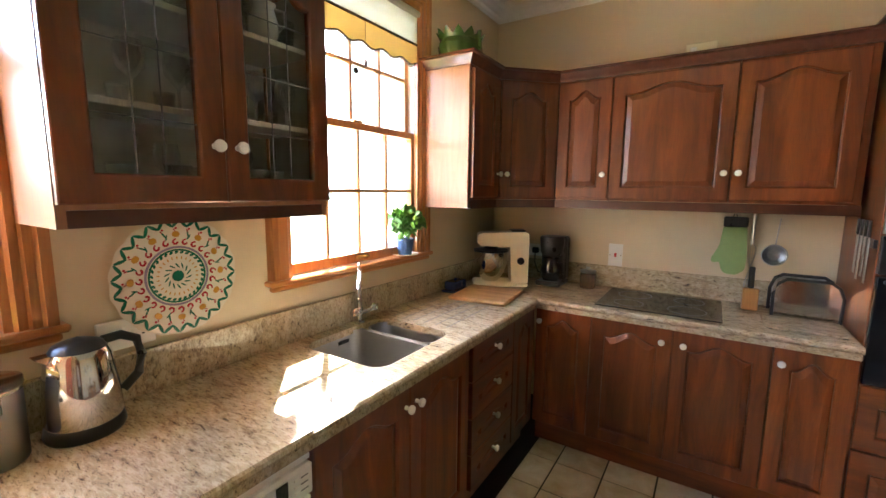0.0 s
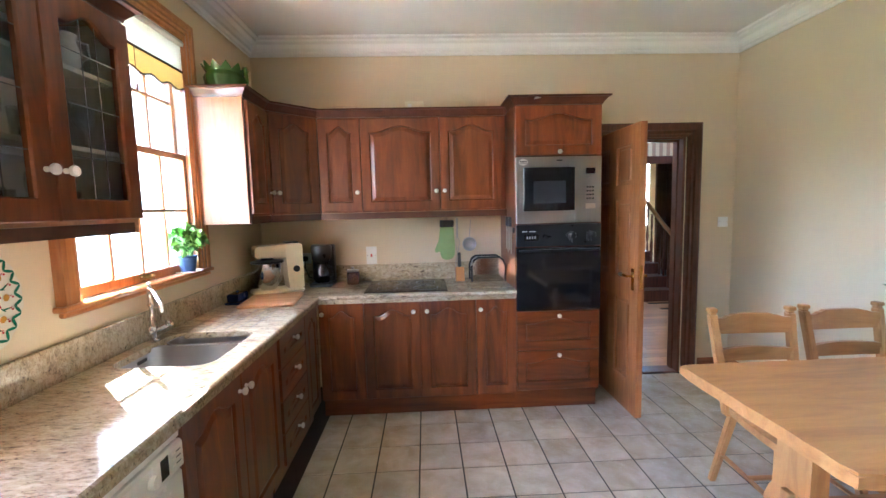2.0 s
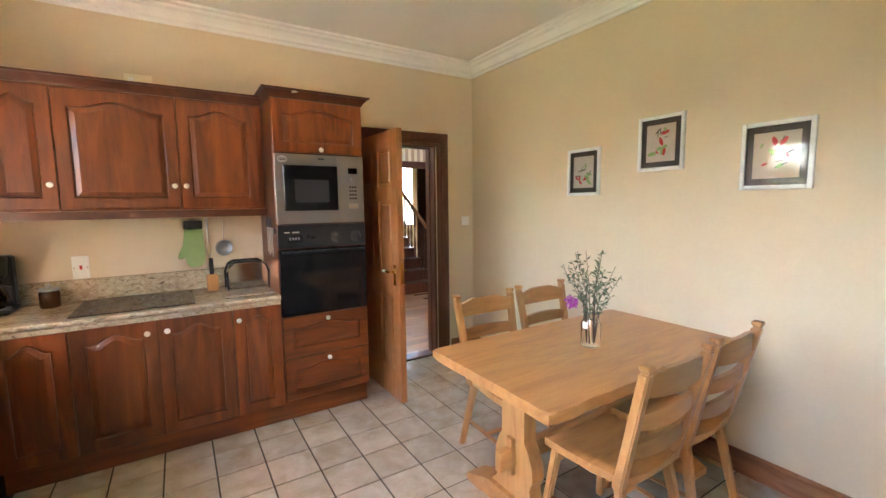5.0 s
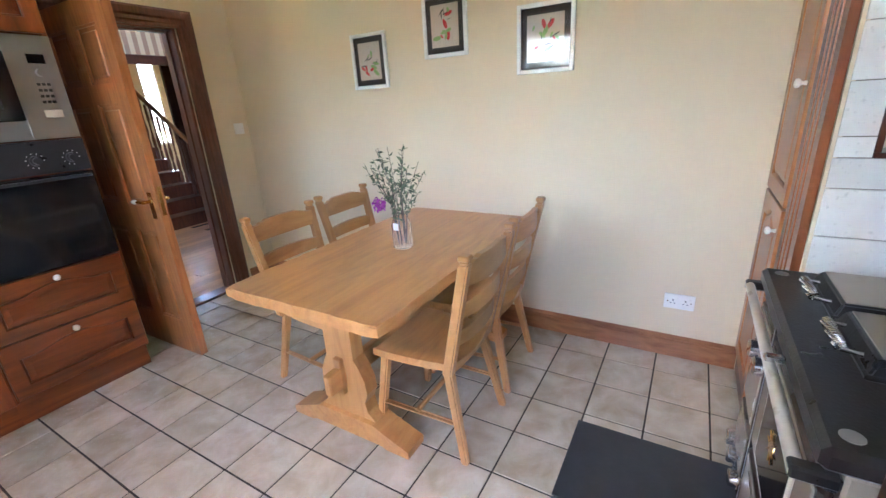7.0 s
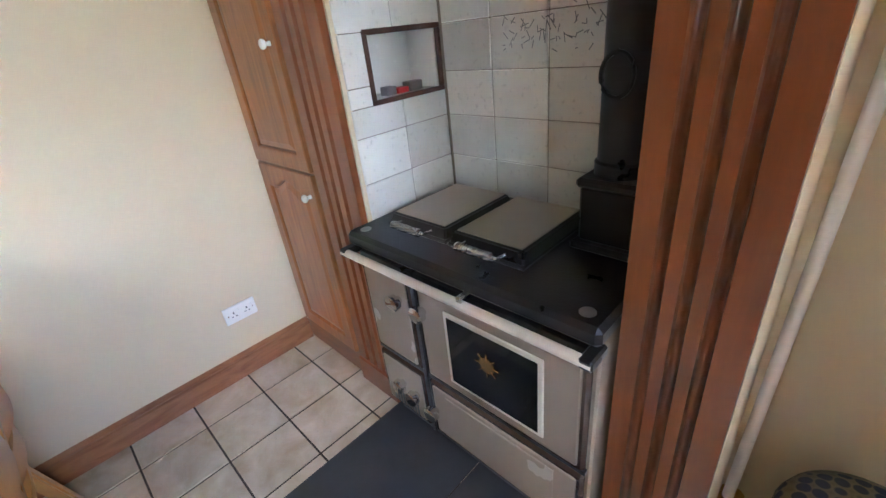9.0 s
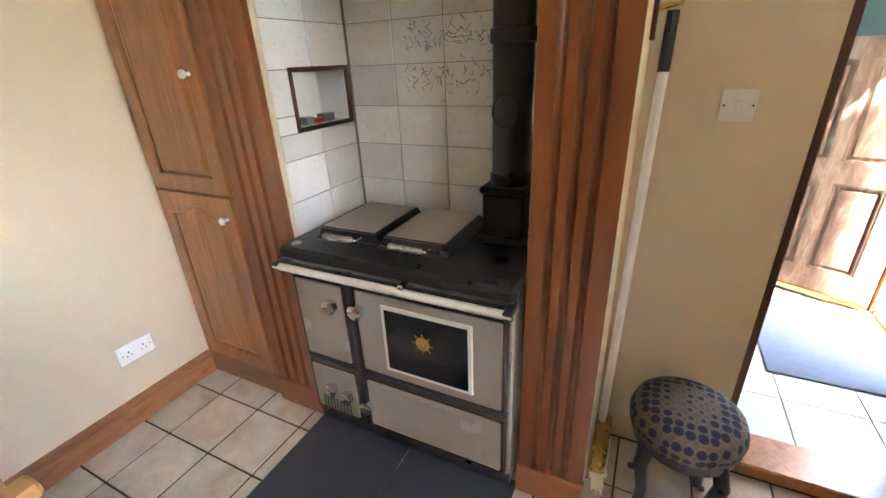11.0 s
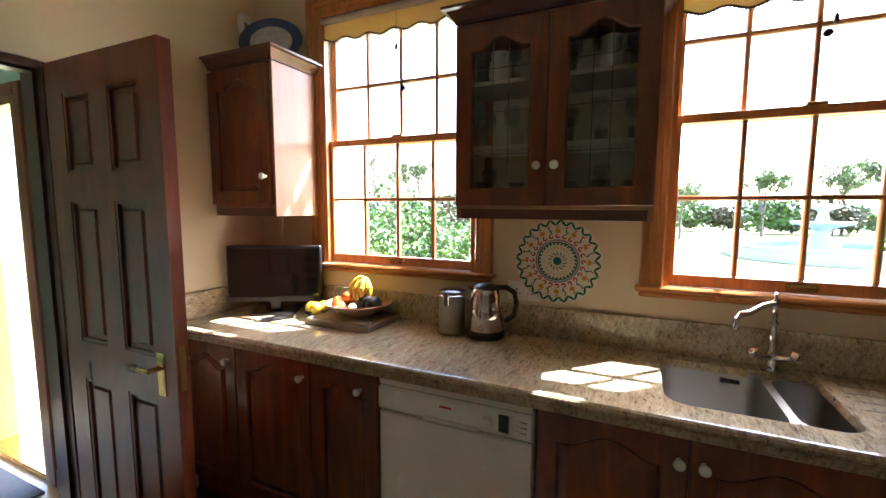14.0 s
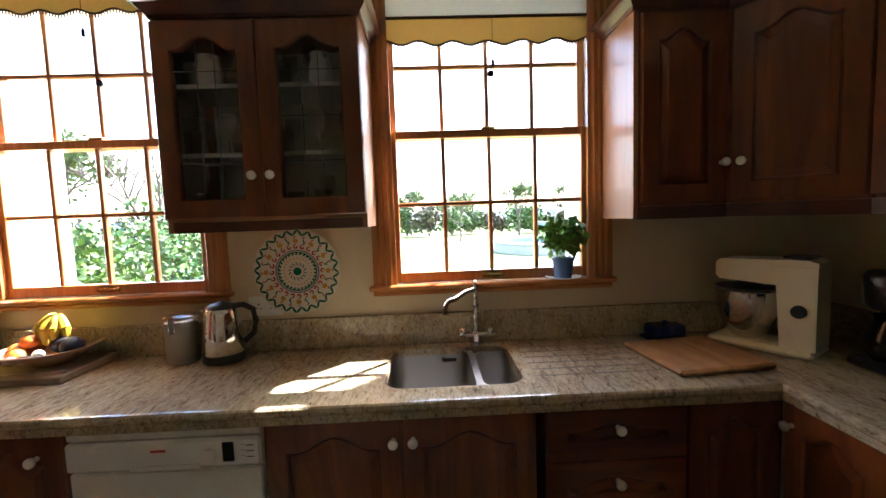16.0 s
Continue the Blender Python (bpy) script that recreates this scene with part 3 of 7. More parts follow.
def add_door(root, x, z, w, h, kx, kz, rise=0.045, gap=0.003, name="door", mat=None):
    d = part(name, door_leaf(w - 2 * gap, h - 2 * gap, rise), mat or MAHOG, root)
    d.matrix_basis = pose(x + gap, 0, z + gap)
    if kx is not None:
        knob(d, kx - x - gap, kz - z - gap)
    return d


ZP, ZB, ZT = 0.145, 0.845, 0.87  # plinth top, top of the doors, underside of the worktop


def base_unit(m, w, depth, doors=(), drawers=(), label="", group="base units", top=ZT):
    root = thing("base_cabinet", m, label or "mahogany base cabinet with arched raised-panel doors", "cabinet", group)
    part("body", boxes((0.001, w - 0.001, 0.002, depth, ZP - 0.005, top - 0.002), bev=0.001), MAHOG, root)
    if top < ZT:
        part("front_rail", boxes((0.001, w - 0.001, 0.002, 0.02, top - 0.001, ZT - 0.002)), MAHOG_H, root)
    part("plinth", boxes((0, w, 0.05, 0.07, 0.002, ZP - 0.006)), MAHOG_H, root, "dark mahogany plinth")
    for x, dw, kx in doors:
        add_door(root, x, ZP, dw, ZB - ZP, kx, 0.774)
    for z, dh, dw in drawers:
        add_door(root, 0, z, dw, dh, dw / 2, z + 0.108, rise=min(0.03, dh * 0.16), name="drawer", mat=MAHOG_H)
    return root


# window run, fronts at x = -0.37 looking along +x
def wpose(y, z=0.0, x=-0.37):
    return pose(x, y, z, 0, 0, 90)


DW = -XW - 0.37 - 0.01
base_unit(wpose(0.335), 0.40, DW, [(0.0, 0.40, 0.36)], group="window wall base units")
base_unit(wpose(0.735), 0.76, DW, [(0.0, 0.43, 0.394), (0.43, 0.33, 0.68)], group="window wall base units")
base_unit(wpose(2.085), 0.84, DW, [(0.0, 0.42, 0.395), (0.42, 0.42, 0.455)], top=0.66, label="double-door mahogany sink cabinet", group="window wall base units")
base_unit(wpose(2.955), 0.45, DW, drawers=[(ZP, 0.1755, 0.45), (ZP + 0.1755, 0.1755, 0.45), (ZP + 0.351, 0.1755, 0.45), (ZP + 0.5265, 0.1735, 0.45)], label="mahogany stack of four drawers", group="window wall base units")
base_unit(wpose(3.405), 0.325, DW, [(0.0, 0.30, None)], label="narrow mahogany corner cabinet", group="window wall base units")
# hob run, fronts at y = 3.73 looking along -y
def npose(x, z=0.0, y=3.73):
    return pose(x, y, z)


DN = YN - 3.73 - 0.01
base_unit(npose(-0.345), 0.315, DN, [(0.0, 0.315, 0.03)], label="narrow mahogany corner base cabinet", group="hob wall base units")
base_unit(npose(-0.03), 0.785, DN, [(0.0, 0.3925, 0.345), (0.3925, 0.3925, 0.44)], label="double-door mahogany cabinet below the hob", group="hob wall base units")
base_unit(npose(0.755), 0.285, DN, [(0.0, 0.285, 0.03)], label="narrow mahogany base cabinet beside the oven", group="hob wall base units")

# wall units
UZ0, UZ1 = 1.475, 2.14


def crown(bm, pts, z, closed=False):
    """A crown moulding along an open line of (x, y, nx, ny), n pointing out."""
    prof = [(0.0, 0.0), (0.006, 0.0), (0.01, 0.012), (0.03, 0.035), (0.034, 0.042), (0.05, 0.046), (0.05, 0.056), (0.0, 0.056)]
    rings = [[bm.verts.new((x + nx * d, y + ny * d, z + h)) for d, h in prof] for x, y, nx, ny in pts]
    for a, b in zip(rings, rings[1:]):
        for k in range(len(prof)):
            bm.faces.new((a[k], a[(k + 1) % len(prof)], b[(k + 1) % len(prof)], b[k]))
    bm.faces.new(rings[0])
    bm.faces.new(rings[-1][::-1])
    return bm


def wall_unit(m, w, depth, doors, label, group="wall units", body=True):
    root = thing("wall_cabinet", m, label, "cabinet", group)
    part("body", boxes((0.001, w - 0.001, 0.002, depth, UZ0 - 0.01, UZ1 + 0.01), bev=0.001), MAHOG, root)
    for x, dw, kx in doors:
        add_door(root, x, UZ0, dw, UZ1 - UZ0, kx, 1.612)
    return root


UD = YN - 3.97 - 0.01
wall_unit(npose(-0.345, 0, 3.97), 0.305, UD, [(0.0, 0.305, 0.275)], "narrow mahogany wall cabinet above the worktop", "hob wall cabinets")
wall_unit(npose(-0.04, 0, 3.97), 0.575, UD, [(0.0, 0.575, 0.545)], "wide mahogany wall cabinet with arched panel", "hob wall cabinets")
wall_unit(npose(0.535, 0, 3.97), 0.49, UD, [(0.0, 0.46, 0.03)], "mahogany wall cabinet beside the oven housing", "hob wall cabinets")
# end unit on the window wall, beside the sink window
endu = thing("wall_cabinet", wpose(3.36, 0, -0.62), "mahogany wall cabinet with end panel coloured as lit beside window", "cabinet", "hob wall cabinets")
part("body", boxes((0.02, 0.34, 0.002, 0.29, UZ0 - 0.01, UZ1 + 0.01)), MAHOG, endu)
# paleness stands for window light, put into the panel's colour
part("end_panel", boxes((0.0, 0.018, 0.0, 0.295, UZ0 - 0.055, UZ1 + 0.012), bev=0.002), MAHOG_LIT, endu, "mahogany end panel with window light in its pale colour")
add_door(endu, 0.02, UZ0, 0.315, UZ1 - UZ0, 0.31, 1.612)
# diagonal corner unit
p0, p1 = Vector((-0.62, 3.705)), Vector((-0.35, 3.97))
dv = p1 - p0
diag = thing("wall_cabinet", pose(p0.x, p0.y, 0, 0, 0, math.degrees(math.atan2(dv.y, dv.x))), "diagonal mahogany corner wall cabinet", "cabinet", "hob wall cabinets")
bm = bmesh.new()
c, s = dv.x / dv.length, dv.y / dv.length
def loc(x, y):
    return ((x - p0.x) * c + (y - p0.y) * s, -(x - p0.x) * s + (y - p0.y) * c)
prism(bm, [loc(*p) for p in ((p0.x - 0.0015, p0.y + 0.002), (p1.x - 0.003, p1.y + 0.001), (p1.x - 0.003, YN - 0.01), (XW + 0.01, YN - 0.01), (XW + 0.01, p0.y + 0.002))], UZ0 - 0.01, UZ1 + 0.01, "z")
part("body", bm, MAHOG, diag)
add_door(diag, 0.012, UZ0, dv.length - 0.024, UZ1 - UZ0, 0.05, 1.612)
# cornice and pelmet lines along the tops and undersides
q = 0.7071
line = [(XW + 0.01, 3.36, 0, -1), (-0.62, 3.36, 1, -1), (-0.62, 3.705, 0.92, -0.38), (-0.35, 3.97, 0.38, -0.92), (1.028, 3.97, 0, -1)]
bm = crown(bmesh.new(), line, UZ1 + 0.012)
prism(bm, [(XW + 0.01, 3.362), (-0.625, 3.362), (-0.625, 3.707), (-0.352, 3.972), (1.028, 3.972), (1.028, 4.0), (-0.37, 4.0), (-0.66, 3.72), (-0.66, 3.39), (XW + 0.01, 3.39)], UZ1 + 0.012, UZ1 + 0.02, "z")
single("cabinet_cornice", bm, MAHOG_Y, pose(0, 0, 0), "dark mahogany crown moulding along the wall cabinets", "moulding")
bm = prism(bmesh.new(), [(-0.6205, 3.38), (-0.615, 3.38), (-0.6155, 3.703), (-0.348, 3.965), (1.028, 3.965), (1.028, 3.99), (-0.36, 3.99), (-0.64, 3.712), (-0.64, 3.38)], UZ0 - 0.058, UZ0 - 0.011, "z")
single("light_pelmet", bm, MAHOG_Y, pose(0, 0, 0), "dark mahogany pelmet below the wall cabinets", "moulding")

# small wall cabinet between the back door and the window
lcu = thing("wall_cabinet", wpose(0.335, 0, -0.60), "small mahogany wall cabinet with end panel coloured as sunlit", "cabinet")
part("body", boxes((0.0, 0.405, 0.002, 0.31, UZ0 - 0.01, UZ1 + 0.01)), MAHOG, lcu)
part("end_panel", boxes((0.407, 0.425, 0.0, 0.315, UZ0 - 0.055, UZ1 + 0.012), bev=0.002), MAHOG_LIT, lcu, "mahogany end panel with sunlight in its pale colour")
part("pelmet", boxes((0.0, 0.405, 0.004, 0.02, UZ0 - 0.055, UZ0 - 0.011)), MAHOG_Y, lcu)
add_door(lcu, 0.0, UZ0, 0.405, UZ1 - UZ0, 0.385, 1.612)
bm = crown(bmesh.new(), [(-0.005, 0.0, -0.0, -1), (0.425, 0, 1, -1), (0.425, 0.315, 1, 0)], UZ1 + 0.012)
box(bm, 0.0, 0.42, 0.004, 0.31, UZ1 + 0.014, UZ1 + 0.022)
part("cornice", bm, MAHOG_Y, lcu)


# glazed display cabinet between the windows
def display_cabinet():
    root = thing("display_cabinet", wpose(1.695, 0, -0.62), "glass-fronted mahogany display cabinet full of glassware", "cabinet")
    w, d = 0.70, 0.292
    # carcass takes the paler mahogany that has light in its colour
    part("carcass", boxes((0, 0.018, 0.002, d, UZ0 - 0.05, UZ1 + 0.012), (w - 0.018, w, 0.002, d, UZ0 - 0.05, UZ1 + 0.012), (0.018, w - 0.018, 0.002, d, UZ0 - 0.012, UZ0 + 0.006), (0.018, w - 0.018, 0.002, d, UZ1 - 0.006, UZ1 + 0.012), (0.018, w - 0.018, d - 0.012, d, UZ0, UZ1)), MAHOG_LIT, root)
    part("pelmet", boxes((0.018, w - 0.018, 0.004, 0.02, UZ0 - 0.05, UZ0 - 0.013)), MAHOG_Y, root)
    part("lining", boxes((0.0185, w - 0.0185, d - 0.0155, d - 0.0125, UZ0 + 0.0065, UZ1 - 0.0065), (0.0182, 0.021, 0.024, d - 0.016, UZ0 + 0.0065, UZ1 - 0.0065), (w - 0.021, w - 0.0182, 0.024, d - 0.016, UZ0 + 0.0065, UZ1 - 0.0065)), PLASTIC_W, root, "white inner lining")
    for z in (1.69, 1.93):
        part("shelf", boxes((0.0215, w - 0.0215, 0.03, d - 0.016, z, z + 0.016), bev=0.002), PLASTIC_W, root, "white shelf")
    for x in (0.0, 0.35):
        dr = part("door", door_leaf(0.347, UZ1 - UZ0, 0.045, 0.06, True), MAHOG, root, "glazed mahogany door with leaded bars")
        dr.matrix_basis = pose(x + 0.0015, 0, UZ0)
        g = part("glass", sheet("y", -0.006, 0.05, 0.297, 0.05, UZ1 - UZ0 - 0.04), CAB_GLASS, dr)
        g.visible_shadow = False
        for xx in (0.145, 0.205):
            part("lead_bar", boxes((xx - 0.0013, xx + 0.0013, -0.011, -0.009, 0.065, 0.62)), GREY, dr)
        for zz in (0.19, 0.345, 0.5):
            part("lead_bar", boxes((0.062, 0.285, -0.0115, -0.0095, zz - 0.0013, zz + 0.0013)), GREY, dr)
        knob(dr, 0.318 if x == 0 else 0.03, 1.617 - UZ0)
    bm = crown(bmesh.new(), [(0, d, -1, 0), (0, 0, -1, -1), (w, 0, 1, -1), (w, d, 1, 0)], UZ1 + 0.013)
    box(bm, 0.002, w - 0.002, 0.002, d, UZ1 + 0.015, UZ1 + 0.024)
    part("cornice", bm, MAHOG_Y, root)


display_cabinet()
gl = [mesh_of("drinking_glass", lathe(bmesh.new(), p, 16), THIN_GLASS, True) for p in (
    [(0.028, 0), (0.03, 0.004), (0.034, 0.09), (0.032, 0.09), (0.027, 0.008), (0.0, 0.008)],
    [(0.03, 0), (0.004, 0.005), (0.004, 0.06), (0.03, 0.09), (0.033, 0.12), (0.028, 0.15), (0.026, 0.15), (0.03, 0.12), (0.0, 0.07)],
    [(0.022, 0), (0.026, 0.06), (0.024, 0.06), (0.019, 0.006), (0.0, 0.006)])]
rng = random.Random(3)
for z, kinds in ((UZ0 + 0.006, (0, 2, 0, 2, 0, 2)), (1.706, (0, 1, 1, 0, 1, 1)), (1.946, (0, 1, 0, 0, 1, 0))):
    for i, k in enumerate(kinds):
        for row in (0, 1):
            ob = new("drinking_glass", gl[(k + row) % 3])
            ob.matrix_basis = pose(-0.72 - 0.085 * row + rng.uniform(-0.01, 0.01), 1.765 + 0.112 * i + rng.uniform(-0.012, 0.012), z)
            ob.visible_shadow = False
            tagged(ob, "clear drinking glass on a cabinet shelf", "glass", "glassware in the display cabinet")
mug = mesh_of("white_jug", tube(lathe(bmesh.new(), [(0.03, 0), (0.042, 0.02), (0.042, 0.06), (0.034, 0.09), (0.038, 0.11), (0.034, 0.11), (0.03, 0.09), (0.0, 0.02)], 20), [(0.034, 0, 0.095), (0.06, 0, 0.09), (0.062, 0, 0.05), (0.04, 0, 0.03)], 0.005, 8), WHITE, True)
for y, z in ((2.24, 1.946), (1.84, 1.946)):
    ob = new("jug", mug)
    ob.matrix_basis = pose(-0.70, y, z, 0, 0, 40)
    tagged(ob, "white china jug on the upper shelf", "jug", "china in the display cabinet")

# ---- oven housing ----
def oven_tower():
    x0, x1, yf = 1.04, 1.645, 3.73
    root = thing("oven_housing", pose(x0, yf, 0), "tall mahogany oven housing with drawers below", "cabinet")
    w, d = x1 - x0, YN - yf - 0.01
    part("side_panel", boxes((0, 0.02, 0.0, d, ZP, 2.167), bev=0.002), MAHOG, root)
    part("side_panel", boxes((w - 0.02, w, 0.0, d, ZP, 2.167), bev=0.002), MAHOG, root)
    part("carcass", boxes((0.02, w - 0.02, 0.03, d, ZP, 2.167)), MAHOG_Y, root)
    part("plinth", boxes((0, w, 0.05, 0.07, 0.002, ZP - 0.002)), MAHOG_H, root)
    add_door(root, 0.003, 0.16, w - 0.006, 0.293, w / 2, 0.425, 0.035, name="drawer", mat=MAHOG_H)
    add_door(root, 0.003, 0.455, w - 0.006, 0.285, w / 2, 0.708, 0.035, name="drawer", mat=MAHOG_H)
    add_door(root, 0.003, 1.825, w - 0.006, 0.338, w / 2, 1.848, 0.045)
    bm = crown(bmesh.new(), [(0, d, -1, 0), (0, -0.002, -1, -1), (w, -0.002, 1, -1), (w, d, 1, 0)], 2.167)
    box(bm, 0.003, w - 0.003, 0.002, d, 2.17, 2.177)
    part("cornice", bm, MAHOG_Y, root)
    mw = thing("microwave_oven", pose(x0, yf, 1.362), "built-in microwave with steel frame and dark door", "microwave")
    part("frame", boxes((0.006, 0.055, -0.022, 0.03, 0.0, 0.455), (0.415, w - 0.006, -0.022, 0.03, 0.0, 0.455), (0.055, 0.415, -0.022, 0.03, 0.0, 0.085), (0.055, 0.415, -0.022, 0.03, 0.385, 0.455), bev=0.0015), STEEL, mw, "brushed steel surround")
    part("door", boxes((0.056, 0.414, -0.026, 0.0, 0.086, 0.384), bev=0.004), BLACK_GLOSS, mw, "black glass door")
    part("viewing_window", boxes((0.125, 0.35, -0.0272, -0.0255, 0.14, 0.29)), plain("dark_mesh_glass", (0.045, 0.045, 0.047), 0.15, var=0.1), mw)
    part("display", boxes((0.49, 0.555, -0.0235, -0.0205, 0.335, 0.375)), BLACK_GLOSS, mw)
    part("dial", lathe(bmesh.new(), [(0.017, 0), (0.016, 0.016), (0, 0.017)], 20, pose(0.522, -0.022, 0.295, 90, 0, 0)), STEEL, mw)
    for r in range(4):
        for cc in range(3):
            part("button", boxes((0.495 + cc * 0.019, 0.509 + cc * 0.019, -0.0245, -0.021, 0.16 + r * 0.026, 0.172 + r * 0.026), bev=0.001), BLACK, mw)
    part("door_button", boxes((0.488, 0.558, -0.0255, -0.021, 0.095, 0.13), bev=0.002), CREAM_RAIL, mw)
    part("badge", boxes((0.285, 0.325, -0.0235, -0.0215, 0.425, 0.433)), BLACK, mw)
    part("sticker", lathe(bmesh.new(), [(0.032, 0), (0.032, 0.001)], 20, pose(0.055, -0.022, 0.42, 90, 0, 0) @ Matrix.Diagonal((1, 0.7, 1, 1))), PAPER_W, mw, "white oval sticker with dark marks")
    part("sticker_marks", boxes((0.03, 0.08, -0.0245, -0.0232, 0.423, 0.427), (0.034, 0.078, -0.0245, -0.0232, 0.413, 0.417)), BLACK, mw)
    ov = thing("oven", pose(x0, yf, 0.742), "built-in black glass electric oven", "oven")
    part("control_panel", boxes((0.004, w - 0.004, -0.024, 0.03, 0.46, 0.612), bev=0.003), BLACK, ov)
    part("door", boxes((0.004, w - 0.004, -0.028, 0.03, 0.005, 0.452), bev=0.004), BLACK_GLOSS, ov, "black glass oven door")
    part("door_window", boxes((0.09, w - 0.09, -0.0295, -0.0275, 0.09, 0.35)), BLACK_GLOSS, ov)
    part("handle", boxes((0.02, w - 0.02, -0.05, -0.038, 0.425, 0.44), (0.05, 0.07, -0.04, -0.026, 0.427, 0.438), (w - 0.07, w - 0.05, -0.04, -0.026, 0.427, 0.438), bev=0.003), BLACK, ov)
    for x in (0.39, 0.53):
        part("knob", lathe(bmesh.new(), [(0.024, 0), (0.022, 0.012), (0.016, 0.014), (0.015, 0.026), (0, 0.027)], 20, pose(x, -0.024, 0.525, 90, 0, 0)), BLACK, ov)
        part("dial_marks", boxes(*[(x + 0.034 * math.cos(a) - 0.002, x + 0.034 * math.cos(a) + 0.002, -0.0255, -0.0235, 0.525 + 0.034 * math.sin(a) - 0.002, 0.525 + 0.034 * math.sin(a) + 0.002) for a in [k * 0.6 for k in range(9)]]), PAPER_W, ov)
    part("clock_display", boxes((0.06, 0.16, -0.026, -0.0235, 0.50, 0.545), bev=0.002), BLACK_GLOSS, ov)
    part("clock_digits", boxes(*[(0.075 + k * 0.018, 0.085 + k * 0.018, -0.0275, -0.0255, 0.514, 0.532) for k in range(4)]), GREY, ov)
    part("panel_marks", boxes((0.045, 0.08, -0.0255, -0.0235, 0.562, 0.568), (0.095, 0.14, -0.0255, -0.0235, 0.562, 0.568)), PAPER_W, ov)


oven_tower()

# ---- worktop ----
def worktop():
    root = thing("worktop", pose(0, 0, ZT), "polished speckled beige granite worktop with rounded edge", "worktop")
    z0, z1 = 0.0, 0.03
    # sink hole y 2.44..2.92, x -0.85..-0.43
    bm = bmesh.new()
    hx0, hx1, hy0, hy1 = -0.84, -0.435, 2.445, 2.915
    fx = -0.345
    for a, b, cc, d in ((XW, fx, YS + 0.002, hy0), (XW, hx0, hy0, hy1), (hx1, fx, hy0, hy1), (XW, fx, hy1, 3.705), (XW, 1.04, 3.705, YN - 0.001)):
        box(bm, a, b, cc, d, z0, z1)
    bmesh.ops.remove_doubles(bm, verts=bm.verts, dist=1e-5)
    part("slab", bm, GRANITE, root)
    bm = bmesh.new()
    prof = [(0, 0), (0.008, 0.0), (0.016, 0.006), (0.0185, 0.015), (0.016, 0.024), (0.009, 0.0297), (0, 0.0302)]
    n = len(prof)
    rings = [[bm.verts.new((fx + d, y, h)) for d, h in prof] for y in (YS + 0.002,)]
    rings.append([bm.verts.new((fx + d, 3.705 - d, h)) for d, h in prof])
    rings.append([bm.verts.new((1.04, 3.705 - d, h)) for d, h in prof])
    for a, b in zip(rings, rings[1:]):
        for k in range(n):
            bm.faces.new((a[k], a[(k + 1) % n], b[(k + 1) % n], b[k]))
    bm.faces.new(rings[0])
    part("edge", bm, GRANITE, root, "rounded granite edge")
    bm = boxes((fx - 0.012, fx + 0.002, YS + 0.002, 3.705, -0.03, -0.0005), (fx - 0.012, 1.04, 3.703, 3.717, -0.03, -0.0005), bev=0.003)
    part("under_edge", bm, GRANITE, root)
    part("upstand", boxes((XW + 0.001, XW + 0.021, YS + 0.002, YN - 0.001, z1, 0.165), bev=0.003), GRANITE, root, "granite upstand along the wall")
    part("upstand", boxes((XW + 0.022, 1.04, YN - 0.021, YN - 0.001, z1, 0.165), bev=0.003), GRANITE, root)
    part("upstand", boxes((XW + 0.022, -0.36, YS + 0.001, YS + 0.018, z1, 0.165), bev=0.003), GRANITE, root)
    for k in range(6):
        x = -0.80 + k * 0.062
        part("drain_groove", boxes((x - 0.003, x + 0.003, 2.96, 3.38, z1 + 0.0002, z1 + 0.0012), bev=0.0003), GROUT_W, root)


worktop()


def sink():
    root = thing("sink", pose(-0.64, 2.68, 0.70), "undermounted stainless steel one-and-a-half bowl sink", "sink")
    def bowl(x0, x1, y0, y1, z0, z1, r, name):
        def outline(d, z):
            pts = []
            for cx, cy, a0 in ((x1 - r, y1 - r, 0), (x0 + r, y1 - r, 90), (x0 + r, y0 + r, 180), (x1 - r, y0 + r, 270)):
                for k in range(6):
                    a = radians(a0 + 18 * k)
                    pts.append((cx + (r - d) * math.cos(a), cy + (r - d) * math.sin(a), z))
            return pts
        bm = bmesh.new()
        rings = [[bm.verts.new(p) for p in outline(d, z)] for d, z in ((-0.012, z1), (0.0, z1), (0.004, z0 + 0.03), (0.014, z0 + 0.008), (0.03, z0))]
        for a, b in zip(rings, rings[1:]):
            for k in range(len(a)):
                bm.faces.new((a[k], a[(k + 1) % len(a)], b[(k + 1) % len(b)], b[k]))
        bm.faces.new(rings[-1])
        part(name, bm, STEEL, root, smooth=True)
    bowl(-0.215, 0.215, -0.25, 0.075, 0.0, 0.185, 0.07, "main_bowl")
    bowl(-0.17, 0.185, 0.10, 0.245, 0.04, 0.185, 0.05, "half_bowl")
    part("overflow", boxes((-0.2135, -0.209, -0.03, 0.03, 0.135, 0.15)), BLACK, root)
    part("drain", lathe(bmesh.new(), [(0.04, 0), (0.04, 0.003), (0.02, 0.004), (0.0, 0.002)], 20, pose(0, -0.09, 0.001)), CHROME, root)


sink()


def granite_corners(root):
    """The worktop's rounded corners round the sink opening."""
    x0, x1, y0, y1, r = -0.84, -0.435, 2.445, 2.915, 0.07
    for cx, cy, sx, sy in ((x1, y1, 1, 1), (x0, y1, -1, 1), (x0, y0, -1, -1), (x1, y0, 1, -1)):
        pts = [(cx, cy)] + [(cx - sx * r + sx * r * math.cos(a), cy - sy * r + sy * r * math.sin(a)) for a in [math.pi / 2 * k / 6 for k in range(7)]]
        part("corner_piece", prism(bmesh.new(), pts, 0.001, 0.0298, "z"), GRANITE, root)


granite_corners(bpy.data.objects["worktop"])
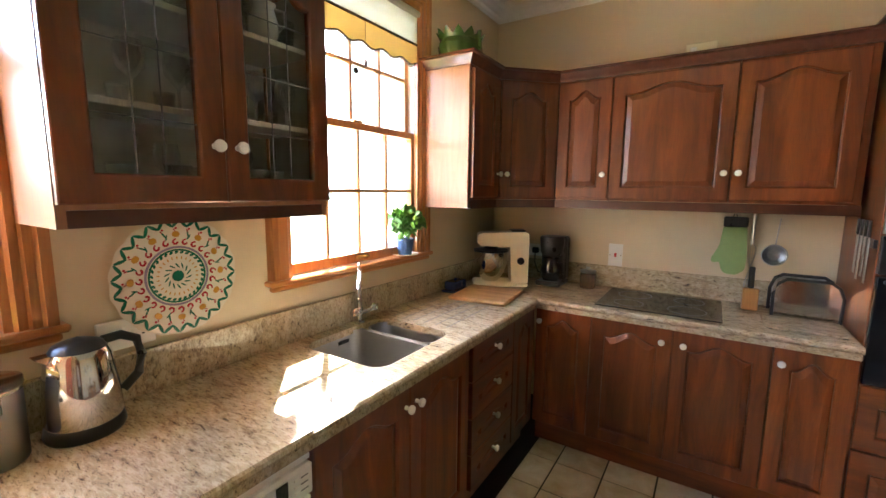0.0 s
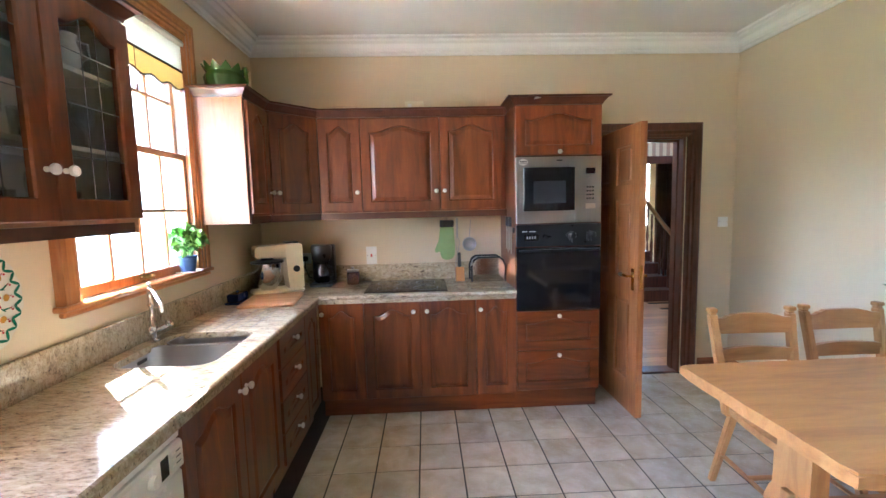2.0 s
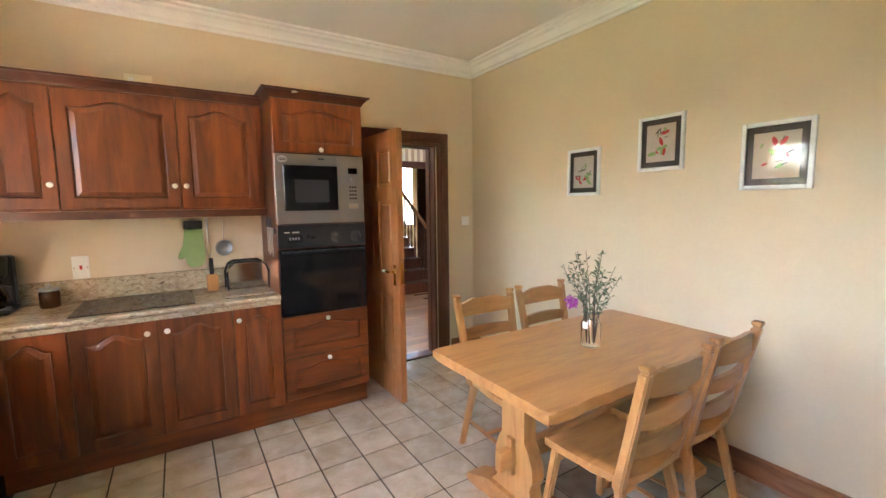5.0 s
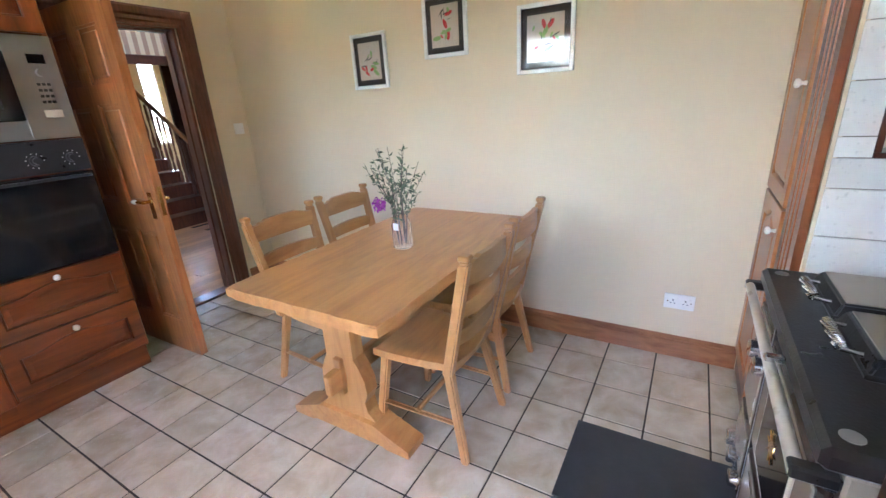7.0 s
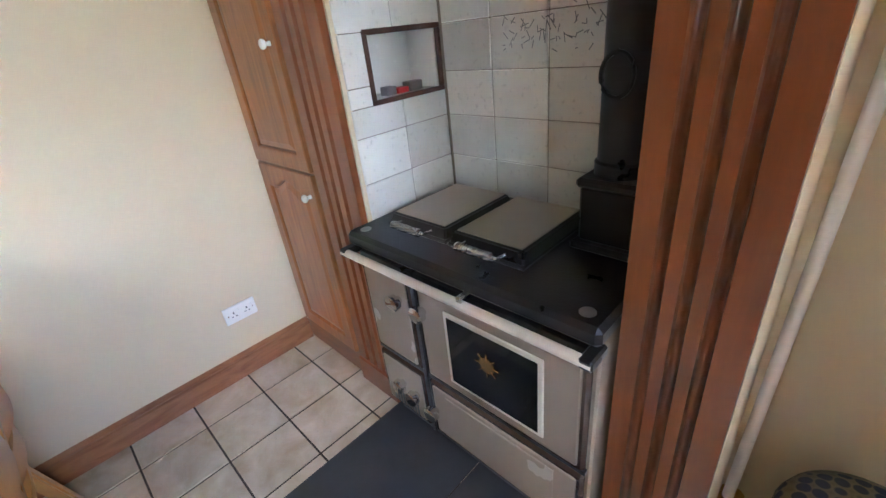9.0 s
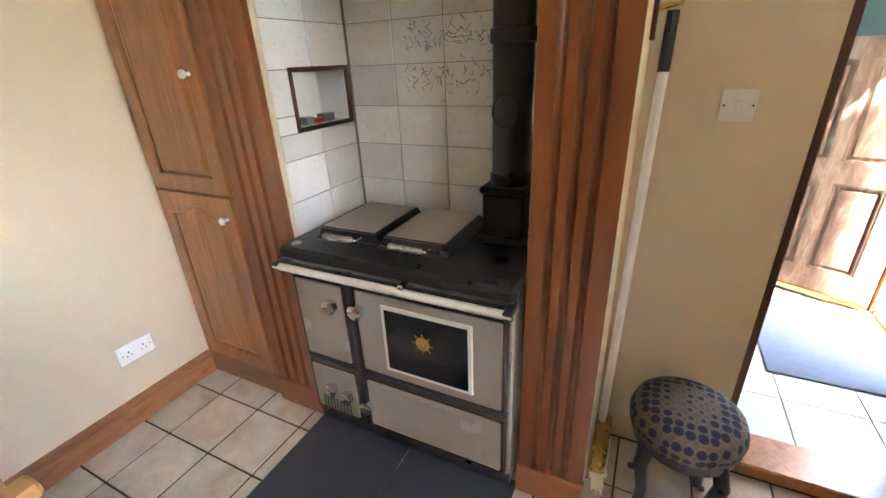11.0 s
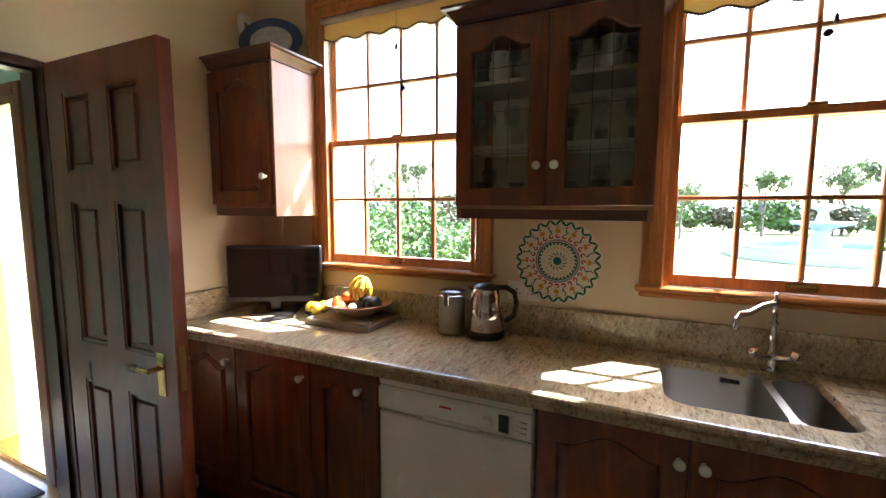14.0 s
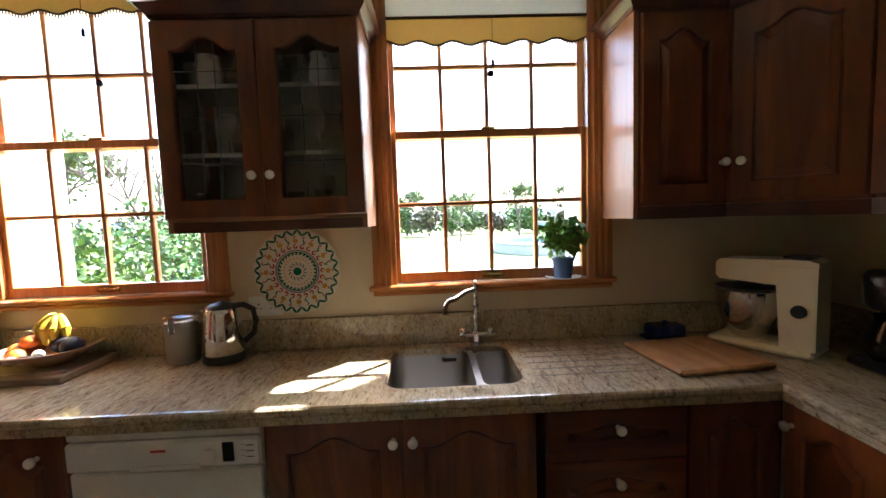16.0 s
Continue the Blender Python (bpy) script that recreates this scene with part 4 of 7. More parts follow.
part("bridge", boxes((-0.20, 0.206, 0.078, 0.098, 0.160, 0.184), bev=0.004), STEEL, bpy.data.objects["sink"], "steel bridge between the bowls")


# ---- dishwasher ----
def dishwasher():
    root = thing("dishwasher", wpose(1.497, 0, -0.372), "white freestanding dishwasher below the worktop", "dishwasher")
    w = 0.582
    part("body", boxes((0.002, w - 0.002, 0.0, 0.52, 0.03, 0.845), bev=0.004), WHITE, root)
    part("door", boxes((0.002, w - 0.002, -0.022, -0.001, 0.13, 0.715), bev=0.006), WHITE, root)
    fascia = part("control_panel", boxes((0.0, w, -0.03, -0.001, 0.722, 0.812), bev=0.008), WHITE, root)
    part("top_strip", boxes((0.002, w - 0.002, -0.02, -0.001, 0.816, 0.852), bev=0.004), PLASTIC_W, root)
    part("kick_plate", boxes((0.01, w - 0.01, 0.03, 0.05, 0.002, 0.125)), WHITE, root)
    part("door_grip", boxes((0.19, 0.40, -0.034, -0.028, 0.722, 0.738), bev=0.003), PLASTIC_W, fascia)
    part("dial", lathe(bmesh.new(), [(0.019, 0), (0.018, 0.014), (0, 0.015)], 20, pose(0.43, -0.03, 0.765, 90, 0, 0)), PLASTIC_W, fascia, smooth=True)
    part("display", boxes((0.468, 0.502, -0.032, -0.029, 0.74, 0.80), bev=0.001), BLACK_GLOSS, fascia)
    part("badge", boxes((0.255, 0.30, -0.0315, -0.0295, 0.778, 0.785)), RED, fascia, "small red maker's mark")
    for i in range(3):
        part("button", boxes((0.52, 0.535, -0.0325, -0.029, 0.748 + 0.018 * i, 0.756 + 0.018 * i), bev=0.001), PLASTIC_W, fascia)
        part("label_bar", boxes((0.54, 0.562, -0.0315, -0.0295, 0.75 + 0.018 * i, 0.753 + 0.018 * i)), GREY, fascia)
    part("foot", lathe(bmesh.new(), [(0.02, 0), (0.02, 0.03)], 12, pose(0.06, 0.45, 0)), BLACK, root)
    part("foot", lathe(bmesh.new(), [(0.02, 0), (0.02, 0.03)], 12, pose(w - 0.06, 0.45, 0)), BLACK, root)


dishwasher()


# ---- range cooker in its recess ----
def range_cooker():
    x0, x1, yf = 1.412, 2.272, 0.745
    w = x1 - x0
    root = thing("range_cooker", pose(x0, yf, 0), "olive enamel solid-fuel range with two hinged lids", "cooker")
    d = 0.47
    part("body", boxes((0.012, w - 0.012, -d, -0.006, 0.09, 0.80), bev=0.006), OLIVE, root)
    part("plinth", boxes((0.02, w - 0.02, -d, -0.035, 0.002, 0.092)), BLACK, root)
    part("hob_plate", boxes((0.0, w, -d, 0.035, 0.80, 0.85), bev=0.012), IRON, root, "black cast-iron hotplate")
    for a, b in ((0.248, 0.503), (0.513, 0.768)):
        bm = bmesh.new()
        box(bm, a, b, -0.405, -0.072, 0.852, 0.893)
        for v in bm.verts:
            if v.co.z > 0.87:
                v.co.x += 0.012 if v.co.x < (a + b) / 2 else -0.012
                v.co.y += 0.014 if v.co.y < -0.2 else -0.016
        bmesh.ops.bevel(bm, geom=list(bm.edges), offset=0.005, segments=2, affect="EDGES")
        lid = part("lid", bm, IRON, root, "insulated lid with dark sloping sides")
        part("lid_top", boxes((a + 0.019, b - 0.019, -0.385, -0.095, 0.892, 0.8955), bev=0.0012), OLIVE_LID, lid, "brushed beige lid top")
        bm = bmesh.new()
        tube(bm, [(a + 0.075 + 0.001 * i, -0.045 + 0.011 * math.sin(i * 0.8), 0.877 + 0.011 * math.cos(i * 0.8)) for i in range(125)], 0.0022, 5)
        tube(bm, [(a + 0.06, -0.078, 0.875), (a + 0.062, -0.046, 0.877), (a + 0.19, -0.046, 0.877), (a + 0.192, -0.078, 0.875)], 0.005, 8)
        part("coil_handle", bm, CHROME, lid, "chrome spring handle")
        part("rim", boxes((a - 0.002, b + 0.002, -0.402, -0.070, 0.848, 0.862), bev=0.004), IRON, lid)
    part("towel_rail", tube(bmesh.new(), [(0.0, 0.06, 0.786), (w, 0.06, 0.786)], 0.013, 14), CREAM_RAIL, root, "pale enamel front rail", True)
    for x in (0.012, w - 0.012):
        part("rail_bracket", boxes((x - 0.016, x + 0.016, 0.0, 0.072, 0.772, 0.80), bev=0.005), IRON, root)
    def hatch(a, b, z0, z1, name, label=""):
        leaf = part(name, boxes((a, b, -0.004, 0.018, z0, z1), bev=0.008), BROWN_ENAMEL, root, label)
        part("door_face", boxes((a + 0.016, b - 0.016, 0.015, 0.0212, z0 + 0.016, z1 - 0.016), bev=0.0055), OLIVE, leaf)
        return leaf
    # seen from the front the oven lies on the low-x side
    oven = hatch(0.022, 0.575, 0.385, 0.745, "oven_door", "olive oven door with glass window")
    part("window_frame", boxes((0.13, 0.455, 0.021, 0.028, 0.435, 0.70), bev=0.003), CREAM_RAIL, oven)
    part("window_glass", boxes((0.145, 0.44, 0.0275, 0.030, 0.45, 0.685)), BLACK_GLOSS, oven)
    bm = lathe(bmesh.new(), [(0.026, 0), (0.026, 0.002), (0.0, 0.002)], 20, pose(0.30, 0.030, 0.59, -90, 0, 0))
    for k in range(8):
        a = k * math.pi / 4
        tube(bm, [(0.30 + 0.02 * math.cos(a), 0.032, 0.59 + 0.02 * math.sin(a)), (0.30 + 0.04 * math.cos(a), 0.032, 0.59 + 0.04 * math.sin(a))], 0.002, 5)
    part("thermometer", bm, BRASS, oven, "brass oven thermometer")
    fire = hatch(0.60, 0.838, 0.385, 0.745, "fire_door")
    ash = hatch(0.60, 0.838, 0.115, 0.365, "ash_door")
    low = hatch(0.022, 0.575, 0.115, 0.365, "lower_door")
    part("door_panel", boxes((0.10, 0.50, 0.021, 0.025, 0.15, 0.33), bev=0.002), OLIVE, low)
    for k in range(9):
        part("vent_slot", boxes((0.655 + k * 0.016, 0.662 + k * 0.016, 0.0215, 0.0235, 0.135, 0.195)), BLACK, ash)
    def kn(px, pz, own):
        part("knob", lathe(bmesh.new(), [(0.014, 0), (0.014, 0.012), (0.027, 0.016), (0.027, 0.036), (0.022, 0.04), (0, 0.041)], 18, pose(px, 0.02, pz, -90, 0, 0)), CHROME, own, "chrome control knob", True)
    for px, pz, own in ((0.545, 0.66, oven), (0.655, 0.655, fire), (0.72, 0.26, ash), (0.65, 0.245, ash), (0.555, 0.235, low)):
        kn(px, pz, own)
    part("frame_bar", boxes((0.578, 0.597, -0.004, 0.018, 0.10, 0.78), (0.02, w - 0.02, -0.004, 0.012, 0.368, 0.382), (0.02, w - 0.02, -0.004, 0.014, 0.75, 0.775), bev=0.002), IRON, root)
    part("flue_lever", boxes((0.33, 0.35, 0.034, 0.075, 0.80, 0.818), bev=0.004), CHROME, root)
    for x in (0.05, w - 0.05):
        part("plate_cover", lathe(bmesh.new(), [(0.018, 0), (0.018, 0.002), (0, 0.003)], 16, pose(x, -0.01, 0.85)), STEEL, root)
    fl = thing("flue_pipe", pose(x0 + 0.135, yf - 0.33, 0.851), "black cast-iron flue pipe rising from the range", "flue")
    part("base", boxes((-0.07, 0.07, -0.08, 0.08, 0.02, 0.166), bev=0.008), IRON, fl)
    part("base_flange", boxes((-0.085, 0.085, -0.095, 0.095, 0, 0.021), bev=0.006), IRON, fl)
    part("base_collar", boxes((-0.078, 0.078, -0.088, 0.088, 0.165, 0.19), bev=0.008), IRON, fl)
    part("pipe", lathe(bmesh.new(), [(0.066, 0.19), (0.066, 0.22), (0.06, 0.225), (0.06, 0.60), (0.068, 0.605), (0.068, 0.64), (0.06, 0.645), (0.06, 1.27)], 24), IRON, fl, smooth=True)
    bm = tube(bmesh.new(), [(0.0 + 0.035 * math.cos(a), 0.075, 0.42 + 0.045 * math.sin(a)) for a in [k * math.pi / 10 for k in range(21)]], 0.005, 6)
    part("soot_door", bm, IRON, fl)


range_cooker()
structure("hearth", boxes((1.41, 1.84, 0.685, 1.33, 0.0, 0.006), (1.844, 2.282, 0.685, 1.332, 0.0, 0.0065), bev=0.002), SLATE, "dark slate hearth slabs in front of the range", "hearth")

# niche in the recess side wall and surround
def recess():
    root = new("range_recess")
    tagged(root, "white tiled recess around the range", "recess", "", "structure")
    part("grout_back", boxes((1.401, 2.279, 0.251, 0.258, 0.80, 2.12)), GROUT_W, root)
    part("grout_side", boxes((2.272, 2.279, 0.258, 0.66, 0.80, 1.21), (2.272, 2.279, 0.258, 0.66, 1.41, 2.12), (2.272, 2.279, 0.58, 0.66, 1.21, 1.41), (2.272, 2.279, 0.258, 0.28, 1.21, 1.41)), GROUT_W, root)
    part("grout_right", boxes((1.401, 1.408, 0.258, 0.66, 0.80, 2.12)), GROUT_W, root)
    part("niche_frame", boxes((2.26, 2.274, 0.27, 0.588, 1.203, 1.218), (2.26, 2.274, 0.27, 0.588, 1.40, 1.416), (2.26, 2.274, 0.27, 0.284, 1.218, 1.40), (2.26, 2.274, 0.574, 0.588, 1.218, 1.40), bev=0.002), MAHOG_Y, root, "mahogany frame round a small niche")
    return root


RECESS = recess()
tile_me = mesh_of("wall_tile", boxes((-0.1015, 0.1015, 0.0, 0.006, -0.0725, 0.0725), bev=0.002), WALL_TILE)
half_me = mesh_of("wall_tile", boxes((-0.012, 0.012, 0.0, 0.006, -0.0725, 0.0725), bev=0.002), WALL_TILE)
for r in range(9):
    z = 0.895 + 0.147 * r
    for cx in range(4):
        t = part("wall_tile", tile_me, WALL_TILE, RECESS)
        t.matrix_basis = pose(2.155 - 0.206 * cx, 0.258, z)
    t = part("wall_tile", half_me, WALL_TILE, RECESS)
    t.matrix_basis = pose(1.4205, 0.258, z)
    for cy in range(2):
        y = 0.365 + 0.206 * cy
        if not 1.15 < z < 1.40:
            t = part("wall_tile", tile_me, WALL_TILE, RECESS)
            t.matrix_basis = pose(2.272, y, z, 0, 0, 90)
        t = part("wall_tile", tile_me, WALL_TILE, RECESS)
        t.matrix_basis = pose(1.408, y, z, 0, 0, -90)
part("cut_tile", boxes((2.266, 2.272, 0.266, 0.466, 1.117, 1.202), bev=0.001), WALL_TILE, RECESS)
part("cut_tile", boxes((2.266, 2.272, 0.469, 0.672, 1.117, 1.202), bev=0.001), WALL_TILE, RECESS)
part("cut_tile", boxes((2.266, 2.272, 0.589, 0.672, 1.205, 1.261), bev=0.001), WALL_TILE, RECESS)
part("cut_tile", boxes((2.266, 2.272, 0.589, 0.672, 1.264, 1.408), bev=0.001), WALL_TILE, RECESS)
part("niche_lining", boxes((2.279, 2.42, 0.281, 0.579, 1.211, 1.215), (2.415, 2.42, 0.281, 0.579, 1.215, 1.405), (2.279, 2.415, 0.281, 0.285, 1.215, 1.405), (2.279, 2.415, 0.575, 0.579, 1.215, 1.405), (2.279, 2.42, 0.281, 0.579, 1.405, 1.409)), WHITE, RECESS)
# printed drawing across four tiles
bm = bmesh.new()
rng = random.Random(11)
for k in range(170):
    u, v = rng.uniform(1.63, 2.0), rng.choice([rng.gauss(1.49, 0.03), rng.gauss(1.36, 0.025)])
    a, ln = rng.uniform(0, math.pi), rng.uniform(0.008, 0.03)
    box(bm, -ln / 2, ln / 2, 0, 0.0008, -0.0012, 0.0012, m=pose(u, 0.2645, v, 0, -math.degrees(a), 0))
part("tile_drawing", bm, GREY, RECESS, "faded grey drawing printed on the tiles")

def pilaster(x0, x1):
    m = pose((x0 + x1) / 2, 0.682, 0)
    root = thing("pilaster", m, "fluted mahogany pilaster beside the range", "pilaster", "range surround pilasters")
    h = (x1 - x0) / 2 - 0.001
    part("base_block", boxes((-h - 0.006, h + 0.006, 0, 0.035, 0, 0.13), bev=0.005), MAHOG_P, root)
    bm = bmesh.new()
    outline = [(-h, 0.0), (-h, 0.025)]
    for c0 in (-0.42 * h, 0.03 * h, 0.48 * h):
        for a in range(9):
            q = -1 + a / 4
            outline.append((c0 + 0.012 * q, 0.025 - 0.017 * math.sqrt(max(0, 1 - q * q))))
    outline += [(h, 0.025), (h, 0.0)]
    prism(bm, outline, 0.13, 1.755, "z")
    part("fluted_shaft", bm, MAHOG_P, root)
    part("upper_shaft", boxes((-h, h, 0, 0.026, 1.755, 2.12)), MAHOG_P, root)
    side = [(0.0265, 1.752), (0.05, 1.755), (0.052, 1.80), (0.05, 1.86), (0.056, 1.92), (0.076, 1.97), (0.105, 2.01), (0.115, 2.05), (0.112, 2.088), (0.0265, 2.088)]
    corbel = part("corbel", prism(bmesh.new(), side, -h * 0.62, h * 0.62, "x"), MAHOG_Y, root, "carved scroll corbel")
    for c0 in (-h * 0.4, 0.0, h * 0.4):
        bm = bmesh.new()
        rows = []
        for y, z in side[1:-1]:
            rows.append([bm.verts.new((c0 + h * 0.15 * math.cos(a), y - 0.002 + 0.016 * math.sin(a), z)) for a in [math.pi * k / 8 for k in range(9)]])
        for a, b in zip(rows, rows[1:]):
            for k in range(8):
                bm.faces.new((a[k], a[k + 1], b[k + 1], b[k]))
        bm.faces.new(rows[0])
        bm.faces.new(rows[-1][::-1])
        part("reed", bm, MAHOG_P, corbel, smooth=True)
    return root


pilaster(1.19, 1.405)
pilaster(2.285, 2.53)
bm = bmesh.new()
n = 40
pts = [(1.19, 2.12), (1.19, 1.90), (1.41, 1.90)]
for i in range(n + 1):
    u = i / n
    x = 1.41 + 0.865 * u
    z = 1.80 + 0.045 * math.cos(4 * math.pi * u) - 0.06 * abs(2 * u - 1) ** 3
    pts.append((x, z))
pts += [(2.285, 1.90), (2.53, 1.90), (2.53, 2.12)]
prism(bm, pts, 0.71, 0.735, "y")
single("mantel_board", bm, MAHOG_H, pose(0, 0, 0), "shaped mahogany valance across the range recess", "mantel")
single("mantel_shelf", boxes((1.16, 2.56, 0.69, 0.87, 2.12, 2.15), (1.18, 2.54, 0.69, 0.84, 2.09, 2.12), bev=0.008), MAHOG_H, pose(0, 0, 0), "mahogany mantel shelf above the range", "shelf")
for x in (1.68, 1.95):
    root = thing("spotlight", pose(x, 0.60, 1.86, 20, 0, 0), "small metal spotlight under the range valance", "lamp", "spotlights over the range")
    part("housing", lathe(bmesh.new(), [(0.012, 0.06), (0.03, 0.04), (0.034, -0.02), (0.03, -0.02), (0.02, 0.02), (0.0, 0.02)], 16), BRASS, root, smooth=True)
    part("stem", tube(bmesh.new(), [(0, 0, 0.05), (0, 0, 0.26)], 0.006, 8), BRASS, root)

# larder cupboard beside the range
lard = thing("larder_cupboard", pose(3.035, 0.695, 0, 0, 0, 180), "tall mahogany larder cupboard with two doors", "cupboard")
part("body", boxes((0.0, 0.49, 0.001, 0.43, 0.13, 2.2)), DOOR_HONEY, lard)
part("plinth", boxes((0.0, 0.49, 0.0, 0.03, 0.002, 0.128)), SKIRT, lard)
for z, h, kz in ((0.14, 0.835, 0.887), (0.98, 1.2, 1.41)):
    add_door(lard, 0.04, z, 0.45, h, 0.45, kz, mat=DOOR_HONEY)


# ---- doors ----
def panel_door(name, m, w, h, mat, label, panels, t=0.044):
    root = thing(name, m, label, "door")
    bm = bmesh.new()
    xs = sorted({0, w, *[p[0] for p in panels], *[p[1] for p in panels]})
    zs = sorted({0, h, *[p[2] for p in panels], *[p[3] for p in panels]})
    for x0, x1 in zip(xs, xs[1:]):
        for z0, z1 in zip(zs, zs[1:]):
            if any(p[0] <= x0 and x1 <= p[1] and p[2] <= z0 and z1 <= p[3] for p in panels):
                continue
            box(bm, x0, x1, -t / 2, t / 2, z0, z1)
    bmesh.ops.remove_doubles(bm, verts=bm.verts, dist=1e-5)
    part("leaf", bm, mat, root)
    for x0, x1, z0, z1 in panels:
        bm = boxes((x0, x1, -0.008, 0.008, z0, z1))
        box(bm, x0 + 0.03, x1 - 0.03, -0.016, 0.016, z0 + 0.03, z1 - 0.03, bev=0.007)
        for s in (-1, 1):
            for q in ((x0, x0 + 0.012, z0, z1), (x1 - 0.012, x1, z0, z1), (x0 + 0.012, x1 - 0.012, z0, z0 + 0.012), (x0 + 0.012, x1 - 0.012, z1 - 0.012, z1)):
                box(bm, q[0], q[1], s * 0.009, s * 0.019, q[2], q[3])
        part("panel", bm, mat, root)
    return root


def lever(root, x, z, t, ceramic=True):
    for s in (-1, 1):
        bm = boxes((x - 0.02, x + 0.02, s * t / 2, s * (t / 2 + 0.004), z - 0.10, z + 0.05), bev=0.001)
        hd = part("handle_plate", bm, BRASS, root, "brass backplate")
        bm = tube(bmesh.new(), [(x, s * t / 2, z), (x, s * (t / 2 + 0.045), z)], 0.009, 10)
        tube(bm, [(x + 0.005, s * (t / 2 + 0.045), z), (x - 0.05, s * (t / 2 + 0.05), z + 0.002)], 0.009, 10, 0.008)
        part("lever", bm, BRASS, hd, "brass lever handle", True)
        if ceramic:
            part("grip", lathe(bmesh.new(), [(0.008, 0), (0.013, 0.015), (0.012, 0.04), (0.006, 0.05), (0, 0.051)], 12, pose(x - 0.05, s * (t / 2 + 0.05), z + 0.002, 0, -90, 0)), CERAMIC, hd, "white ceramic grip", True)


def six_panels(w, h):
    s, c = 0.105, 0.05
    a, b = (s, w / 2 - c), (w / 2 + c, w - s)
    out = []
    for z0, z1 in ((0.22, 0.80), (0.95, h - 0.50), (h - 0.40, h - 0.12)):
        for x0, x1 in (a, b):
            out.append((x0, x1, z0, z1))
    return out


# hall door, standing open into the kitchen beside the oven housing
hd = panel_door("door_1", pose(1.83, 4.29, 0.012, 0, 0, -89), 0.755, 2.0, DOOR_HONEY, "varnished six-panel pine door standing open", six_panels(0.755, 2.0))
lever(hd, 0.69, 0.98, 0.044)
part("latch_plate", boxes((0.7545, 0.7565, -0.011, 0.011, 0.90, 1.06)), BRASS, hd)
# back door, standing open into the kitchen
ang = 90.3
bd = panel_door("door_2", pose(0.056, 0.345, 0.012, 0, 0, ang), 0.65, 1.975, DOOR_RED, "glossy red-brown six-panel door standing open", six_panels(0.65, 1.975))
lever(bd, 0.575, 0.92, 0.044)
part("latch_plate", boxes((0.6495, 0.6515, -0.011, 0.011, 0.84, 1.0)), BRASS, bd)


def door_frame(name, x0, x1, y, thick, h, mat, side, label):
    """Linings of an opening, with an architrave on the given side (+1: towards +y, -1: towards -y)."""
    root = new(name)
    tagged(root, label, "door frame", "", "structure")
    part("lining", boxes((x0, x0 + 0.022, y, y + thick, 0, h), (x1 - 0.022, x1, y, y + thick, 0, h), (x0 + 0.022, x1 - 0.022, y, y + thick, h - 0.022, h), bev=0.002), mat, root)
    part("stop", boxes((x0 + 0.022, x0 + 0.034, y + thick * 0.45, y + thick * 0.75, 0, h - 0.022), (x1 - 0.034, x1 - 0.022, y + thick * 0.45, y + thick * 0.75, 0, h - 0.022), (x0 + 0.034, x1 - 0.034, y + thick * 0.45, y + thick * 0.75, h - 0.034, h - 0.022)), mat, root)
    return root


fr1 = door_frame("door_frame_hall", 1.80, 2.60, YN - 0.004, 0.15, 2.03, TRIM_DARK, -1, "dark stained hall door frame")
bm = bmesh.new()
prof = [(0.0, 0.0), (0.0, 0.016), (0.02, 0.018), (0.028, 0.026), (0.05, 0.022), (0.06, 0.034), (0.10, 0.036), (0.115, 0.028), (0.118, 0.0)]
rings = []
for x, z, ox, oz in ((1.79, 0.0, -1, 0), (1.79, 2.02, -1, 1), (2.61, 2.02, 1, 1), (2.61, 0.0, 1, 0)):
    rings.append([bm.verts.new((x + ox * w, YN - d, z + oz * w)) for w, d in prof])
for a, b in zip(rings, rings[1:]):
    for k in range(len(prof) - 1):
        bm.faces.new((a[k], a[k + 1], b[k + 1], b[k]))
part("architrave", bm, TRIM_DARK, fr1, "moulded dark wooden architrave")
part("threshold", boxes((1.822, 2.578, YN, YN + 0.14, -0.004, 0.012), bev=0.004), TRIM_DARK, fr1)
fr2 = door_frame("door_frame_back", 0.05, 0.775, YS - 0.17, 0.165, 2.0, TRIM_DARK, 1, "dark wooden back door frame")
part("threshold", boxes((0.06, 0.765, YS - 0.17, YS + 0.005, -0.004, 0.05), bev=0.006), DOOR_HONEY, fr2, "raised wooden threshold")


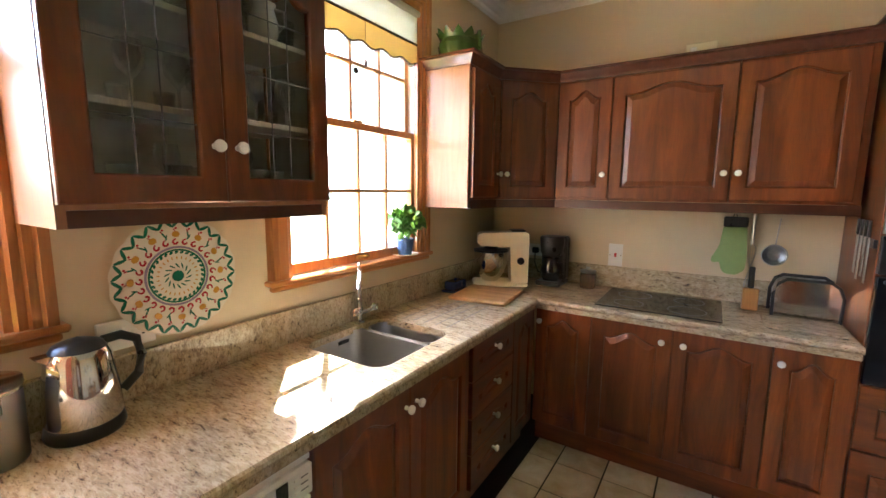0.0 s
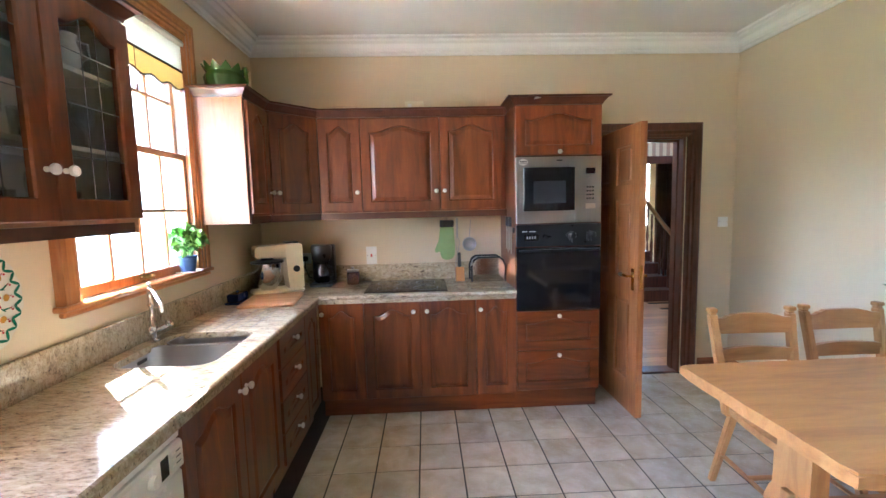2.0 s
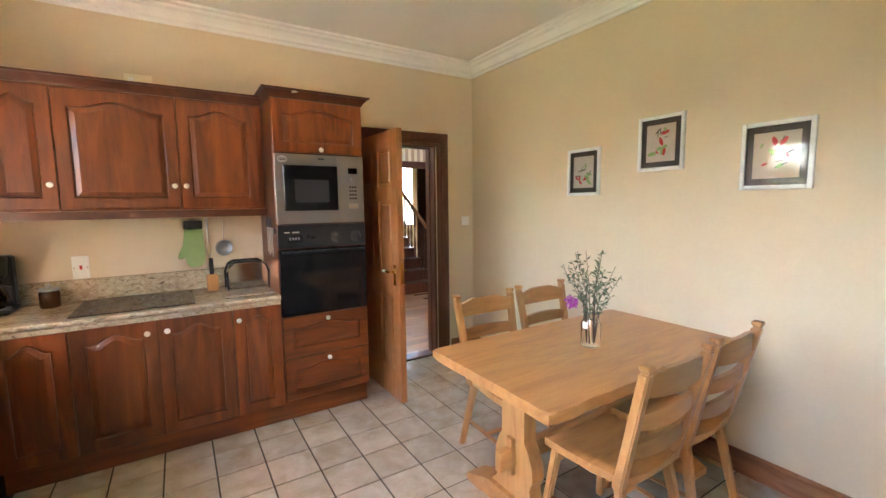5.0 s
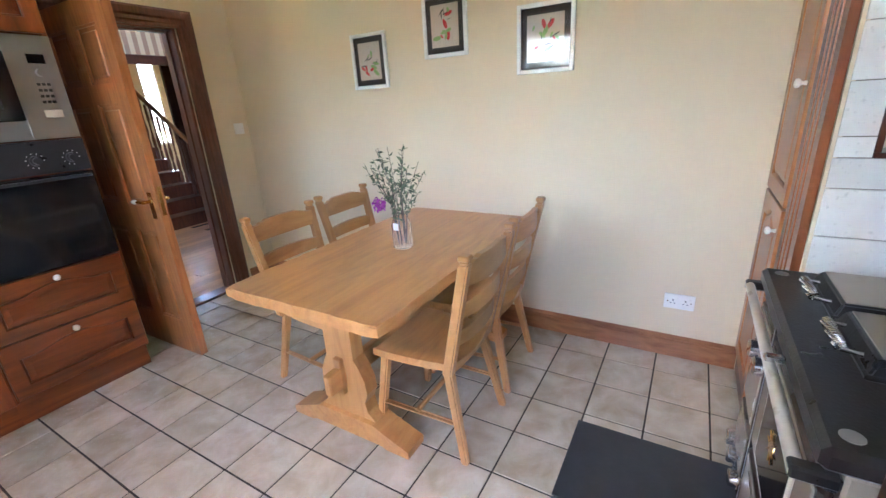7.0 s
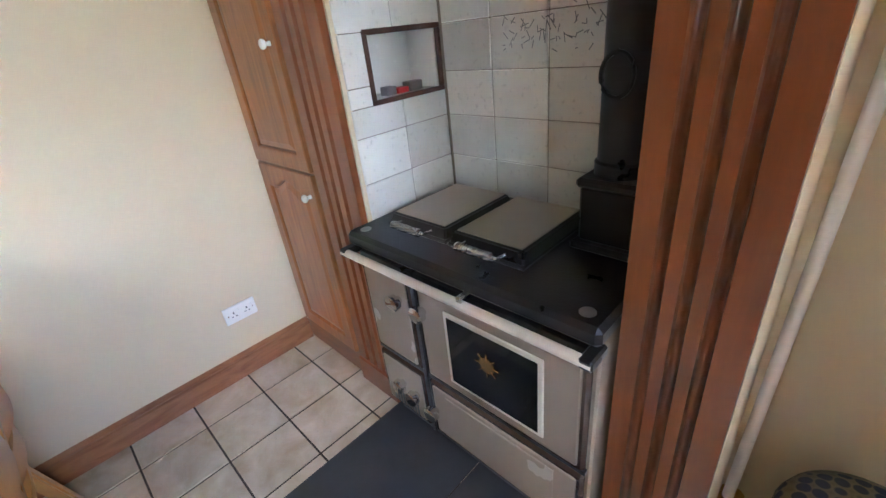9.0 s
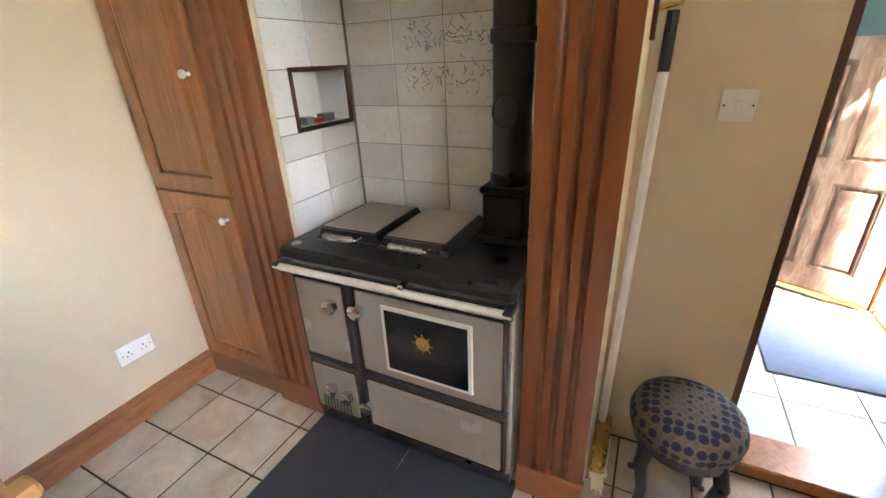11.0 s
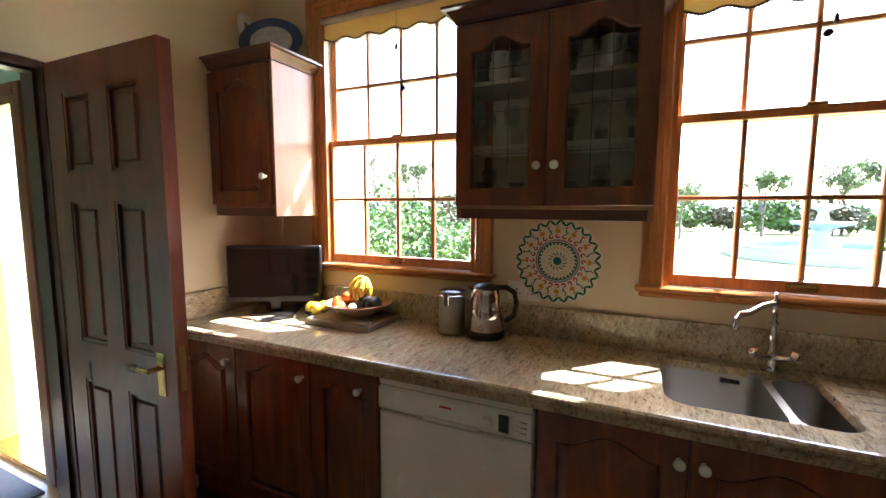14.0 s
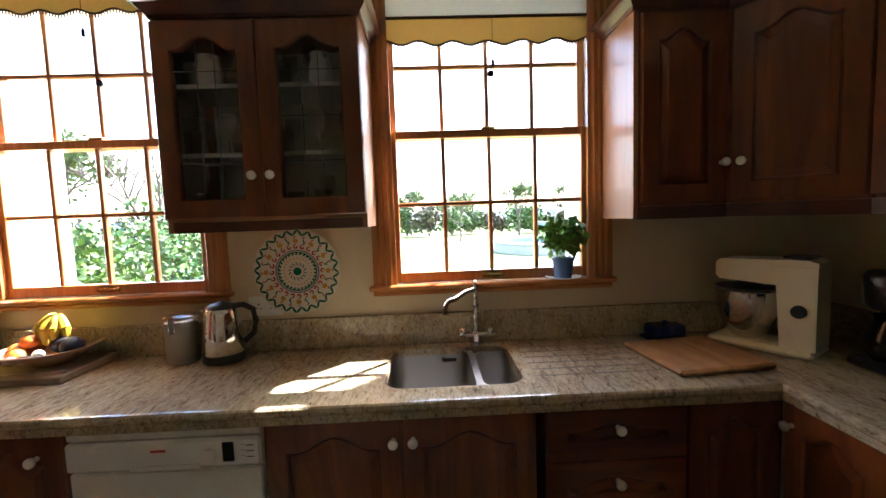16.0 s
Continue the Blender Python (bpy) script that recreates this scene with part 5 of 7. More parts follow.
# ---- dining table ----
def table():
    root = thing("dining_table", pose(2.298, 2.25, 0), "blond wood trestle dining table", "table")
    L, W = 0.725, 0.405
    bm = bmesh.new()
    rng = random.Random(2)
    n = 30
    pts = [(-L + 2 * L * i / n, -W + rng.uniform(-0.004, 0.004)) for i in range(n + 1)] + [(L + rng.uniform(-0.003, 0.003), -W + 2 * W * i / 14) for i in range(1, 14)]
    pts += [(L - 2 * L * i / n, W + rng.uniform(-0.004, 0.004)) for i in range(n + 1)] + [(-L + rng.uniform(-0.003, 0.003), W - 2 * W * i / 14) for i in range(1, 14)]
    prism(bm, pts, 0.69, 0.738, "z")
    es = [e for e in bm.edges if abs(e.verts[0].co.z - e.verts[1].co.z) < 1e-5]
    bmesh.ops.bevel(bm, geom=es, offset=0.008, segments=2, affect="EDGES")
    part("tabletop", bm, BEECH, root)
    for x in (-0.50, 0.50):
        bm = bmesh.new()
        out = []
        for y, z in ((0.075, 0.69), (0.075, 0.40), (0.10, 0.36), (0.125, 0.30), (0.13, 0.24), (0.11, 0.19), (0.12, 0.14), (0.16, 0.105)):
            out.append((y, z))
        full = out + [(-y, z) for y, z in reversed(out)]
        prism(bm, full, x - 0.035, x + 0.035, "x")
        leg = part("leg", bm, BEECH_Z, root)
        ft = prism(bmesh.new(), [(-0.34, 0.0), (-0.22, 0.0), (-0.2, 0.012), (0.2, 0.012), (0.22, 0.0), (0.34, 0.0), (0.34, 0.035), (0.16, 0.105), (-0.16, 0.105), (-0.34, 0.035)], x - 0.06, x + 0.06, "x")
        part("foot", ft, BEECH, root)
        part("bearer", boxes((x - 0.045, x + 0.045, -0.33, 0.33, 0.655, 0.6895), bev=0.006), BEECH, root)
        s = -1 if x < 0 else 1
        part("wedge", boxes((x + s * 0.037, x + s * 0.062, -0.022, 0.022, 0.22, 0.40), bev=0.004), BEECH_Z, root)
    part("stretcher", boxes((-0.63, 0.63, -0.02, 0.02, 0.255, 0.355), bev=0.006), BEECH, root)


table()


def chair():
    root = thing("dining_chair", pose(0, 0, 0), "blond wooden dining chair with ladder back and saddle seat", "chair", "chairs round the table")
    # front looks along +y
    bm = bmesh.new()
    nx, ny = 14, 12
    grid = {}
    for side in (0, 1):
        for i in range(nx + 1):
            for j in range(ny + 1):
                u, v = -1 + 2 * i / nx, -1 + 2 * j / ny
                wv = 0.20 + 0.018 * v
                x = wv * u * (1 - 0.06 * v * v)
                y = 0.20 * v * (1 - 0.05 * u * u)
                dish = -0.018 * math.cos(u * math.pi) * 0.5 * (1 - max(0, v - 0.3)) - 0.012 * max(0, v - 0.4) ** 2 * 3
                z = (0.445 + (dish - 0.004 if abs(u) < 0.98 else 0)) if side else 0.412
                grid[side, i, j] = bm.verts.new((x, y, z))
    for i in range(nx):
        for j in range(ny):
            bm.faces.new((grid[1, i, j], grid[1, i + 1, j], grid[1, i + 1, j + 1], grid[1, i, j + 1]))
            bm.faces.new((grid[0, i, j + 1], grid[0, i + 1, j + 1], grid[0, i + 1, j], grid[0, i, j]))
    for i in range(nx):
        for j in (0, ny):
            bm.faces.new((grid[0, i, j], grid[0, i + 1, j], grid[1, i + 1, j], grid[1, i, j]))
    for j in range(ny):
        for i in (0, nx):
            bm.faces.new((grid[0, i, j], grid[0, i, j + 1], grid[1, i, j + 1], grid[1, i, j]))
    part("seat", bm, BEECH, root, "dished blond wooden seat", True)

    def post(name, a, b, s, e=None):
        a, b = Vector(a), Vector(b)
        bm = bmesh.new()
        e = e or s
        vs = box(bm, -0.5, 0.5, -0.5, 0.5, 0, 1)
        for v in bm.verts:
            k = v.co.z
            h = s + (e - s) * k
            p = a.lerp(b, k)
            v.co = Vector((p.x + v.co.x * h, p.y + v.co.y * h, p.z))
        bmesh.ops.bevel(bm, geom=[ed for ed in bm.edges], offset=0.006, segments=2, affect="EDGES")
        return part(name, bm, BEECH_Z, root)
    for s in (-1, 1):
        post("leg", (s * 0.205, 0.20, 0.0), (s * 0.16, 0.15, 0.425), 0.032, 0.04)
        post("leg", (s * 0.20, -0.235, 0.0), (s * 0.155, -0.15, 0.425), 0.032, 0.04)
        p = post("back_post", (s * 0.178, -0.165, 0.40), (s * 0.205, -0.275, 0.90), 0.042, 0.04)
        bm = boxes((s * 0.205 - 0.021, s * 0.205 + 0.021, -0.297, -0.254, 0.908, 0.93), (s * 0.205 - 0.017, s * 0.205 + 0.017, -0.293, -0.259, 0.898, 0.91), bev=0.005)
        part("finial", bm, BEECH_Z, p)
        post("stretcher", (s * 0.182, -0.185, 0.17), (s * 0.188, 0.18, 0.17), 0.024)
        bpy.context.view_layer.update()
    for z, hgt, yb in ((0.80, 0.08, -0.252), (0.665, 0.058, -0.223), (0.54, 0.055, -0.195)):
        bm = bmesh.new()
        n = 20
        rows = []
        for i in range(n + 1):
            u = -1 + 2 * i / n
            x = 0.19 * u
            y = yb - 0.028 * (1 - u * u)
            rise = 0.018 * (1 if abs(u) < 0.55 else (0.0 if abs(u) > 0.75 else 0.5)) if z > 0.7 else 0.006 * (1 - u * u)
            dip = 0.008 * (1 - u * u)
            rows.append([bm.verts.new(p) for p in ((x, y - 0.011, z - dip), (x, y + 0.011, z - dip), (x, y + 0.009, z + hgt + rise), (x, y - 0.013, z + hgt + rise))])
        for a, b in zip(rows, rows[1:]):
            for k in range(4):
                bm.faces.new((a[k], a[(k + 1) % 4], b[(k + 1) % 4], b[k]))
        bm.faces.new(rows[0])
        bm.faces.new(rows[-1][::-1])
        part("back_slat", bm, BEECH, root)
    tubes = tube(bmesh.new(), [(-0.185, 0.0, 0.17), (0.185, 0.0, 0.17)], 0.012, 8)
    part("cross_stretcher", tubes, BEECH, root)
    return root


ch = chair()
ch.matrix_basis = pose(2.03, 1.92, 0, 0, 0, 0)
copy_thing(ch, pose(2.52, 1.94, 0, 0, 0, 2))
copy_thing(ch, pose(2.10, 2.64, 0, 0, 0, 178))
copy_thing(ch, pose(2.62, 2.66, 0, 0, 0, 180))

# ---- floor tiles ----
FLOOR = bpy.data.objects["floor"]
ft_me = mesh_of("floor_tile", boxes((-0.1207, 0.1207, -0.123, 0.123, -0.006, 0.0), bev=0.002), FLOOR_TILE)
PX, PY, P, Q = 0.345 + 0.1247, 3.602 - 0.12675, 0.2494, 0.2535


def clipped_tile(x0, x1, y0, y1):
    return mesh_of("floor_tile", boxes((x0 + 0.0038, x1 - 0.0038, y0 + 0.0038, y1 - 0.0038, -0.006, 0.0), bev=0.0015), FLOOR_TILE)


for i in range(-6, 12):
    for j in range(-13, 6):
        x, y = PX + P * i, PY + Q * j
        x0, x1, y0, y1 = max(x - P / 2, -0.32), min(x + P / 2, XE), max(y - Q / 2, YS + 0.005), min(y + Q / 2, 4.29)
        if x1 - x0 < 0.03 or y1 - y0 < 0.03:
            continue
        if (x < 1.6 and y0 > 3.80) or (x0 > 1.41 and x1 < 2.28 and y1 < 1.33 and y0 > 0.75):
            continue
        if x0 > 1.2 and y1 < 0.70:
            continue
        if x1 - x0 > P - 1e-3 and y1 - y0 > Q - 1e-3:
            t = part("floor_tile", ft_me, FLOOR_TILE, FLOOR)
            t.matrix_basis = pose(x, y, 0)
        else:
            part("floor_tile", clipped_tile(x0, x1, y0, y1), FLOOR_TILE, FLOOR)


# ---- porch beyond the back door ----
structure("porch_floor", boxes((-0.13, 1.6, -2.2, YS - 0.185, -0.12, -0.006)), GROUT_W, "pale tiled porch floor", "floor")
PF = bpy.data.objects["porch_floor"]
pt_me = mesh_of("porch_tile", boxes((-0.148, 0.148, -0.148, 0.148, -0.006, 0.0), bev=0.002), PORCH_TILE)
for i in range(6):
    for j in range(8):
        t = part("porch_tile", pt_me, PORCH_TILE, PF)
        t.matrix_basis = pose(0.025 + 0.3 * i, -0.02 - 0.3 * j, 0)
structure("porch_wall_west", wall_grid([-2.2, -1.19, -0.40, YS - 0.185], [0, 2.0, 2.42], [(-1.19, -0.40, 0, 2.0)], -0.33, -0.13, "x"), GREEN_WALL, "pale green porch wall", "wall")
structure("porch_wall_south", boxes((-0.33, 1.75, -2.35, -2.2, 0, 2.42)), GREEN_WALL, "pale green porch end wall", "wall")
structure("porch_wall_east", boxes((1.6, 1.75, -2.2, YS - 0.185, 0, 2.42)), GREEN_WALL, "pale green porch side wall", "wall")
structure("porch_wall_north", boxes((0.78, 1.6, YS - 0.192, YS - 0.182, 0, 2.42), (-0.33, 0.045, YS - 0.192, YS - 0.182, 0, 2.42), (0.045, 0.78, YS - 0.192, YS - 0.182, 2.005, 2.42)), GREEN_WALL, "pale green wall beside the kitchen door", "wall")
structure("porch_ceiling", boxes((-0.33, 1.75, -2.35, YS - 0.182, 2.42, 2.5)), CEIL, "porch ceiling", "ceiling")
ef = new("door_frame_outer")
tagged(ef, "varnished frame of the outer doorway", "door frame", "", "structure")
part("jamb", boxes((-0.27, -0.11, -1.19, -1.15, 0, 2.0), bev=0.003), DOOR_HONEY, ef)
part("jamb", boxes((-0.27, -0.11, -0.44, -0.40, 0, 2.0), bev=0.003), DOOR_HONEY, ef)
part("head", boxes((-0.27, -0.11, -1.15, -0.44, 1.96, 2.0), bev=0.003), DOOR_HONEY, ef)
part("architrave", boxes((-0.129, -0.108, -0.40, -0.34, 0, 2.06), (-0.129, -0.108, -1.25, -1.19, 0, 2.06), (-0.129, -0.105, -1.19, -0.40, 2.0, 2.06), bev=0.006), DOOR_RED, ef, "moulded dark architrave")
part("threshold", boxes((-0.33, -0.12, -1.15, -0.44, -0.01, 0.03), bev=0.004), BRASS, ef)
part("hinge", boxes((-0.118, -0.10, -1.17, -1.14, 1.68, 1.78)), BRASS, ef)
part("hinge", boxes((-0.118, -0.10, -1.17, -1.14, 1.0, 1.1)), BRASS, ef)
structure("porch_skirting", boxes((-0.129, -0.112, -0.339, YS - 0.195, 0, 0.11), bev=0.003), DOOR_RED, "dark wooden skirting", "skirting")
da = math.degrees(math.atan2(-0.27, 0.574))
w5 = 0.70
od = panel_door("door_3", pose(-0.095, -1.16, 0.02, 0, 0, da), w5, 1.93, OLD_DOOR, "weathered wooden outer door with glass pane, open", [(0.10, 0.32, 0.16, 0.68), (0.38, 0.60, 0.16, 0.68), (0.10, 0.32, 0.80, 1.32), (0.38, 0.60, 0.80, 1.32), (0.08, 0.62, 1.42, 1.83)])
part("glass_pane", boxes((0.08, 0.62, 0.010, 0.014, 1.42, 1.83)), BLACK_GLOSS, od, "dark wired glass pane")
part("glass_pane", boxes((0.08, 0.62, 0.0195, 0.0215, 1.42, 1.83)), plain("frosted_glass", (0.05, 0.068, 0.072), 0.2, var=0.25), od)
part("weather_bar", boxes((0.0, w5, 0.02, 0.05, 0.0, 0.03), bev=0.004), BRASS, od)
single("door_mat", boxes((-0.07, 0.50, -1.12, -0.35, 0.0, 0.012), bev=0.004), MAT_GREY, pose(0, 0, 0), "grey ribbed door mat on the porch tiles", "mat")
mb = thing("meter_box", pose(0.005, -2.2, 2.02), "white meter box on the porch wall", "meter box")
part("case", boxes((-0.13, 0.13, 0, 0.09, 0, 0.38), bev=0.006), PLASTIC_W, mb)
for k in range(3):
    part("meter", boxes((-0.06, 0.06, 0.09, 0.10, 0.04 + 0.11 * k, 0.12 + 0.11 * k), bev=0.003), CREAM, mb)


def wall_plate(name, m, w, h, label, cat, rockers=1, red=False, sockets=0):
    """A plate whose front looks along -y, centred on the origin."""
    root = thing(name, m, label, cat)
    part("plate", boxes((-w / 2, w / 2, -0.009, 0, -h / 2, h / 2), bev=0.003), PLASTIC_W, root)
    for k in range(rockers):
        x = (k - (rockers - 1) / 2) * 0.025
        part("rocker", boxes((x - 0.007, x + 0.007, -0.0125, -0.008, -0.013, 0.013), bev=0.002), RED if red else PLASTIC_W, root)
    for k in range(sockets):
        x = (k - (sockets - 1) / 2) * 0.06
        part("socket_holes", boxes((x - 0.003, x + 0.003, -0.0098, -0.0085, 0.003, 0.012), (x - 0.013, x - 0.006, -0.0098, -0.0085, -0.012, -0.008), (x + 0.006, x + 0.013, -0.0098, -0.0085, -0.012, -0.008)), BLACK, root)
        part("rocker", boxes((x + 0.016, x + 0.025, -0.0125, -0.008, 0.008, 0.024), bev=0.002), PLASTIC_W, root)
    for s in (-1, 1):
        part("screw", lathe(bmesh.new(), [(0.003, 0), (0.003, 0.001)], 8, pose(s * w * 0.38, -0.009, 0, 90, 0, 0)), BRASS, root)
    return root


wall_plate("light_switch", pose(2.94, YN, 1.31), 0.086, 0.086, "white double light switch beside the hall door", "switch", 2)
wall_plate("light_switch", pose(0.953, YS, 1.274, 0, 0, 180), 0.086, 0.086, "white light switch on the tan wall", "switch", 1)
wall_plate("light_switch", pose(-0.13, -0.25, 1.28, 0, 0, 90), 0.07, 0.086, "white light switch on the green wall", "switch", 1)
wall_plate("cooker_switch", pose(-0.035, YN, 1.11), 0.086, 0.146, "white cooker switch with red rocker", "switch", 1, True)
wall_plate("wall_socket", pose(-0.60, YN, 1.10), 0.146, 0.086, "white wall socket with a black plug", "socket", 0, False, 2)
wall_plate("wall_socket", pose(XE, 0.99, 0.332, 0, 0, -90), 0.146, 0.086, "white double socket above the skirting", "socket", 0, False, 2)
wall_plate("wall_socket", pose(XW, 1.90, 1.095, 0, 0, 90), 0.146, 0.086, "white double socket behind the kettle", "socket", 0, False, 2)
wall_plate("wall_socket", pose(XW, 0.66, 1.09, 0, 0, 90), 0.146, 0.086, "white double socket under the window", "socket", 0, False, 2)
bm = boxes((-0.022, 0.022, -0.03, 0, -0.02, 0.02), bev=0.005)
tube(bm, [(0, -0.02, -0.02), (0.002, -0.03, -0.08), (0.03, -0.03, -0.15), (0.1, -0.03, -0.175)], 0.004, 6)
single("plug", bm, BLACK, pose(-0.57, YN - 0.01, 1.10), "black plug with hanging flex", "plug")
single("wall_hook", tube(bmesh.new(), [(0, 0, 0), (0, 0.02, 0), (0, 0.03, -0.02), (0, 0.02, -0.03), (0, 0.018, -0.012)], 0.003, 6), BRASS, pose(0.99, YS, 1.905), "small hook in the tan wall", "hook")

# ---- hall beyond the other door ----
structure("hall_floor", boxes((-0.8, 6.6, YN + 0.14, 11, -0.12, -0.004)), GROUT, "oak boarded hall floor", "floor")
HF = bpy.data.objects["hall_floor"]
pl_me = mesh_of("plank", boxes((-0.69, 0.69, -0.054, 0.054, -0.004, 0.004), bev=0.001), OAK_FLOOR)
for j in range(24):
    for i in range(2):
        t = part("plank", pl_me, OAK_FLOOR, HF)
        t.matrix_basis = pose(1.95 + 1.382 * i + 0.35 * (j % 3) - 0.35, YN + 0.20 + 0.11 * j, 0)
structure("hall_wall_west", boxes((-0.95, -0.8, YN + 0.15, 11, 0, 3.4)), WALL, "plain hall wall", "wall")
structure("hall_wall_east", boxes((6.6, 6.75, YN + 0.15, 11, 0, 3.4)), WALL, "plain hall wall", "wall")
structure("hall_wall_south", boxes((XE + 0.16, 6.6, YN + 0.15, YN + 0.25, 0, 3.4)), WALL, "plain hall wall", "wall")
structure("hall_wall_north", wall_grid([-0.8, 5.62, 5.95, 6.6], [0, 0.9, 3.0, 3.4], [(5.62, 5.95, 0.9, 3.0)], 11, 11.15, "y"), WALL, "cream hall wall with window", "wall")
structure("hall_ceiling", boxes((-0.95, 6.75, YN + 0.142, 11.15, 3.4, 3.5)), CEIL, "hall ceiling", "ceiling")
structure("hall_arch", wall_grid([-0.8, 1.6, 5.2, 6.6], [0, 2.06, 3.4], [(1.6, 5.2, 0, 2.06)], 6.4, 6.52, "y"), STRIPES, "striped wallpaper above an inner opening", "wall")
structure("hall_trim", boxes((1.55, 5.25, 6.37, 6.398, 2.0, 2.1), (5.14, 5.25, 6.37, 6.398, 0, 2.0), bev=0.005), TRIM_DARK, "dark trim of the inner opening", "trim")
structure("hall_partition", boxes((5.42, 6.6, 9.75, 9.82, 0, 3.4), (5.40, 5.47, 9.72, 9.748, 0, 3.4), (5.62, 6.3, 9.735, 9.749, 0.3, 1.3), (5.62, 6.3, 9.735, 9.749, 1.5, 2.9)), TRIM_DARK, "dark panelled partition beyond the stairs", "partition")
hw = new("window_3")
tagged(hw, "tall white-barred hall window", "window", "", "structure")
part("frame", boxes((5.62, 5.65, 11.02, 11.08, 0.9, 3.0), (5.92, 5.95, 11.02, 11.08, 0.9, 3.0), (5.65, 5.92, 11.02, 11.08, 0.9, 0.94), (5.65, 5.92, 11.02, 11.08, 2.96, 3.0), (5.65, 5.92, 11.03, 11.06, 1.9, 1.93)), PLASTER, hw)
st = thing("staircase", pose(3.15, 6.9, 0), "dark wooden staircase with turned balusters", "staircase")
for k in range(11):
    part("step", boxes((0.0, 1.05, 0.25 * k, 0.25 * k + 0.27, 0.0 if k == 0 else 0.17 * k - 0.02, 0.17 * (k + 1)), bev=0.008), TRIM_DARK, st)
bal = mesh_of("baluster", lathe(bmesh.new(), [(0.018, 0), (0.018, 0.12), (0.010, 0.14), (0.02, 0.2), (0.024, 0.28), (0.012, 0.4), (0.012, 0.55), (0.02, 0.6), (0.018, 0.62), (0.018, 0.8)], 10), TRIM_DARK, True)
for k in range(11):
    for q in (0.06, 0.18):
        b = part("baluster", bal, TRIM_DARK, st)
        b.matrix_basis = pose(0.98, 0.25 * k + q, 0.17 * (k + 1) - 0.01)
part("handrail", tube(bmesh.new(), [(1.02, -0.15, 0.98), (0.99, -0.02, 0.97), (0.98, 0.1, 1.0), (0.98, 0.35, 1.15), (0.98, 2.8, 2.82)], 0.032, 10), DOOR_HONEY, st, "honey-coloured handrail", True)
part("newel_post", lathe(bmesh.new(), [(0.05, 0), (0.05, 0.2), (0.03, 0.24), (0.045, 0.5), (0.028, 0.75), (0.04, 0.8), (0.04, 0.96)], 16, pose(1.02, -0.08, 0)), TRIM_DARK, st, smooth=True)

# ---- pictures ----
def picture(y0, y1, z0, z1, seed, label):
    root = thing("picture", pose(XE, (y0 + y1) / 2, (z0 + z1) / 2, 0, 0, -90), label, "picture", "pictures over the table")
    w, h = (y1 - y0) / 2, (z1 - z0) / 2
    f = 0.022
    part("frame", boxes((-w, -w + f, -0.022, 0, -h, h), (w - f, w, -0.022, 0, -h, h), (-w + f, w - f, -0.022, 0, -h, -h + f), (-w + f, w - f, -0.022, 0, h - f, h), bev=0.003), WHITE, root, "white painted frame")
    part("mount", boxes((-w + f, w - f, -0.010, -0.002, -h + f, h - f)), MOUNT, root)
    part("paper", boxes((-w + 0.055, w - 0.055, -0.0125, -0.0105, -h + 0.055, h - 0.055)), PAPER, root)
    rng = random.Random(seed)
    for mat, nm, k in ((GREEN_CLOTH, "leaf_shapes", 6), (RED, "flower_shapes", 4), (BLACK, "stem_lines", 5)):
        bm = bmesh.new()
        for i in range(k):
            a, l = rng.uniform(0, 180), rng.uniform(0.025, 0.06)
            lathe(bm, [(l / 2, 0), (0, 0.0006)], 10, pose(rng.uniform(-w, w) * 0.42, -0.0126, rng.uniform(-h, h) * 0.45, 90, a, 0) @ Matrix.Diagonal((1, 0.12 if nm == "stem_lines" else 0.42, 1, 1)), cap=False)
        part(nm, bm, mat, root)
    g = part("glass", sheet("y", -0.015, -w + f, w - f, -h + f, h - f), PANE, root)
    g.visible_shadow = False


picture(2.775, 3.06, 1.53, 1.865, 1, "small white-framed flower print with dark mount")
picture(2.20, 2.49, 1.668, 2.0, 2, "white-framed botanical print with dark mount")
picture(1.60, 1.905, 1.535, 1.87, 3, "larger white-framed flower picture behind reflecting glass")

# ---- broom and stool ----
br = thing("broom", pose(1.165, 0.43, 0.005, 0, 0, 0), "white-handled broom hanging beside the range", "broom")
part("handle", tube(bmesh.new(), [(0.0, 0.0, 0.16), (-0.02, -0.02, 1.40)], 0.0135, 12), PLASTIC_W, br, "white ribbed handle", True)
part("grip", tube(bmesh.new(), [(-0.02, -0.02, 1.36), (-0.022, -0.022, 1.50)], 0.015, 12), BLACK, br)
part("head", boxes((-0.035, 0.02, -0.05, 0.20, 0.10, 0.16), bev=0.012), BRASS, br)
rng = random.Random(8)
bm = bmesh.new()
for k in range(260):
    x, y = rng.uniform(-0.03, 0.012), rng.uniform(-0.045, 0.19)
    tube(bm, [(x, y, 0.10), (x + rng.uniform(-0.02, 0.0), y + rng.uniform(-0.01, 0.01), rng.uniform(0.0, 0.02))], 0.0018, 3)
part("bristles", bm, CREAM, br)
hk = thing("broom_hook", pose(1.189, 0.41, 1.50), "brass hook plate holding the broom", "hook")
part("plate", boxes((-0.012, 0, -0.03, 0.03, -0.06, 0.08), bev=0.002), MAHOG_Y, hk)
part("prong", tube(bmesh.new(), [(-0.01, 0.02, 0.01), (-0.06, 0.02, 0.02), (-0.085, 0.02, 0.06)], 0.005, 8), BRASS, hk)
part("prong", tube(bmesh.new(), [(-0.01, -0.02, 0.01), (-0.06, -0.02, 0.02), (-0.085, -0.02, 0.06)], 0.005, 8), BRASS, hk)

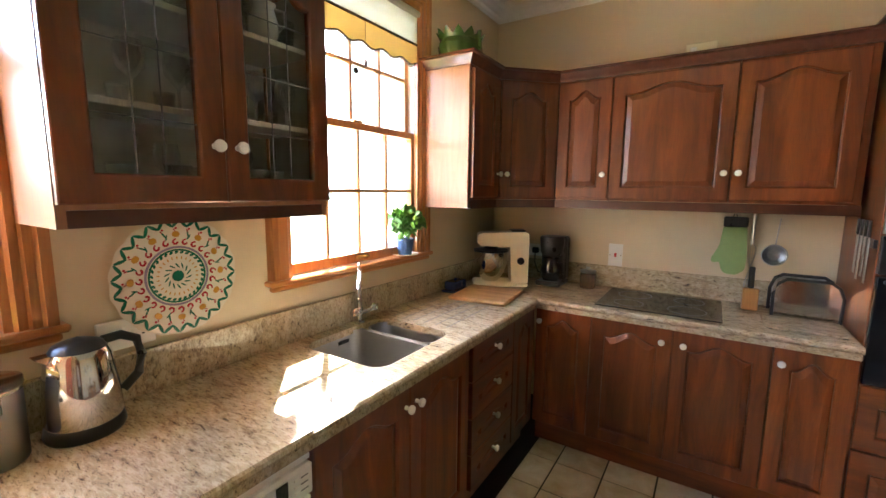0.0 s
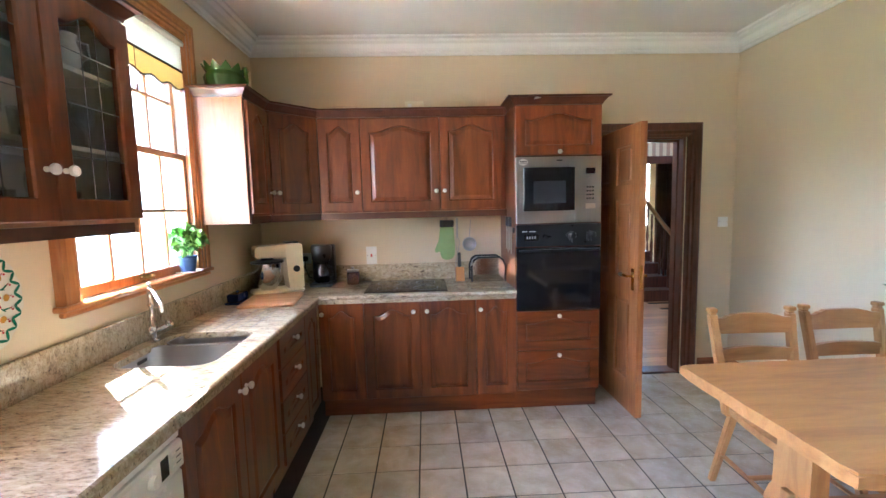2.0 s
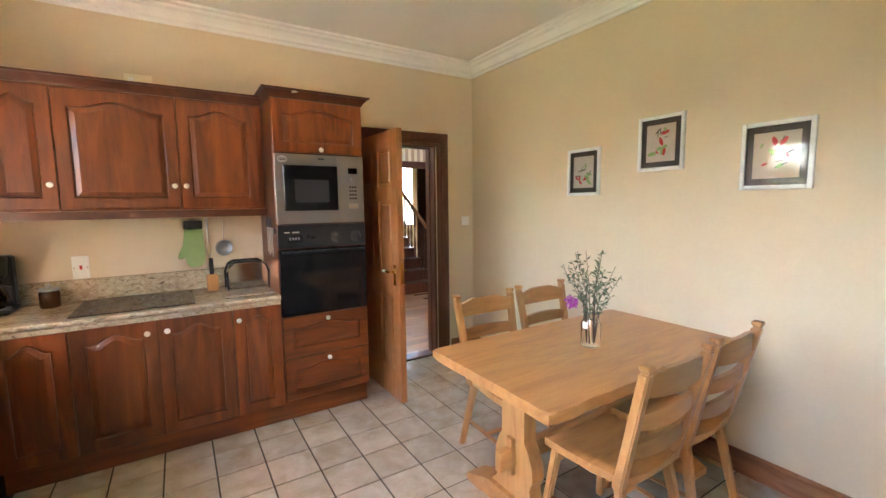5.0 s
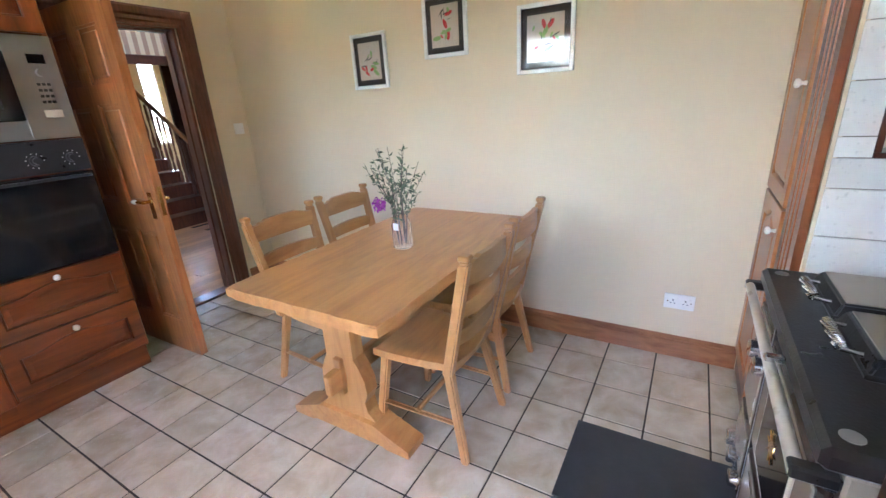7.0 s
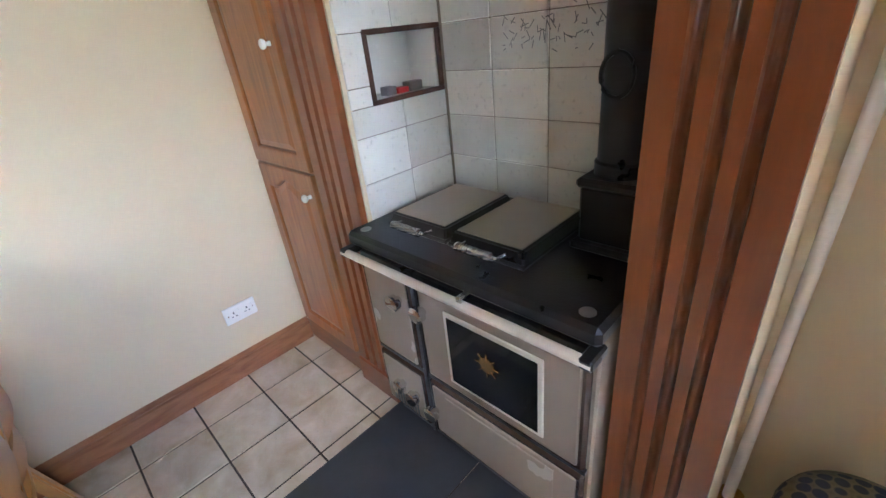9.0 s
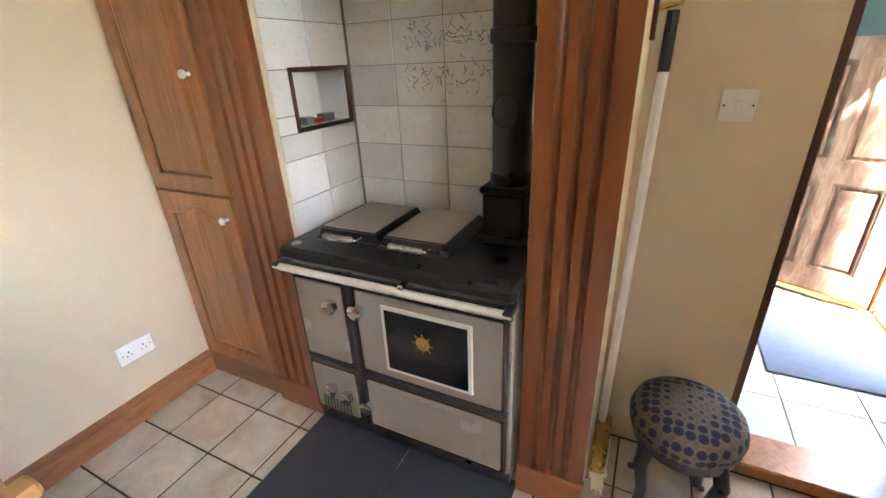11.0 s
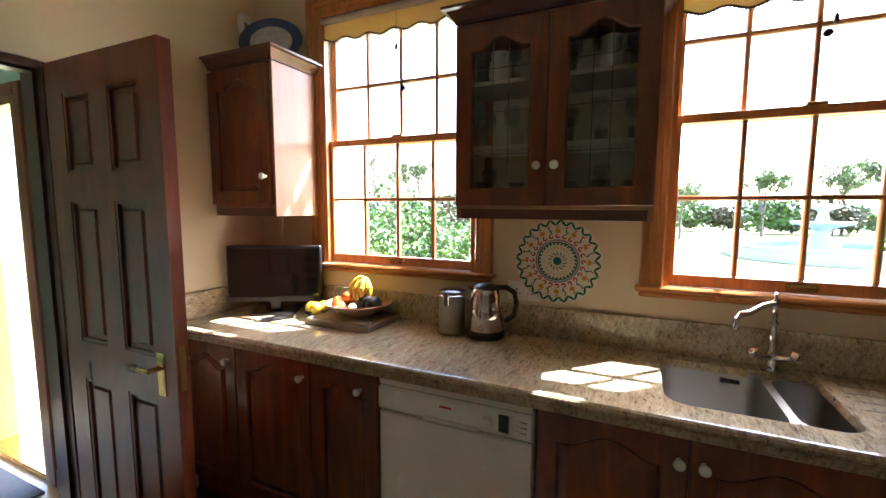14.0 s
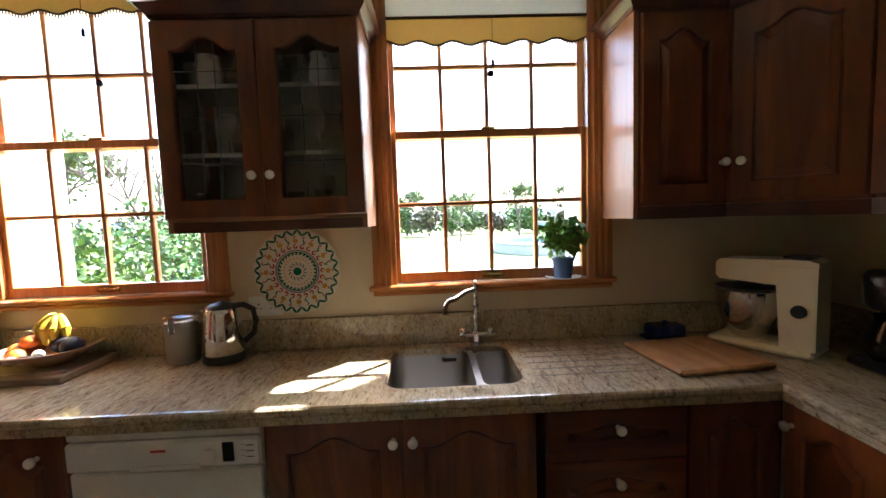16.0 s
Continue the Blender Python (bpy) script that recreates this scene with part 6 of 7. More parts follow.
so = thing("stool", pose(0.93, 0.56, 0), "low round stool with patterned cloth seat", "stool")
part("cushion", lathe(bmesh.new(), [(0.14, 0.35), (0.156, 0.362), (0.16, 0.395), (0.15, 0.425), (0.12, 0.445), (0.065, 0.455), (0, 0.457)], 36), STOOL_CLOTH, so, "dark patterned upholstery", True)
part("apron", lathe(bmesh.new(), [(0.13, 0.31), (0.145, 0.32), (0.15, 0.36)], 28), BLACK, so)
for k in range(4):
    a = math.pi / 4 + k * math.pi / 2
    cx, sy = math.cos(a), math.sin(a)
    part("leg", tube(bmesh.new(), [(0.12 * cx, 0.12 * sy, 0.35), (0.15 * cx, 0.15 * sy, 0.27), (0.125 * cx, 0.125 * sy, 0.15), (0.13 * cx, 0.13 * sy, 0.04), (0.16 * cx, 0.16 * sy, 0.0)], 0.024, 10, 0.014), BLACK, so, "curved black leg", True)

# ---- things on the window run ----
def plate():
    root = thing("decorative_plate", pose(XW + 0.004, 2.045, 1.24, 0, 90, 0) @ Matrix.Diagonal((1.1, 1.1, 1, 1)), "painted ceramic plate with colourful rings hung on the wall", "plate")
    n = 96
    def ring(r, z, wob=0.0):
        return [(r * (1 + wob * math.cos(18 * 2 * math.pi * i / n)) * math.cos(2 * math.pi * i / n), r * (1 + wob * math.cos(18 * 2 * math.pi * i / n)) * math.sin(2 * math.pi * i / n), z) for i in range(n)]
    bm = bmesh.new()
    rows = [[bm.verts.new(p) for p in ring(r, z, w)] for r, z, w in ((0.08, 0.0, 0), (0.163, 0.012, 0.012), (0.166, 0.016, 0.012), (0.16, 0.018, 0.01), (0.10, 0.011, 0), (0.085, 0.008, 0))]
    for a, b in zip(rows, rows[1:]):
        for i in range(n):
            bm.faces.new((a[i], a[(i + 1) % n], b[(i + 1) % n], b[i]))
    bm.faces.new(rows[-1])
    bm.faces.new(rows[0][::-1])
    part("dish", bm, plain("plate_glaze", (0.74, 0.69, 0.57), 0.2, var=0.05), root, smooth=True)
    green = plain("plate_green", (0.01, 0.13, 0.075), 0.25)
    red = plain("plate_red", (0.42, 0.02, 0.035), 0.25)
    gold = plain("plate_gold", (0.55, 0.29, 0.04), 0.25)
    lilac = plain("plate_lilac", (0.28, 0.22, 0.30), 0.25)
    def z_at(r):
        return 0.0095 if r < 0.1 else 0.0115 + (r - 0.10) / 0.06 * 0.0073
    def dots(nm, mat, k, r, a, b, turn=0.0, off=0.0):
        bm = bmesh.new()
        for i in range(k):
            t = 2 * math.pi * (i + off) / k
            m = Matrix.Translation((r * math.cos(t), r * math.sin(t), z_at(r))) @ Matrix.Rotation(t + turn, 4, "Z") @ Matrix.Diagonal((a, b, 1, 1))
            lathe(bm, [(1, 0.0), (1, 0.0008), (0, 0.0012)], 10, m)
        tagged(part(nm, bm, mat, root), kind="stuff")
    def band(nm, mat, r0, r1):
        part(nm, lathe(bmesh.new(), [(r0, z_at(r0)), (r0, z_at(r0) + 0.001), (r1, z_at(r1) + 0.001), (r1, z_at(r1))], 72, cap=False), mat, root)
    def scroll(nm, mat, k, r, q, off=0.0):
        bm = bmesh.new()
        for i in range(k):
            t = 2 * math.pi * (i + off) / k
            c = Vector((r * math.cos(t), r * math.sin(t), z_at(r) + 0.0006))
            tube(bm, [c + Vector((q * math.cos(t + s * 0.6), q * math.sin(t + s * 0.6), 0)) * (1 - 0.07 * s) for s in range(9)], 0.003, 5)
        tagged(part(nm, bm, mat, root), kind="stuff")
    dots("rim_leaves", green, 24, 0.150, 0.0045, 0.0155, 0.85)
    dots("rim_leaves", green, 24, 0.150, 0.0045, 0.0155, -0.85, 0.5)
    dots("rim_buds", red, 24, 0.136, 0.0032, 0.0032)
    dots("rim_buds", red, 24, 0.131, 0.005, 0.0014, 0.5, 0.12)
    dots("gold_flowers", gold, 12, 0.119, 0.0085, 0.0105)
    dots("gold_flowers", gold, 12, 0.119, 0.0105, 0.005, 0.8)
    dots("green_sprigs", green, 12, 0.122, 0.0145, 0.0022, 0.35, 0.5)
    dots("green_sprigs", green, 12, 0.113, 0.009, 0.002, -0.4, 0.42)
    scroll("red_scrolls", red, 24, 0.097, 0.0092)
    band("inner_band", lilac, 0.079, 0.085)
    band("inner_band", green, 0.0715, 0.0765)
    dots("braid", green, 30, 0.0675, 0.0035, 0.0055, 0.5)
    dots("gold_dashes", gold, 26, 0.052, 0.0045, 0.0018)
    dots("centre_petals", green, 14, 0.03, 0.009, 0.002, 0.6)
    dots("centre_dot", green, 1, 0.0, 0.016, 0.016)


plate()

kt = thing("kettle", pose(-0.815, 1.76, 0.90), "shiny steel electric kettle with black handle", "kettle")
part("base", lathe(bmesh.new(), [(0.08, 0), (0.084, 0.01), (0.08, 0.03), (0.077, 0.034)], 32), BLACK, kt, smooth=True)
part("body", lathe(bmesh.new(), [(0.077, 0.034), (0.08, 0.045), (0.076, 0.12), (0.066, 0.20), (0.058, 0.215)], 40, cap=False), CHROME, kt, smooth=True)
part("lid", lathe(bmesh.new(), [(0.058, 0.214), (0.05, 0.228), (0.025, 0.238), (0.012, 0.24), (0, 0.246)], 32), BLACK, kt, smooth=True)
part("handle", tube(bmesh.new(), [(0, 0.05, 0.222), (0, 0.09, 0.225), (0, 0.125, 0.205), (0, 0.135, 0.16), (0, 0.125, 0.11), (0, 0.085, 0.075)], 0.012, 12), BLACK, kt, smooth=True)
part("spout", prism(bmesh.new(), [(-0.055, 0.19), (-0.055, 0.215), (-0.085, 0.215)], -0.018, 0.018, "x"), CHROME, kt)
cn = thing("canister", pose(-0.815, 1.595, 0.90), "steel storage canister with clip lid", "canister")
part("body", lathe(bmesh.new(), [(0.057, 0), (0.06, 0.005), (0.06, 0.17)], 32), STEEL, cn, smooth=True)
part("lid", lathe(bmesh.new(), [(0.062, 0.17), (0.064, 0.178), (0.062, 0.19), (0.045, 0.197), (0, 0.198)], 32), GLASSWARE, cn, smooth=True)
part("lid_ring", lathe(bmesh.new(), [(0.061, 0.165), (0.0645, 0.168), (0.0645, 0.174), (0.061, 0.177)], 32), CHROME, cn)
part("clip", boxes((0.058, 0.07, -0.012, 0.012, 0.13, 0.19), bev=0.002), CHROME, cn)


def tap():
    root = thing("tap", pose(-0.87, 2.80, 0.90), "chrome mixer tap with swan spout and cross handles", "tap")
    part("pillar", lathe(bmesh.new(), [(0.026, 0), (0.026, 0.008), (0.014, 0.015), (0.014, 0.05), (0.02, 0.06), (0.012, 0.075), (0.010, 0.16), (0.016, 0.17), (0.011, 0.18), (0.011, 0.225), (0.016, 0.235), (0.012, 0.25), (0.006, 0.262), (0.008, 0.272), (0, 0.28)], 20), CHROME, root, smooth=True)
    part("spout", tube(bmesh.new(), [(0.005, -0.005, 0.24), (0.05, -0.05, 0.235), (0.09, -0.095, 0.215), (0.115, -0.12, 0.215), (0.128, -0.135, 0.20), (0.13, -0.138, 0.165)], 0.0105, 12), CHROME, root, smooth=True)
    for s in (-1, 1):
        part("valve", tube(bmesh.new(), [(0, 0, 0.045), (0.02, s * 0.035, 0.05), (0.03, s * 0.055, 0.058)], 0.012, 10), CHROME, root, smooth=True)
        bm = lathe(bmesh.new(), [(0.008, 0), (0.02, 0.006), (0.022, 0.016), (0.012, 0.026), (0, 0.028)], 14, pose(0.03, s * 0.055, 0.058, 20, 50 if s > 0 else 40, s * 55))
        part("cross_handle", bm, CHROME, root, smooth=True)


tap()


def leaves(bm, pts, size, rng, wide=0.6, droop=0.3):
    """Small folded leaves at the given points."""
    for p in pts:
        d = Vector((rng.gauss(0, 1), rng.gauss(0, 1), rng.gauss(0, 0.7) - droop)).normalized()
        a = d.orthogonal().normalized()
        a.rotate(Matrix.Rotation(rng.uniform(0, 6.28), 3, d))
        b = d.cross(a)
        s = size * rng.uniform(0.6, 1.25)
        q = [p, p + d * s * 0.45 + a * s * wide * 0.5 + b * s * 0.08, p + d * s, p + d * s * 0.45 - a * s * wide * 0.5 + b * s * 0.08]
        vs = [bm.verts.new(v) for v in q]
        bm.faces.new((vs[0], vs[1], vs[2]))
        bm.faces.new((vs[0], vs[2], vs[3]))
    return bm


def sphere_pts(n, c, r, rng, shell=0.5):
    out = []
    for _ in range(n):
        v = Vector((rng.gauss(0, 1), rng.gauss(0, 1), rng.gauss(0, 1))).normalized() * rng.uniform(shell, 1)
        out.append(Vector((c[0] + v.x * r[0], c[1] + v.y * r[1], c[2] + v.z * r[2])))
    return out


rng = random.Random(21)
single("saucer", lathe(bmesh.new(), [(0.045, 0), (0.072, 0.006), (0.076, 0.01), (0.072, 0.011), (0.04, 0.004), (0, 0.004)], 28), PAPER_W, pose(-0.905, 3.19, SILL), "white saucer with blue rim under the pot", "saucer", smooth=True)
ba = thing("potted_basil", pose(-0.905, 3.19, SILL + 0.0045), "bright green basil plant in a blue pot", "plant")
part("pot", lathe(bmesh.new(), [(0.036, 0), (0.046, 0.075), (0.05, 0.077), (0.05, 0.088), (0.044, 0.088), (0.042, 0.07), (0, 0.07)], 24), POT_BLUE, ba, smooth=True)
bm = bmesh.new()
for k in range(14):
    a = rng.uniform(0, 6.28)
    tube(bm, [(0.02 * math.cos(a), 0.02 * math.sin(a), 0.07), (0.05 * math.cos(a), 0.05 * math.sin(a), rng.uniform(0.14, 0.22))], 0.0018, 5)
part("stems", bm, BASIL, ba)
part("foliage", leaves(bmesh.new(), sphere_pts(330, (0.01, 0, 0.185), (0.085, 0.10, 0.075), rng, 0.3), 0.052, rng, 0.75), BASIL, ba, "dense green basil leaves")

# fruit board
fb = thing("chopping_board", pose(-0.765, 1.085, 0.90), "thick grey wooden board under the fruit bowl", "board")
part("board", boxes((-0.15, 0.15, -0.185, 0.185, 0.0, 0.028), bev=0.004), plain("grey_wood", (0.33, 0.27, 0.21), 0.6, var=0.2, scale=14), fb)
single("knife", boxes((0.0, 0.012, -0.12, 0.10, 0.0, 0.003), (-0.004, 0.016, 0.10, 0.21, -0.0, 0.012), bev=0.001), STEEL, pose(-0.66, 1.05, 0.9285), "kitchen knife lying on the board", "knife")
bo = single("fruit_bowl", lathe(bmesh.new(), [(0.06, 0), (0.065, 0.006), (0.13, 0.04), (0.165, 0.062), (0.168, 0.068), (0.158, 0.068), (0.12, 0.046), (0.05, 0.014), (0, 0.012)], 40), plain("bowl_wood", (0.42, 0.26, 0.16), 0.5, var=0.15), pose(-0.79, 1.10, 0.928), "wide shallow brown bowl of fruit on the board", "bowl", smooth=True)


def fruit(name, x, y, z, r, mat, label, sx=1.0, sz=1.0, rz=0):
    prof = [(r * math.sin(math.pi * k / 12), -r * math.cos(math.pi * k / 12) * sz) for k in range(13)]
    single(name, lathe(bmesh.new(), prof, 18), mat, pose(x, y, z, 0, 0, rz) @ Matrix.Diagonal((sx, 1, 1, 1)), label, name, "fruit in the bowl", True)


ORANGE = plain("orange_peel", (0.72, 0.20, 0.03), 0.4, var=0.1, bump=0.3)
LEMON = plain("lemon_peel", (0.80, 0.55, 0.05), 0.4, var=0.1, bump=0.3)
AVO = plain("avocado_skin", (0.025, 0.025, 0.035), 0.5, var=0.3, bump=0.6)
GARLIC = plain("garlic_skin", (0.66, 0.60, 0.54), 0.5, var=0.1)
for x, y, z in ((-0.74, 1.005, 0.985), (-0.70, 1.045, 0.985), (-0.77, 0.985, 0.99), (-0.755, 1.05, 1.025), (-0.81, 1.02, 0.985)):
    fruit("tangerine", x, y, z, 0.030, ORANGE, "small orange tangerine in the bowl", 1, 0.85)
for x, y, z in ((-0.68, 1.09, 0.975), (-0.69, 1.13, 0.976), (-0.73, 1.10, 0.98), (-0.66, 1.06, 0.978)):
    fruit("garlic_bulb", x, y, z, 0.021, GARLIC, "white garlic bulb in the bowl", 1, 0.85)
fruit("avocado", -0.76, 1.205, 1.0, 0.04, AVO, "dark avocado in the bowl", 1.3, 0.9, 30)
fruit("avocado", -0.79, 1.14, 1.0, 0.036, AVO, "dark avocado in the bowl", 1.3, 0.9, 70)
for k in range(5):
    a0 = radians(-75 + 32 * k)
    pts = [(-0.83 + math.cos(a0) * (0.006 + 0.05 * math.sin(q * 2.1)), 1.10 + math.sin(a0) * (0.006 + 0.062 * math.sin(q * 2.1)), 1.115 - 0.115 * q ** 1.4) for q in [j / 7 for j in range(8)]]
    bm = bmesh.new()
    tube(bm, pts[:2], 0.007, 8, 0.012)
    tube(bm, pts[1:5], 0.012, 8, 0.019)
    tube(bm, pts[4:], 0.019, 8, 0.007)
    single("banana", bm, LEMON, pose(0, 0, 0), "ripe yellow banana in the bowl", "banana", "bananas", True)
single("lemon_dish", lathe(bmesh.new(), [(0.03, 0), (0.06, 0.035), (0.064, 0.045), (0.058, 0.045), (0.028, 0.008), (0, 0.008)], 24), GLASSWARE, pose(-0.74, 0.865, 0.90), "small glass bowl holding lemons", "bowl", smooth=True)
for dx, dy, dz in ((0, 0, 0.05), (0.03, 0.025, 0.06), (-0.03, 0.02, 0.055), (0.0, -0.035, 0.055)):
    fruit("lemon", -0.74 + dx, 0.865 + dy, 0.90 + dz, 0.028, LEMON, "yellow lemon in a glass bowl", 1.25, 1, 40)

tv = thing("television", pose(-0.74, 0.59, 0.90, 0, 0, 120), "small black flat-screen television on the worktop", "television")
part("stand", boxes((-0.12, 0.12, -0.09, 0.09, 0, 0.014), bev=0.006), BLACK_GLOSS, tv)
part("neck", boxes((-0.03, 0.03, -0.015, 0.02, 0.014, 0.07), bev=0.004), BLACK, tv)
part("case", boxes((-0.245, 0.245, -0.015, 0.03, 0.055, 0.36), bev=0.006), BLACK, tv)
part("screen", boxes((-0.228, 0.228, -0.0175, -0.0152, 0.085, 0.343)), BLACK_GLOSS, tv, "dark switched-off screen")
single("remote_control", boxes((-0.022, 0.022, -0.075, 0.075, 0, 0.016), bev=0.004), BLACK, pose(-0.62, 0.72, 0.90, 0, 0, 60), "black remote control by the television", "remote")

# worktop corner
cb = single("cutting_board", boxes((-0.17, 0.17, -0.18, 0.18, 0, 0.022), bev=0.008), BOARD, pose(-0.60, 3.58, 0.90, 0, 0, 6), "honey wooden cutting board with scratches", "board")
bu = thing("butter_dish", pose(-0.83, 3.60, 0.90), "dark blue lidded butter dish", "dish")
part("tray", boxes((-0.05, 0.05, -0.085, 0.085, 0, 0.014), bev=0.005), BLUE, bu)
part("cover", boxes((-0.04, 0.04, -0.072, 0.072, 0.0145, 0.065), (-0.01, 0.01, -0.014, 0.014, 0.064, 0.08), bev=0.008), BLUE, bu)


def mixer():
    root = thing("stand_mixer", pose(-0.66, 3.93, 0.90, 0, 0, 32), "cream stand mixer with steel bowl", "mixer")
    part("foot", boxes((-0.20, 0.15, -0.09, 0.09, 0, 0.03), bev=0.012), CREAM, root)
    part("column", prism(bmesh.new(), [(0.045, 0.03), (0.15, 0.03), (0.15, 0.33), (0.03, 0.33), (0.03, 0.26)], -0.075, 0.075, "y"), CREAM, root)
    part("head", prism(bmesh.new(), [(-0.16, 0.265), (0.10, 0.255), (0.15, 0.285), (0.15, 0.345), (0.12, 0.355), (-0.16, 0.345), (-0.175, 0.33), (-0.175, 0.28)], -0.07, 0.07, "y"), CREAM, root)
    part("rear_cap", boxes((0.04, 0.13, -0.055, 0.055, 0.356, 0.366), bev=0.004), BLACK, root)
    part("bowl", lathe(bmesh.new(), [(0.05, 0), (0.055, 0.006), (0.085, 0.05), (0.105, 0.11), (0.11, 0.19), (0.114, 0.192), (0.106, 0.192), (0.1, 0.11), (0.05, 0.02), (0, 0.015)], 36, pose(-0.085, 0, 0.031)), CHROME, root, smooth=True)
    part("bowl_lid", lathe(bmesh.new(), [(0.112, 0.225), (0.112, 0.235), (0.05, 0.245), (0.03, 0.265)], 28, pose(-0.085, 0, 0)), BLACK, root)
    part("speed_knob", lathe(bmesh.new(), [(0.024, 0), (0.022, 0.014), (0, 0.016)], 20, pose(0.10, -0.075, 0.17, 90, 0, 0)), BLACK, root)


mixer()


def coffee():
    root = thing("coffee_maker", pose(-0.40, 4.14, 0.90), "black filter coffee machine with glass jug", "coffee machine")
    part("base", boxes((-0.085, 0.085, -0.10, 0.10, 0, 0.03), bev=0.01), BLACK, root)
    part("tower", boxes((-0.085, 0.085, 0.02, 0.10, 0.03, 0.32), bev=0.012), BLACK, root)
    part("filter_head", lathe(bmesh.new(), [(0.06, 0.20), (0.072, 0.215), (0.08, 0.31), (0.07, 0.325), (0, 0.33)], 28, pose(0, -0.02, 0)), BLACK, root, smooth=True)
    part("jug", lathe(bmesh.new(), [(0.05, 0.032), (0.068, 0.06), (0.068, 0.11), (0.045, 0.16), (0.048, 0.18)], 28, pose(0, -0.025, 0), cap=False), BLACK_GLOSS, root, "dark glass coffee jug", True)
    part("jug_handle", tube(bmesh.new(), [(0.05, -0.05, 0.16), (0.095, -0.07, 0.15), (0.10, -0.07, 0.09), (0.07, -0.055, 0.07)], 0.008, 8), BLACK, root)


coffee()
jr = thing("storage_jar", pose(-0.17, 4.16, 0.90), "brown glass storage jar with lid", "jar")
part("jar", lathe(bmesh.new(), [(0.044, 0), (0.048, 0.01), (0.048, 0.09), (0.04, 0.10)], 24), AMBER, jr, smooth=True)
part("lid", lathe(bmesh.new(), [(0.046, 0.10), (0.048, 0.115), (0.012, 0.12), (0.014, 0.135), (0, 0.138)], 24), STEEL, jr, smooth=True)
hb = thing("ceramic_hob", pose(0.265, 3.99, 0.9002), "black glass ceramic hob set in the worktop", "hob")
part("glass", boxes((-0.295, 0.295, -0.24, 0.24, 0, 0.006), bev=0.003), BLACK_GLOSS, hb)
for x, y, r in ((-0.14, -0.11, 0.075), (0.14, -0.11, 0.09), (-0.14, 0.11, 0.09), (0.14, 0.11, 0.075)):
    part("cooking_ring", lathe(bmesh.new(), [(r, 0.0062), (r, 0.0068), (r - 0.003, 0.0068), (r - 0.003, 0.0062)], 40, pose(x, y, 0), cap=False), GREY, hb)
to = thing("toaster", pose(0.90, 4.14, 0.90), "chrome two-slice toaster with black ends", "toaster")
part("body", prism(bmesh.new(), [(-0.125, 0.02), (0.125, 0.02), (0.125, 0.12), (0.11, 0.165), (0.08, 0.185), (-0.08, 0.185), (-0.11, 0.165), (-0.125, 0.12)], -0.075, 0.075, "y"), STEEL, to)
for y in (-0.082, 0.076):
    part("end_cap", prism(bmesh.new(), [(-0.14, 0.0), (0.14, 0.0), (0.14, 0.12), (0.12, 0.178), (0.085, 0.2), (-0.085, 0.2), (-0.12, 0.178), (-0.14, 0.12)], y, y + 0.006, "y"), BLACK if y > 0 else CHROME, to)
part("rim", tube(bmesh.new(), [(-0.13, -0.08, 0.0), (-0.133, -0.08, 0.12), (-0.115, -0.08, 0.17), (-0.083, -0.08, 0.193), (0.083, -0.08, 0.193), (0.115, -0.08, 0.17), (0.133, -0.08, 0.12), (0.13, -0.08, 0.0)], 0.008, 8), BLACK, to)
part("lever", boxes((0.126, 0.15, -0.02, 0.02, 0.09, 0.105), bev=0.003), BLACK, to)
kb = thing("knife_block", pose(0.68, 4.13, 0.90, -8, 0, 0), "pale wooden block holding a black-handled knife", "knife block")
part("block", boxes((-0.035, 0.035, -0.04, 0.04, 0, 0.115), bev=0.004), BEECH_Z, kb)
part("knife_handle", boxes((-0.013, 0.013, -0.01, 0.01, 0.115, 0.23), bev=0.005), BLACK, kb)
gb = thing("worktop_saver", pose(0.87, 3.90, 0.90), "granite-patterned glass board beside the hob", "board")
part("board", boxes((-0.15, 0.15, -0.12, 0.12, 0.005, 0.013), bev=0.002), GRANITE, gb)
for sx in (-0.13, 0.13):
    for sy in (-0.1, 0.1):
        part("foot", boxes((sx - 0.01, sx + 0.01, sy - 0.01, sy + 0.01, 0, 0.006)), BLACK, gb)

# utensils hanging under the wall cabinets
ug = thing("oven_glove", pose(0.585, 4.27, 1.06), "green oven glove with black cuff hanging on the wall", "oven glove")
bm = prism(bmesh.new(), [(-0.045, 0.02), (-0.02, 0.0), (0.03, 0.0), (0.065, 0.03), (0.07, 0.10), (0.06, 0.27), (-0.05, 0.27), (-0.055, 0.16), (-0.10, 0.08), (-0.085, 0.055), (-0.05, 0.08)], -0.018, 0.012, "y")
bmesh.ops.bevel(bm, geom=list(bm.edges), offset=0.007, segments=2, affect="EDGES")
part("mitt", bm, GREEN_CLOTH, ug)
part("cuff", boxes((-0.052, 0.062, -0.02, 0.014, 0.268, 0.325), bev=0.006), BLACK, ug)
part("loop", tube(bmesh.new(), [(-0.01, 0, 0.32), (0, 0, 0.36), (0.01, 0, 0.32)], 0.003, 6), BLACK, ug)
uw = thing("whisk", pose(0.675, 4.275, 1.10), "steel whisk hanging on the wall", "utensil")
part("handle", tube(bmesh.new(), [(0, 0, 0.14), (0, 0, 0.30)], 0.008, 8), STEEL, uw)
bm = bmesh.new()
for k in range(5):
    a = k * math.pi / 5
    tube(bm, [(0.02 * math.sin(s) * math.cos(a), 0.012 * math.sin(s) * math.sin(a), 0.14 * math.cos(s / 2)) for s in [j * math.pi / 5 for j in range(11)]], 0.0012, 4)
part("wires", bm, STEEL, uw)
us = thing("sieve", pose(0.775, 4.275, 1.185), "small wire sieve hanging on the wall", "sieve")
